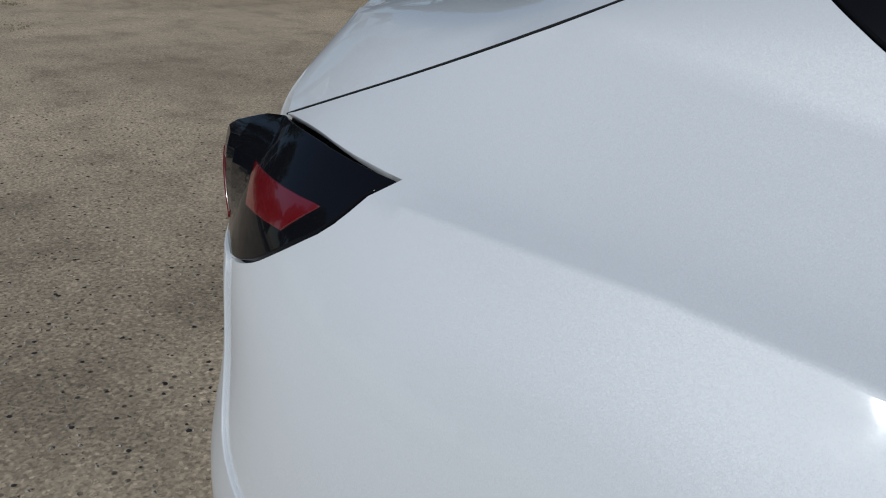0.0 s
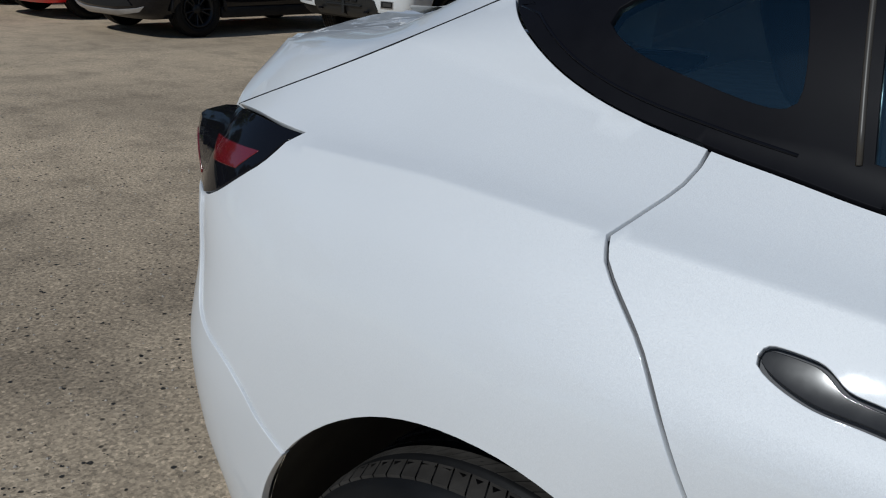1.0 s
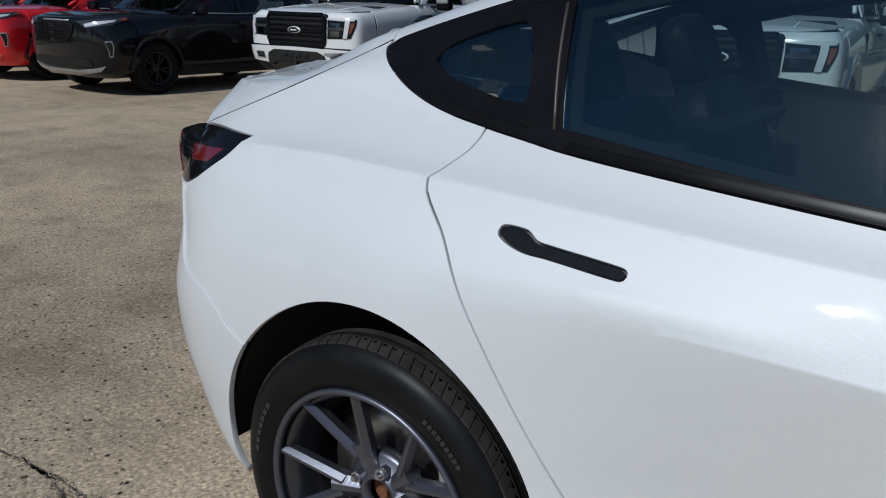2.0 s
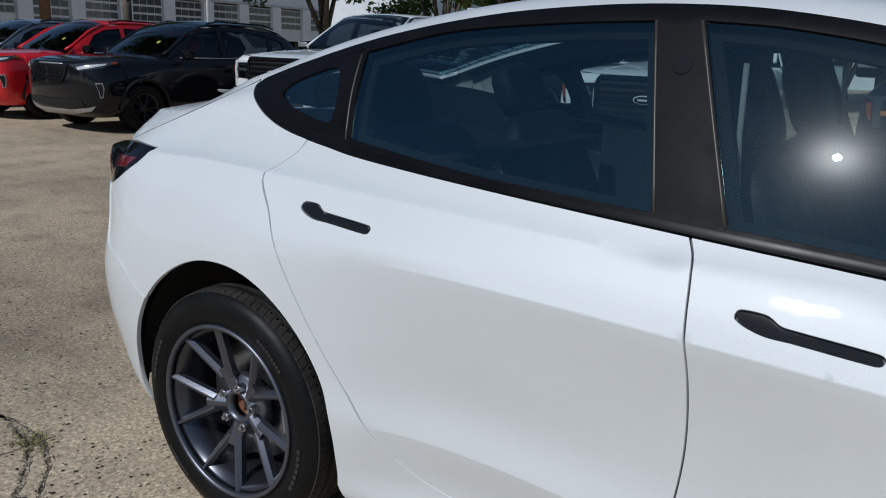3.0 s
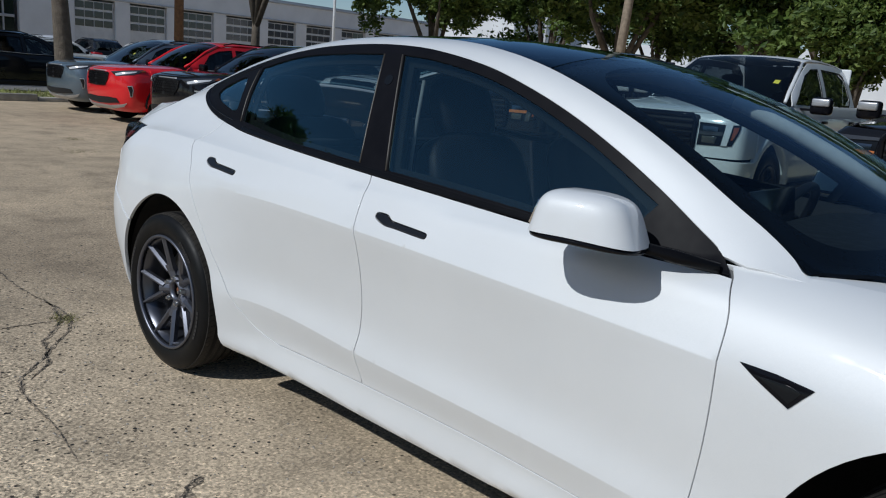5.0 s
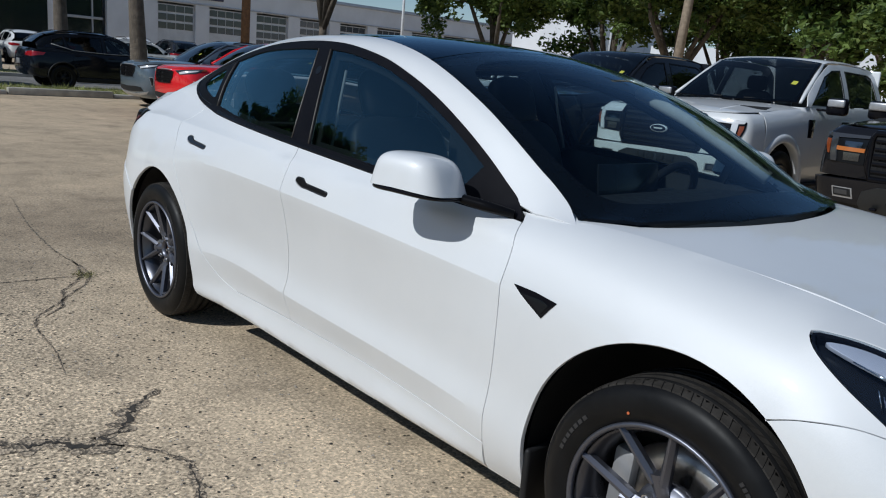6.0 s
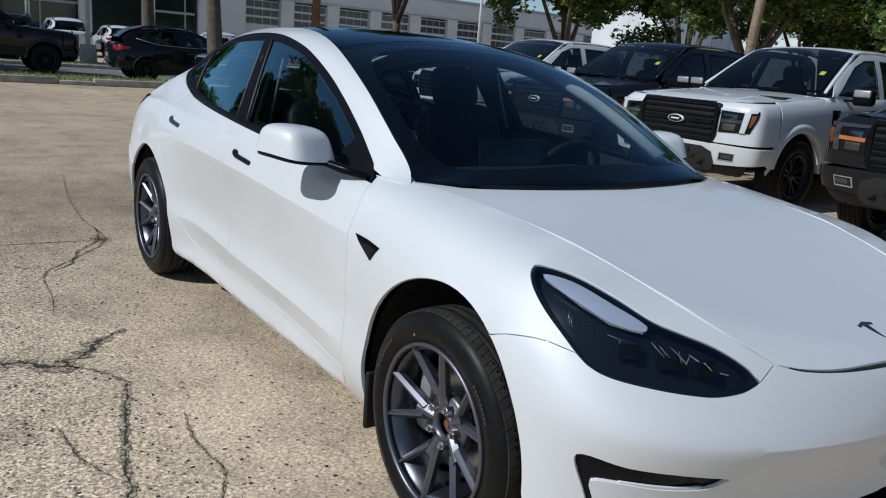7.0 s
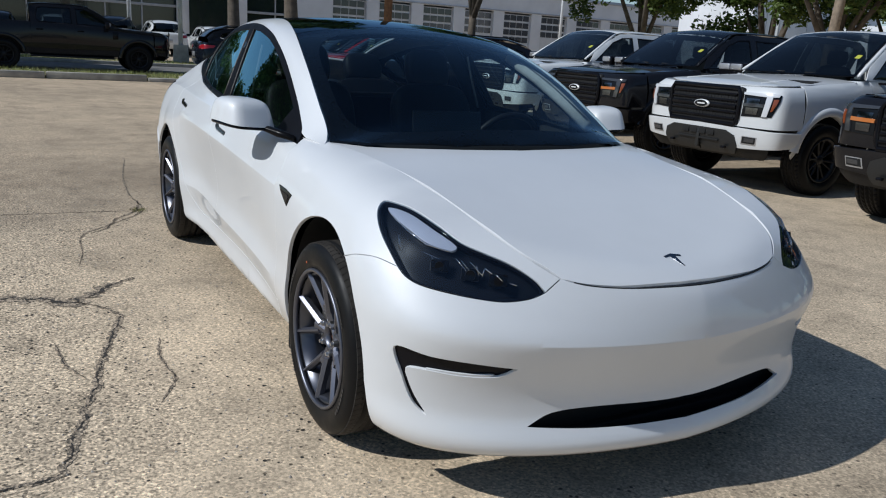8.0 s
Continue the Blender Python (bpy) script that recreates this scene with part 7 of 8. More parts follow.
        part("wiper", tube_bm([(-0.56, s * 0.15, 1.385), (-0.60, s * 0.42, 1.385), (-0.63, s * 0.70, 1.392)], 0.010, 6), M_PLASTIC, th)
    bm = box_bm(0.04, 1.62, 0.55, (-2.97, 0, 1.60), 0.02)
    part("cab_back", bm, paint_mat, th)
    part("bed_cover", box_bm(1.92, 1.80, 0.03, (-3.95, 0, 1.355), 0.01), M_PLASTIC, th, "black bed cover")
    part("tail_gate", box_bm(0.06, 1.80, 0.62, (-4.92, 0, 1.05), 0.02), paint_mat, th)
    part("rear_bumper", box_bm(0.16, 1.90, 0.20, (-4.98, 0, 0.62), 0.04), M_CHROME, th)
    # dark interior masses
    part("dashboard", soft_block(0.5, 1.5, 0.3, 0.4, at=Matrix.Translation((-0.95, 0, 1.18))), M_CABIN, th)
    for y0 in (-0.42, 0.42):
        part("seat", soft_block(0.18, 0.52, 0.72, 0.45, at=Matrix.Translation((-1.85, y0, 1.15)) @ Matrix.Rotation(radians(-14), 4, "Y")), M_CABIN, th)
        part("headrest", soft_block(0.12, 0.28, 0.20, 0.5, at=Matrix.Translation((-1.95, y0, 1.60))), M_CABIN, th)
    # added black boxes fill the hull with painted shade
    part("inner_body", box_bm(5.0, 1.72, 0.75, (-2.2, 0, 0.92), 0.1), M_VOID, th)
    part("engine_bay", box_bm(1.3, 1.0, 0.6, (0.15, 0, 0.78), 0.1), M_VOID, th)
    part("axle_frame", box_bm(5.2, 0.9, 0.16, (-1.9, 0, 0.50), 0.05), M_PLASTIC, th)
    for x in (0.0, -3.68):
        for s in (-1, 1):
            simple_wheel(th, x, s * 0.875, 0.415, 0.265, 0.135, M_BLACKRIM, 6, 0.3)
    return th


def crossover(paint_mat, name, label):
    """A compact sport utility vehicle."""
    global arches_z
    arches_z = 0.36

    def up(z):
        """The upright nose: what lies above the bumper's middle stands higher."""
        return z + 0.085 * min(1.0, max(0.0, (z - 0.45) / 0.30))

    sh = Shell([0.30, -0.5, -1.4, -2.1, -2.7, -3.2],
               [[0.24, 0.25, 0.26, 0.27, 0.28, 0.30], [0.34, 0.35, 0.36, 0.37, 0.38, 0.40], [0.52, 0.52, 0.52, 0.54, 0.55, 0.56], [0.72, 0.73, 0.74, 0.75, 0.77, 0.78], [0.94, 0.95, 0.95, 0.96, 0.98, 1.00], [1.015, 1.025, 1.035, 1.05, 1.07, 1.09], [1.05, 1.06, 1.065, 1.075, 1.095, 1.115]],
               [[0.82, 0.80, 0.80, 0.80, 0.82, 0.82], [0.90, 0.88, 0.87, 0.87, 0.90, 0.88], [0.94, 0.91, 0.90, 0.905, 0.94, 0.91], [0.935, 0.925, 0.925, 0.925, 0.935, 0.905], [0.89, 0.905, 0.91, 0.91, 0.90, 0.87], [0.82, 0.855, 0.87, 0.865, 0.85, 0.81], [0.75, 0.81, 0.84, 0.835, 0.815, 0.78]],
               [0.72, 0.84, 0.90, 0.91, 0.89, 0.85, 0.79], [0.22, 0.32, up(0.50), up(0.70), up(0.85), up(0.90), up(0.925)], 4.5, 2.1,
               [-3.50, -3.60, -3.64, -3.62, -3.58, -3.53, -3.50], [0.35, 0.45, 0.60, 0.80, 1.00, 1.09, 1.115],
               [-0.36, -0.42, -0.60, -0.95, -1.25, -1.6, -2.2, -2.8, -3.2, -3.48], ([0.50, 0.76, 0.765, 0.70, 0.655, 0.64, 0.63, 0.62, 0.615, 0.63], [1.06, 1.08, 1.17, 1.38, 1.50, 1.545, 1.55, 1.50, 1.38, 1.18]),
               ([0.45, 0.71, 0.70, 0.63, 0.585, 0.57, 0.56, 0.55, 0.55, 0.57], [1.07, 1.09, 1.20, 1.43, 1.565, 1.61, 1.62, 1.57, 1.43, 1.20]), [1.09, 1.125, 1.25, 1.48, 1.61, 1.655, 1.665, 1.61, 1.46, 1.22],
               ([0.79, 0.6, 0.3, 0.0, -0.42], [1.015, 1.05, 1.08, 1.095, 1.105]))
    th = thing(name, label, "car")
    belt = lambda x: float(sh.belt_z(x)) - 0.004
    flank(sh, th, paint_mat, [(0.28,), (-0.52,), (-1.55,), (-2.45,), (-3.35,)], 0.28, [(0.0, 0.405), (-2.71, 0.405)], belt, None)
    edge = [(0.765, -0.001), (0.755, -0.30), (0.70, -0.54), (0.55, -0.66), (0.30, -0.73), (0.0, -0.76), (-0.40, -0.79), (-0.43, -0.72), (-0.385, -0.4), (-0.365, -0.001)]
    ho = np.array(edge + [(x, -y) for x, y in edge[::-1]])
    lay("bonnet", panel(sh.bonnet, "top", ho, grid=0.05, step=0.03, gap=0.003), paint_mat, th)
    cp = np.array([sh.low[np.argmin(np.abs(sh.low[:, 0, 2] - z)), 0] for z in np.linspace(up(0.915), 0.24, 24)]) + (0, 0.003, 0)
    half = np.concatenate([drawn("front", [(0.31, -0.90, up(0.83)), (0.52, -0.84, up(0.86)), (0.66, -0.66, up(0.90)), (0.755, -0.35, up(0.915))]), drawn("front", cp), drawn("front", [(0.72, -0.45, 0.23), (0.55, -0.74, 0.23), (0.36, -0.84, 0.24), (0.345, -0.88, 0.30), (0.32, -0.93, 0.55)])])
    d = panel(sh.nose, "front", half, grid=0.04, step=0.025, gap=0.002)
    lay("front_bumper", joined(d, mirrored(d)), paint_mat, th)
    for s in (1, -1):
        hg = sh.hood * (1, s * 0.985, 1) - np.array((0.012, 0, 0.010))
        piece("bonnet_frame", mesh_of("bonnet_frame", hg.reshape(-1, 3), grid_faces(*hg.shape[:2]), paint_mat), th)
        lv = sh.low[24:] * (1, s * 0.985, 1) - np.array((0.014, 0, 0.004))
        lv = lv[:, lv[0, :, 0] > 0.05]
        piece("nose_frame", mesh_of("nose_frame", lv.reshape(-1, 3), grid_faces(*lv.shape[:2]), paint_mat), th)

    def stuck(name, pts, mat, lift, owner, label="", depth=0.01, mirror=True, view="front"):
        pts = [(sh.nose.hit((5, y, up(z)), (-1, 0, 0))[0][0] if abs(y) < 0.5 else x, y, up(z)) for x, y, z in pts]
        q = panel(sh.nose, view, drawn(view, pts), gap=0, lift=lift, depth=depth, grid=0.03, step=0.015)
        if mirror:
            return both(name, q, mat, (owner, owner), label)
        return [lay(name, joined(q, mirrored(q)), mat, owner, label)]

    gr = stuck("grille", [(0.84, 0.002, 0.855), (0.80, -0.30, 0.855), (0.76, -0.42, 0.84), (0.80, -0.40, 0.72), (0.83, -0.30, 0.64), (0.88, 0.002, 0.63)], M_PLASTIC, 0.016, th, "black mesh grille", mirror=False)[0]
    part("grille_trim", tube_bm([(0.795, -0.44, 0.952), (0.875, -0.22, 0.960), (0.895, 0, 0.962), (0.875, 0.22, 0.960), (0.795, 0.44, 0.952)], 0.012, 8), M_SILVERPL, gr, "satin silver trim strip")
    for i in range(6):
        for j in range(11):
            y = -0.36 + 0.072 * j + (0.036 if i % 2 else 0)
            z = 0.655 + 0.036 * i
            if abs(y) < 0.40 - 0.12 * max(0, 0.76 - z):
                z = up(z)
                x = float(sh.nose.hit((5, y, z), (-1, 0, 0))[0][0])
                part("grille_cell", lathe_bm([(0.024, 0.0), (0.031, 0.006), (0.024, 0.010)], 6, axis="z", closed=True), M_BLACKGLOSS, gr, at=Matrix.Translation((x + 0.018, y, z)) @ Matrix.Rotation(math.pi / 2, 4, "Y") @ Matrix.Rotation(math.pi / 6, 4, "Z"))
    xg = float(sh.nose.hit((5, 0, 0.85), (-1, 0, 0))[0][0])
    oval_plate(gr, Matrix.Translation((xg + 0.058, 0, 0.860)), 0.090, 0.040)
    lamps = stuck("headlamp", [(0.745, -0.455, 0.865), (0.62, -0.70, 0.905), (0.45, -0.86, 0.925), (0.40, -0.885, 0.905), (0.55, -0.80, 0.83), (0.72, -0.52, 0.79)], M_LAMPSMOKE, 0.005, th, "slim smoked headlamp with pale light strip")
    for lamp in lamps:
        q = panel(sh.nose, "front", drawn("front", [(0.735, -0.50, up(0.835)), (0.66, -0.64, up(0.868)), (0.50, -0.825, up(0.892)), (0.52, -0.81, up(0.868)), (0.65, -0.66, up(0.828)), (0.725, -0.52, up(0.800))]), gap=0, lift=0.009, depth=0.004, grid=0.03, step=0.015)
        lay("light_strip", q if lamp is lamps[0] else mirrored(q), M_LAMPCLEAR, lamp, "pale light strip")
    stuck("side_marker", [(0.44, -0.865, 0.918), (0.40, -0.885, 0.91), (0.42, -0.885, 0.885), (0.48, -0.855, 0.885)], M_AMBER, 0.010, lamps[0], "")[0]
    stuck("lower_grille", [(0.90, 0.002, 0.47), (0.84, -0.40, 0.48), (0.76, -0.56, 0.47), (0.72, -0.60, 0.40), (0.84, -0.30, 0.37), (0.885, 0.002, 0.36)], M_VOID, 0.014, th, "black lower grille", mirror=False)
    stuck("skid_plate", [(0.87, 0.002, 0.33), (0.80, -0.36, 0.33), (0.68, -0.62, 0.37), (0.62, -0.72, 0.40), (0.66, -0.66, 0.33), (0.78, -0.34, 0.27), (0.85, 0.002, 0.265)], M_SILVERPL, 0.010, th, "silver skid plate", mirror=False)
    gl = stuck("corner_vent", [(0.635, -0.76, 0.655), (0.57, -0.815, 0.66), (0.555, -0.83, 0.60), (0.57, -0.82, 0.505), (0.60, -0.79, 0.50), (0.605, -0.785, 0.56)], M_SILVERPL, 0.008, th, "bright-edged corner vent")
    # black plate laid over the vent as the slot's shade
    stuck("vent_slot", [(0.630, -0.765, 0.645), (0.578, -0.81, 0.65), (0.565, -0.82, 0.60), (0.578, -0.812, 0.515), (0.596, -0.795, 0.51), (0.60, -0.79, 0.56)], M_VOID, 0.013, gl[0])
    # glasshouse
    G1 = [(-0.78, 1.085), (-1.50, 1.085), (-1.53, 1.49), (-1.25, 1.455), (-1.02, 1.36)]
    G2 = [(-1.62, 1.09), (-2.38, 1.115), (-2.55, 1.22), (-2.60, 1.44), (-2.20, 1.49), (-1.64, 1.495)]
    G3 = [(-2.64, 1.22), (-2.95, 1.26), (-2.92, 1.36), (-2.68, 1.43)]
    cab = [(x, belt(x)) for x in np.linspace(-0.46, -3.35, 24)] + [(-3.36, 1.24), (-3.15, 1.42), (-2.8, 1.52), (-2.2, 1.575), (-1.6, 1.57), (-1.25, 1.525), (-0.95, 1.40), (-0.62, 1.185)]
    ps = both("roof_side", panel(sh.side, "side", cab, grid=0.05, step=0.03, gap=0.002, holes=[G1, G2, G3]), paint_mat, (th, th))
    for who, q in (("front_window", G1), ("rear_window", G2), ("quarter_window", G3)):
        both(who, panel(sh.side, "side", q, gap=-0.006, lift=-0.006, grid=0.06, step=0.03, depth=0), M_TRUCKGLASS, (th, th), "dark tinted side window")
        both("window_seal", panel(sh.side, "side", shrink(q, -0.012), gap=0, lift=0.002, grid=0.06, step=0.03, depth=0.004, holes=[shrink(q, 0.006)]), M_BLACKSATIN, ps)
    wsb = [(-0.38, -0.001), (-0.40, -0.4), (-0.46, -0.695), (-0.62, -0.685), (-0.95, -0.62), (-1.26, -0.575), (-1.30, -0.3), (-1.31, -0.001)]
    wo = np.array(wsb + [(x, -y) for x, y in wsb[::-1]])
    lay("windscreen", panel(sh.top, "top", wo, grid=0.06, step=0.03, depth=0, gap=0.002), M_TRUCKGLASS, th, "raked windscreen with stickers")
    lay("screen_border", panel(sh.top, "top", shrink(wo, -0.02), grid=0.06, step=0.03, depth=0, gap=0.002, lift=-0.004, holes=[shrink(wo, 0.03)]), M_BLACKSATIN, th)
    lay("sticker", panel(sh.top, "top", [(-0.66, 0.33), (-0.66, 0.39), (-0.71, 0.39), (-0.71, 0.33)], grid=0.05, step=0.03, depth=0, gap=0, lift=0.004), M_YELLOW, th, "yellow paper sticker")
    rf = [(-1.32, -0.001), (-1.30, -0.35), (-1.27, -0.625), (-1.7, -0.615), (-2.3, -0.60), (-2.9, -0.59), (-3.05, -0.58), (-3.10, -0.001)]
    lay("roof", panel(sh.top, "top", np.array(rf + [(x, -y) for x, y in rf[::-1]]), grid=0.06, step=0.03, gap=0.001), paint_mat, th)
    rs = [(-3.11, -0.001), (-3.10, -0.52), (-3.42, -0.53), (-3.44, -0.001)]
    lay("rear_screen", panel(sh.top, "top", np.array(rs + [(x, -y) for x, y in rs[::-1]]), grid=0.06, step=0.03, depth=0), M_TRUCKGLASS, th, "dark rear window")
    back = drawn("rear", [(-3.25, -0.85, 1.07), (-3.44, -0.66, 1.10), (-3.50, -0.40, 1.11), (-3.50, 0.003, 1.112), (-3.62, 0.003, 0.80), (-3.63, 0.003, 0.58), (-3.55, 0.003, 0.36), (-3.42, -0.55, 0.36), (-3.25, -0.80, 0.34), (-3.15, -0.86, 0.36), (-3.12, -0.92, 0.6)])
    q = panel(sh.nose, "rear", back, grid=0.05, step=0.03, gap=0.002)
    lay("tail_panel", joined(q, mirrored(q)), paint_mat, th)
    tl = panel(sh.nose, "rear", drawn("rear", [(-3.15, -0.87, 1.00), (-3.40, -0.68, 1.02), (-3.52, -0.45, 0.99), (-3.54, -0.45, 0.90), (-3.42, -0.69, 0.88), (-3.20, -0.87, 0.93)]), gap=0, lift=0.008, grid=0.04, step=0.02)
    both("tail_lamp", tl, M_REDLAMP, (th, th), "red tail lamp")
    part("tail_plate", box_bm(0.01, 0.32, 0.14, (-3.645, 0, 0.72), 0.003), M_SILVERPL, th)
    for s in (-1, 1):
        part("screen_pillar", tube_bm([(-0.47, s * 0.735, 1.115), (-0.62, s * 0.735, 1.20), (-0.95, s * 0.665, 1.425), (-1.26, s * 0.61, 1.56)], 0.026, 8), paint_mat, th)
        part("door_mirror", soft_block(0.12, 0.22, 0.14, 0.5, at=Matrix.Translation((-0.72, s * 1.0, 1.13))), M_BLACKGLOSS, th, "black door mirror")
        part("roof_bar", tube_bm([(-1.4, s * 0.60, 1.60), (-1.6, s * 0.60, 1.645), (-2.6, s * 0.585, 1.635), (-2.85, s * 0.58, 1.58)], 0.013, 8), M_BLACKSATIN, th)
        for x, z in ((-1.40, 0.95), (-2.32, 0.97)):
            part("door_handle", box_bm(0.18, 0.03, 0.03, (x, s * 0.915, z), 0.01), M_BLACKGLOSS, th)
        part("window_trim", tube_bm([(-0.70, s * 0.835, 1.078), (-1.5, s * 0.852, 1.075), (-2.4, s * 0.838, 1.105), (-2.98, s * 0.775, 1.25)], 0.008, 6), M_SILVERPL, th)
        part("sill_cladding", box_bm(2.0, 0.06, 0.14, (-1.36, s * 0.875, 0.30), 0.025), M_PLASTIC, th)
        for cx in (0.0, -2.71):
            part("arch_cladding", tube_bm([(cx + 0.405 * math.cos(a), s * 0.935, 0.36 + 0.405 * math.sin(a)) for a in np.linspace(-0.1, math.pi + 0.1, 20)], 0.022, 8), M_PLASTIC, th)
    part("dashboard", soft_block(0.5, 1.35, 0.3, 0.4, at=Matrix.Translation((-0.75, 0, 0.93))), M_CABIN, th)
    for y0 in (-0.38, 0.38):
        part("seat", soft_block(0.18, 0.50, 0.66, 0.45, at=Matrix.Translation((-1.55, y0, 0.92)) @ Matrix.Rotation(radians(-14), 4, "Y")), M_CABIN, th)
        part("headrest", soft_block(0.11, 0.26, 0.18, 0.5, at=Matrix.Translation((-1.66, y0, 1.33))), M_CABIN, th)
    # black boxes added so that the hollow hull looks shaded
    part("inner_body", box_bm(3.5, 1.50, 0.66, (-1.65, 0, 0.68), 0.1), M_VOID, th)
    part("engine_bay", box_bm(1.1, 0.9, 0.5, (0.15, 0, 0.56), 0.1), M_VOID, th)
    for x in (0.0, -2.71):
        for s in (-1, 1):
            simple_wheel(th, x, s * 0.815, 0.352, 0.235, 0.11, M_BLACKRIM, 5, 0.2)
    return th


def parked(x, y, yaw, scale=0.94):
    """Pose of a parked vehicle from the ground point under the middle of its front axle."""
    return Matrix.Translation((x, y, 0)) @ Matrix.Rotation(radians(yaw), 4, "Z") @ Matrix.Scale(scale, 4)


def put(ob, m):
    ob.matrix_basis = m
    return ob


def another(src, m, paint_from, paint_to, label):
    ob = copy_thing(src, m)
    ob.matrix_basis = m
    swap_paint(ob, paint_from, paint_to)
    if paint_to is P_BLACK:
        # the black pickups carry an amber bar instead of the white light guide
        swap_paint(ob, M_BRACKET, M_LAMPSMOKE)
        swap_paint(ob, M_BARLAMP, M_AMBERBAR)
    ob["label"] = label
    return ob


truck = put(pickup(P_SILVER, "pickup_truck", "light silver crew-cab pickup with black grille on asphalt"), parked(-3.95, 5.88, -90))
tagged(truck, group="pickups in the row")
another(truck, parked(-6.55, 6.12, -90), P_SILVER, P_BLACK, "black crew-cab pickup between two pale pickups")
another(truck, parked(-9.38, 6.40, -90), P_SILVER, P_OFFWHITE, "white crew-cab pickup beside a black crossover")
another(truck, parked(-1.20, 5.55, -90), P_SILVER, P_BLACK, "black crew-cab pickup beside the silver pickup")
another(truck, parked(-25.0, 1.8, 90, 1.0), P_SILVER, P_BLACK, "black pickup parked along the street kerb")
suv = put(crossover(P_BLACK, "crossover", "black compact crossover with silver skid plate on asphalt"), parked(-12.1, 4.75, -90, 0.98))
tagged(suv, group="crossovers in the row")
another(suv, parked(-14.65, 4.75, -90, 0.98), P_BLACK, P_RED, "bright red compact crossover between parked crossovers")
another(suv, parked(-17.2, 4.95, -90, 0.98), P_BLACK, P_BLUEGREY, "blue-grey compact crossover at the row's end")
another(suv, parked(-23.4, 6.9, 90, 0.98), P_BLACK, P_NAVY, "dark navy crossover parked along the street kerb")

# ---- buildings, poles, trees, far vehicles ----
M_CLADDING = mottled("white_wall_panels", (0.66, 0.67, 0.69), 0.6, scale=0.6, amount=0.08)
M_WALLTRIM = mottled("grey_wall_trim", (0.38, 0.39, 0.41), 0.6, scale=2, amount=0.1)
M_DOORWHITE = mottled("white_door_panel", (0.60, 0.61, 0.62), 0.55, scale=2, amount=0.1)
M_PANE = material("dark_far_pane", (0.02, 0.025, 0.03), 0.12, Coat_Weight=0.5)
M_SHOWGLASS = material("dark_showroom_glass", (0.012, 0.020, 0.020), 0.10, Coat_Weight=0.5)
M_BARK = mottled("grey_bark", (0.125, 0.102, 0.080), 0.95, scale=6, amount=0.4, bump=0.9, bump_scale=25, bump_dist=0.03)
M_POLE = mottled("pale_pole_paint", (0.62, 0.63, 0.64), 0.45, scale=5)
M_POSTBROWN = mottled("brown_timber_post", (0.26, 0.13, 0.06), 0.85, scale=12, amount=0.3)
M_TIMBER = mottled("weathered_pole_timber", (0.30, 0.24, 0.18), 0.9, scale=9, amount=0.3)


def leaf_material(name, dark, light):
    m = material(name, dark, 0.55)
    t, n, l, b = nodes_of(m)
    g = n.new("ShaderNodeNewGeometry")
    r = ramp_node(m, g.outputs["Random Per Island"], [(0.0, dark), (0.6, tuple((a + b2) / 2 for a, b2 in zip(dark, light))), (1.0, light)])
    l.new(r.outputs["Color"], b.inputs["Base Color"])
    tr = n.new("ShaderNodeBsdfTranslucent")
    l.new(r.outputs["Color"], tr.inputs["Color"])
    mx = n.new("ShaderNodeMixShader")
    mx.inputs[0].default_value = 0.35
    out = n["Material Output"]
    l.new(b.outputs[0], mx.inputs[1])
    l.new(tr.outputs[0], mx.inputs[2])
    l.new(mx.outputs[0], out.inputs["Surface"])
    return m


M_LEAF = leaf_material("elm_leaves", (0.040, 0.078, 0.014), (0.17, 0.24, 0.05))
M_LEAF2 = leaf_material("poplar_leaves", (0.050, 0.092, 0.017), (0.21, 0.27, 0.06))

# service building: a long wall with roller doors facing the street
service = thing("service_building", "long white service building with glazed roller doors", "building")
WX, Y0, PITCH, NB = -58.0, 20.8, 4.0, 13
wall = bmesh.new()
for k in range(NB + 1):
    y = Y0 + PITCH * k - 1.1 if k else Y0 - 3.6
    w = 1.1 if k else 3.6
    box_bm(0.4, w, 4.8, (WX, y + w / 2 if k else y + 1.8, 2.4), bm=wall)
box_bm(0.4, PITCH * NB + 2.5, 1.5, (WX, Y0 - 3.6 + (PITCH * NB + 3.6 - 1.1 + 0.0) / 2 + 0.55, 5.55), bm=wall)
part("wall", wall, M_CLADDING, service, smooth=False)
part("wall", box_bm(14, PITCH * NB + 3.6, 6.2, (WX - 8.2, Y0 - 3.6 + (PITCH * NB + 3.6) / 2, 3.1)), M_WALLTRIM, service, smooth=False)
part("parapet", box_bm(0.6, PITCH * NB + 4.0, 0.14, (WX + 0.05, Y0 - 3.6 + (PITCH * NB + 3.6) / 2, 6.34), 0.02), M_WALLTRIM, service)
part("fascia_band", box_bm(0.08, PITCH * NB + 3.0, 0.10, (WX + 0.235, Y0 + PITCH * NB / 2, 4.88), 0.01), M_WALLTRIM, service)
part("roof", box_bm(14.4, PITCH * NB + 4.2, 0.2, (WX - 7.4, Y0 - 3.6 + (PITCH * NB + 3.6) / 2, 6.5)), M_WALLTRIM, service, smooth=False)
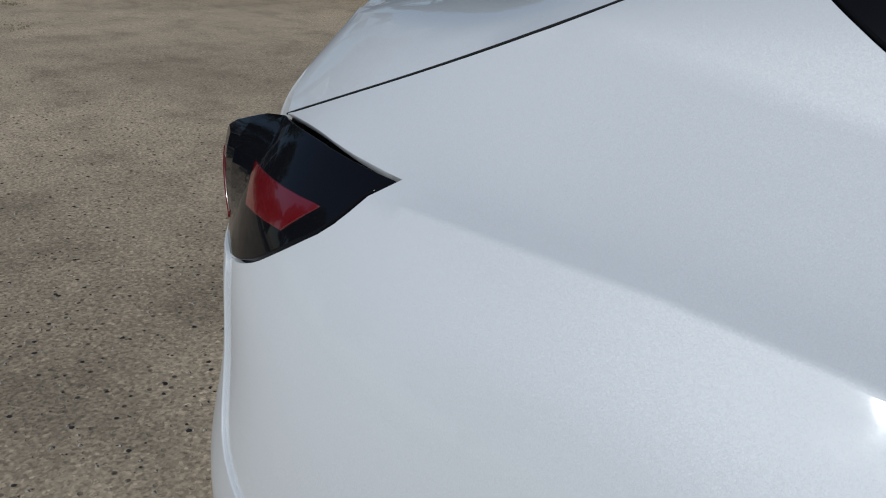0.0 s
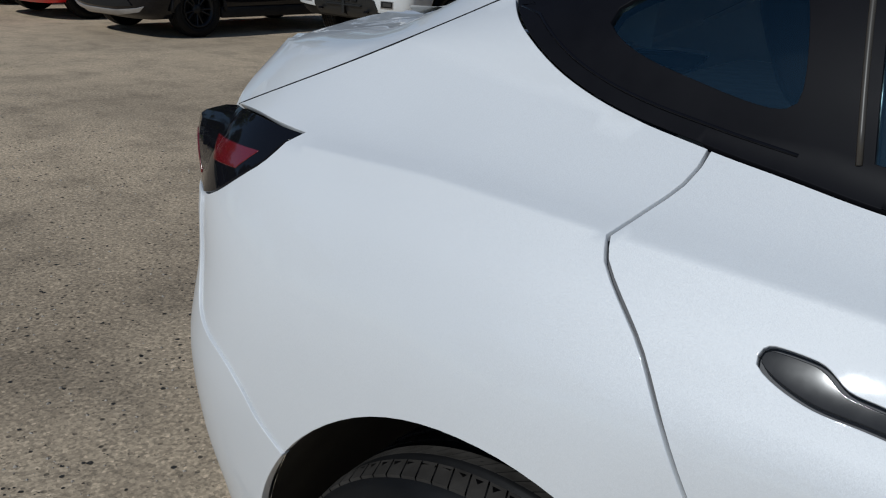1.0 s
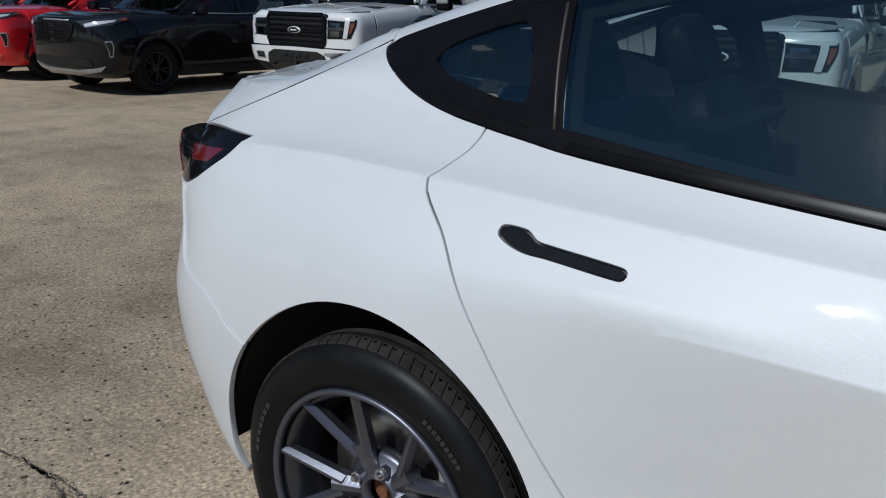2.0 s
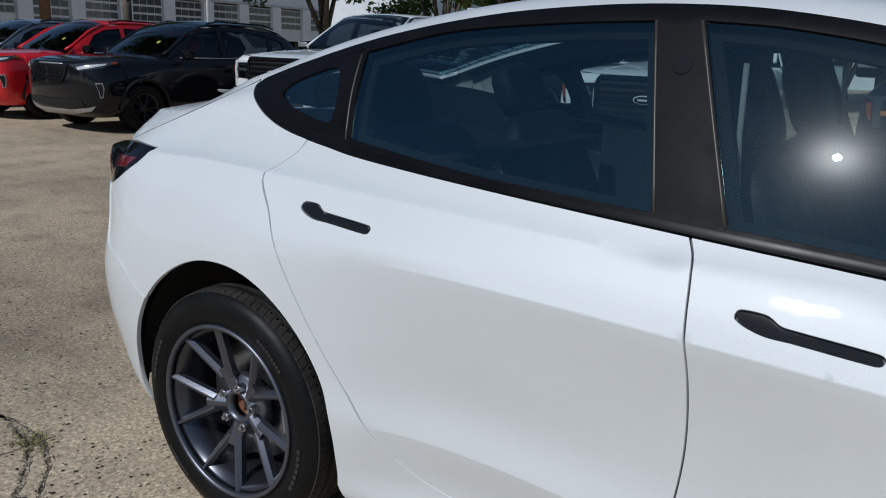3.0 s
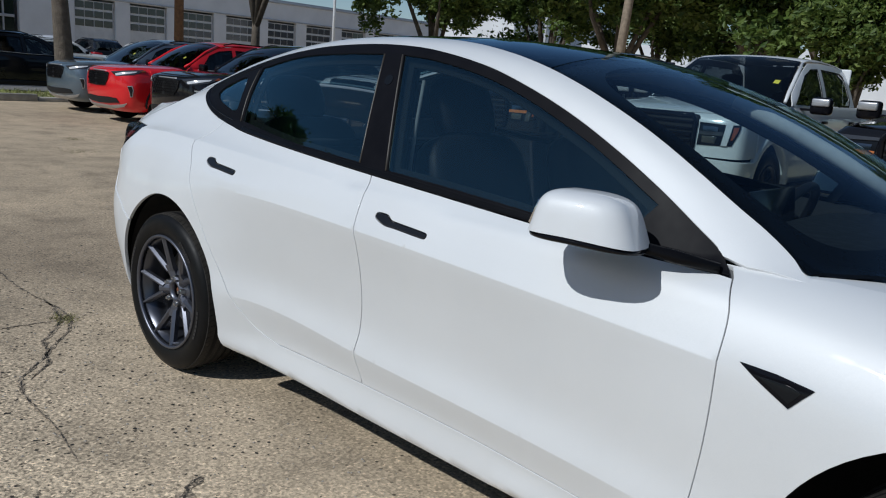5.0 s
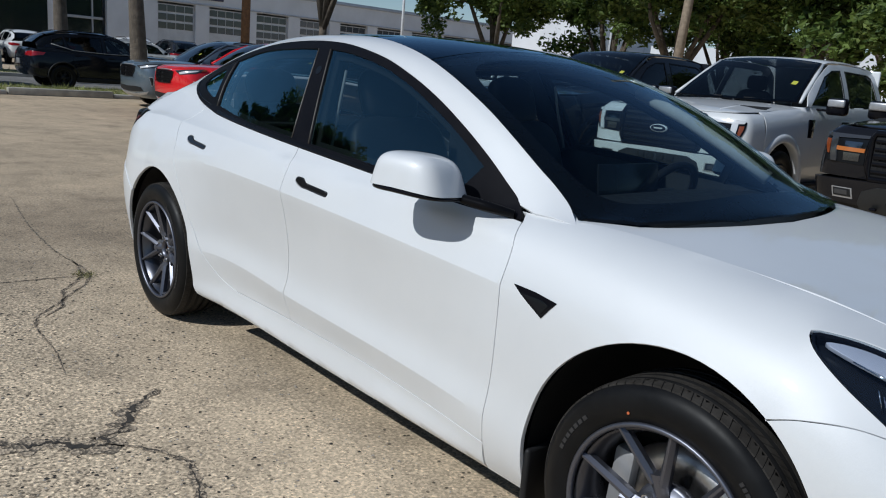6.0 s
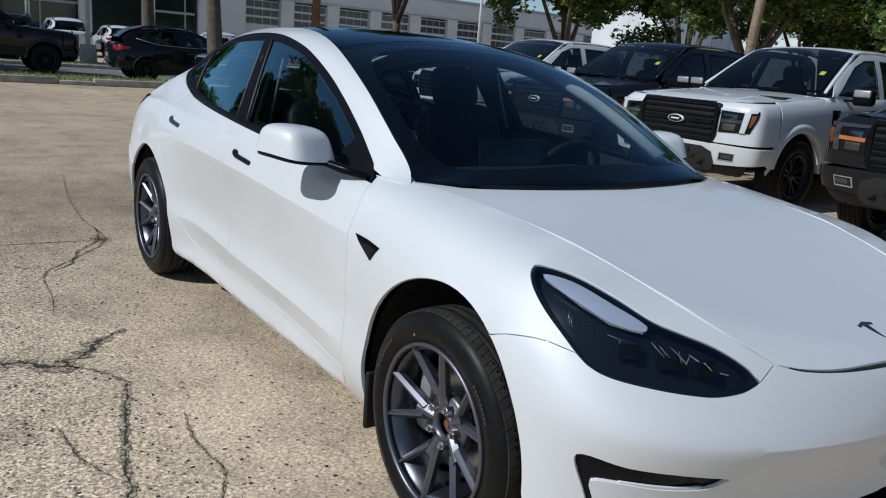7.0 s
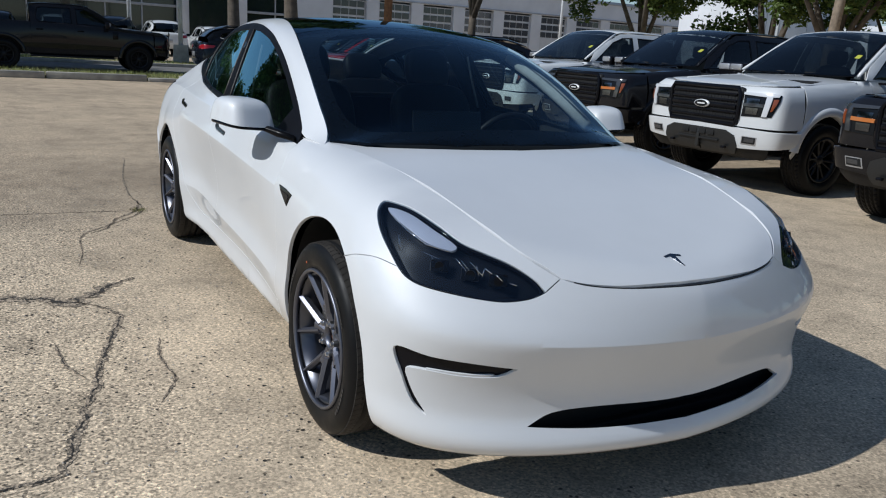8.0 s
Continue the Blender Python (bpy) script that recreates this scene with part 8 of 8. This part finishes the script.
for k in range(NB):
    y = Y0 + PITCH * k
    raised = k in (1, 5, 8)
    door = part("roller_door", box_bm(0.08, 2.86, 4.66 if not raised else 2.9, (WX - 0.08, y + 1.45, 2.33 if not raised else 3.22), 0.005, 1), M_DOORWHITE, service, "white roller door with dark panes")
    rows = 4 if not raised else 3
    for i in range(rows):
        z = 4.36 - 0.62 * i
        if i == 3 and k % 3 == 0:
            continue
        for j in range(4):
            part("pane", box_bm(0.03, 0.62, 0.46, (WX - 0.03, y + 0.44 + 0.675 * j, z), 0.004, 1), M_PANE, door)
    if raised:
        # black board put in for the shade inside the open bay
        part("dark_bay", box_bm(0.05, 2.8, 1.8, (WX - 0.9, y + 1.45, 0.9)), M_VOID, service, smooth=False)
part("sign_board", box_bm(0.1, 2.6, 0.35, (WX + 0.28, 24.6, 5.45), 0.02), material("navy_sign_board", (0.03, 0.03, 0.07), 0.5), service, "plain dark blue sign board")

show = thing("showroom", "dark glazed showroom with pale frame bands", "building")
part("wall", box_bm(10, 30, 8.5, (-63.2, 2.0, 4.25)), M_SHOWGLASS, show, smooth=False)
for z in (0.5, 3.1, 5.9, 8.4):
    part("frame_band", box_bm(0.2, 30, 0.18 if z < 8 else 0.6, (-58.1, 2.0, z), 0.02, 1), M_WALLTRIM, show)
for k in range(13):
    part("mullion", box_bm(0.14, 0.09, 8.2, (-58.13, -12.5 + 2.4 * k, 4.1)), M_WALLTRIM, show, smooth=False)
part("portal", box_bm(0.5, 5.0, 8.9, (-57.7, 11.5, 4.45), 0.05), M_CLADDING, show)
part("portal_glass", box_bm(0.1, 3.4, 6.6, (-57.42, 11.5, 3.3)), M_SHOWGLASS, show, smooth=False)

hall = thing("white_hall", "tall white hall with sunlit end wall", "building")
part("wall", box_bm(7.0, 14, 7.2, (-40.5, 51.0, 3.6)), M_CLADDING, hall, smooth=False)
part("roof", box_bm(7.3, 14.3, 0.25, (-40.5, 51.0, 7.3), 0.03), M_WALLTRIM, hall)
for k in range(6):
    part("panel_joint", box_bm(0.03, 0.02, 7.1, (-36.99, 45.4 + 2.2 * k, 3.58)), M_WALLTRIM, hall, smooth=False)
part("lower_wing", box_bm(30, 12, 4.6, (-20.0, 56.0, 2.3)), M_CLADDING, hall, smooth=False)


def lamp_pole(x, y, h, r=0.09, arm=0.0, lean=0.0, base=False):
    ob = thing("lamp_pole", "pale steel street lamp pole" + (" on concrete base" if base else " beyond the lot"), "lamp post")
    pts = [(0, 0, 0), (lean * h * 0.5, 0, h * 0.5), (lean * h, 0, h)]
    part("pole", tube_bm(pts, [r, r * 0.85, r * 0.65], 10), M_POLE, ob)
    if base:
        part("base", cyl_bm(0.34, 0.30, 0.8, (0, 0, 0.4), n=20, bevel=0.03), M_CONCRETE, ob)
    if arm:
        a = [(0, 0, h - 0.02), (0, arm * 0.35, h + 0.35), (0, arm * 0.75, h + 0.5), (0, arm, h + 0.45)]
        part("arm", tube_bm(smooth_line(a, 0.15), 0.04, 8), M_POLE, ob)
        part("lamp_head", box_bm(0.22, 0.6, 0.12, (0, arm + 0.25, h + 0.42), 0.05), M_WALLTRIM, ob)
    else:
        part("lamp_head", box_bm(0.7, 0.3, 0.12, (0, 0, h), 0.04), M_WALLTRIM, ob)
    ob.matrix_basis = Matrix.Translation((x, y, 0))
    return ob


lamp_pole(-43.0, 32.0, 11, 0.11)
lamp_pole(-33.0, 4.7, 9, 0.10, base=True)
lamp_pole(-45.0, 4.2, 10, 0.12)
lamp_pole(-27.5, 35.0, 10, 0.10)
lamp_pole(-58.0, 30.0 + 30, 9, 0.1)
post = thing("timber_post", "rust-brown upright timber post beside parked crossovers", "post")
part("shaft", tube_bm([(0, 0, 0), (0.02, 0.02, 3), (0.03, 0.03, 6.5)], [0.13, 0.125, 0.11], 12), M_POSTBROWN, post)
part("collar", cyl_bm(0.15, 0.15, 0.12, (0, 0, 0.25), n=14), M_PLASTIC, post)
post.matrix_basis = Matrix.Translation((-20.4, 8.55, 0))
upole = thing("utility_pole", "weathered leaning timber utility pole with wire", "utility pole")
part("shaft", tube_bm([(0, 0, 0), (0.3, 0, 5), (0.62, 0, 10)], [0.17, 0.15, 0.12], 12), M_TIMBER, upole)
part("cross_arm", box_bm(0.12, 2.0, 0.12, (0.58, 0, 9.4), 0.01), M_TIMBER, upole)
part("wire", tube_bm([(0.5 + 3 * k, 0.2 * k, 7.4 - 0.25 * math.sin(math.pi * k / 10)) for k in range(11)], 0.015, 5), M_PLASTIC, upole)
upole.matrix_basis = Matrix.Translation((-14.2, 21.0, 0))


def tree_meshes(seed, height, bare, spread, leaves, leaf=0.12):
    """Trunk with limbs, and a crown of many single leaves in uneven clumps at the limbs' ends."""
    r = random.Random(seed)
    bm = bmesh.new()
    fork = height * bare
    lean = (r.gauss(0, 0.02), r.gauss(0, 0.02))
    trunk = [(lean[0] * z * 2, lean[1] * z * 2, z) for z in np.linspace(0, fork, 6)]
    tube_bm(trunk, [0.19 * height / 9 * (1.25 if i == 0 else 1 - 0.06 * i) for i in range(6)], 10, bm)
    tips = []
    base = Vector(trunk[-1])
    for k in range(7):
        a = k * 2.4 + r.uniform(-0.4, 0.4)
        up = r.uniform(0.55, 1.0) * (height - fork)
        out = spread * r.uniform(0.35, 0.9) * (1.15 - up / (height - fork) * 0.6)
        end = base + Vector((math.cos(a) * out, math.sin(a) * out, up * 0.85))
        mid = base.lerp(end, 0.5) + Vector((r.gauss(0, 0.25), r.gauss(0, 0.25), r.uniform(-0.1, 0.4)))
        tube_bm([base - Vector((0, 0, 0.3)), mid, end], [0.13 * height / 9, 0.075 * height / 9, 0.025], 7, bm)
        tips += [end, mid.lerp(end, 0.5)]
        for q in range(4):
            s = mid.lerp(end, r.uniform(0.0, 0.9))
            e = s + Vector((r.gauss(0, 1), r.gauss(0, 1), r.uniform(-0.25, 0.8))).normalized() * spread * r.uniform(0.25, 0.55)
            tube_bm([s, s.lerp(e, 0.5) + Vector((0, 0, 0.1)), e], [0.04, 0.028, 0.012], 5, bm)
            tips += [e, s.lerp(e, 0.6)]
    clumps = []
    for t in tips:
        clumps.append((t, r.uniform(0.45, 0.95) * spread * 0.30))
        if r.random() < 0.6:
            clumps.append((t + Vector((r.gauss(0, 0.5), r.gauss(0, 0.5), r.gauss(0, 0.35))), r.uniform(0.3, 0.7) * spread * 0.26))
    v, f = [], []
    for k in range(leaves):
        c, rad = clumps[r.randrange(len(clumps))]
        d = Vector((r.gauss(0, 1), r.gauss(0, 1), r.gauss(0, 0.75))).normalized() * rad * r.random() ** 0.45
        p = c + d
        s = leaf * r.uniform(0.6, 1.3)
        ax = Vector((r.gauss(0, 1), r.gauss(0, 1), r.gauss(0, 0.6))).normalized()
        sd = ax.orthogonal().normalized()
        sd.rotate(Matrix.Rotation(r.uniform(0, 6.28), 3, ax))
        nn = ax.cross(sd) * 0.15
        b0 = len(v)
        v += [p - ax * s, p + sd * s * 0.5 + nn * s, p + ax * s, p - sd * s * 0.5 + nn * s]
        f += [(b0, b0 + 1, b0 + 2), (b0, b0 + 2, b0 + 3)]
    me = bpy.data.meshes.new("trunk")
    for q in bm.faces:
        q.smooth = True
    bm.to_mesh(me)
    bm.free()
    me.materials.append(M_BARK)
    return me, v, f


KINDS = []
for seed, h, bare, spread, count, leaf, mat in ((11, 10.5, 0.29, 3.6, 20000, 0.135, M_LEAF), (23, 8.5, 0.22, 3.4, 23000, 0.125, M_LEAF2), (37, 9.5, 0.14, 3.8, 24000, 0.14, M_LEAF), (53, 6.2, 0.03, 3.0, 22000, 0.12, M_LEAF2)):
    trunk_me, v, f = tree_meshes(seed, h, bare, spread, count, leaf)
    KINDS.append((trunk_me, mesh_of("crown", v, f, mat, False)))


def tree(kind, x, y, size=1.0, turn=0.0, label=""):
    ob = thing("tree", label or "leafy green deciduous tree beyond the lot", "tree", Matrix.Translation((x, y, 0)) @ Matrix.Rotation(turn, 4, "Z") @ Matrix.Scale(size, 4), group="trees")
    piece("trunk", KINDS[kind][0], ob)
    piece("crown", KINDS[kind][1], ob)
    return ob


tree(0, -27.0, 5.5, 1.15, 0.4, "tall tree with bare grey trunk on the verge")
tree(0, -20.9, 5.75, 1.12, 2.1, "tall tree with bare grey trunk at the kerb")
tree(0, -29.0, 16.6, 1.0, 3.3, "forked dark-trunked tree near the service building")
tree(1, -23.5, 21.5, 1.0, 1.0)
tree(2, -21.0, 26.5, 0.95, 2.0)
for k, (x, y, kd, s) in enumerate(((-15.5, 23.0, 1, 1.05), (-11.5, 25.5, 2, 1.0), (-8.0, 24.0, 2, 1.05), (-4.0, 26.5, 1, 1.1), (0.5, 25.0, 2, 1.05), (5.0, 27.0, 1, 1.1), (-13.0, 31.0, 2, 1.1), (-6.0, 33.0, 1, 1.2), (1.5, 33.0, 2, 1.15), (10.0, 27.0, 2, 1.1), (-18.5, 31.5, 1, 0.9), (-34.0, 0.5, 0, 1.0), (-36.0, -7.0, 1, 0.9))):
    tree(kd, x, y, s, k * 1.3)
for k, (x, y, s) in enumerate(((-6.9, 21.6, 0.85), (-4.9, 22.9, 1.1), (-2.0, 21.8, 1.0), (0.9, 22.8, 1.12), (3.8, 21.9, 0.95), (6.8, 23.0, 1.1))):
    tree(3, x, y, s, k * 2.1, "low leafy tree in the green belt behind the pickups")
for k, (x, y, kd, s) in enumerate(((-15.0, -21.0, 2, 1.0), (-9.0, -26.0, 1, 1.1), (-22.0, -17.0, 1, 0.9), (0.0, -30.0, 2, 1.1), (9.0, -27.0, 1, 1.1), (-30.0, -22.0, 2, 1.2), (-31.0, -12.5, 0, 1.3), (-27.0, -16.0, 0, 1.25), (-37.0, -13.5, 2, 1.2))):
    tree(kd, x, y, s, k * 1.7 + 0.5, "leafy tree across the lot, seen in the car's windows")

# far row of parked vehicles in front of the showroom
far = ((-2.2, P_NAVY, 1.12, "dark vehicle in the far row"), (0.6, P_OFFWHITE, 1.12, "white sport utility vehicle in the far row"), (3.4, P_NAVY, 1.18, "dark blue van-like vehicle in the far row"), (5.9, P_OFFWHITE, 1.15, "white sport utility vehicle in the far row"), (8.6, P_OFFWHITE, 1.05, "white vehicle with dark rear window far off"), (11.2, P_BLUEGREY, 1.12, "blue-grey vehicle in the far row"), (14.2, P_SILVER, 1.12, "pale vehicle in the far row"), (16.8, P_BLACK, 1.15, "black vehicle in the far row"), (19.6, P_OFFWHITE, 1.12, "white vehicle before the service building"))
for k, (y, mat, s, label) in enumerate(far):
    another(suv, parked(-47.0, y, 180, s), P_BLACK, mat, label + ", parked tail-on")
another(suv, parked(-37.5, 13.5, 90, 1.0), P_BLACK, P_SILVER, "silver car on the far side of the street")
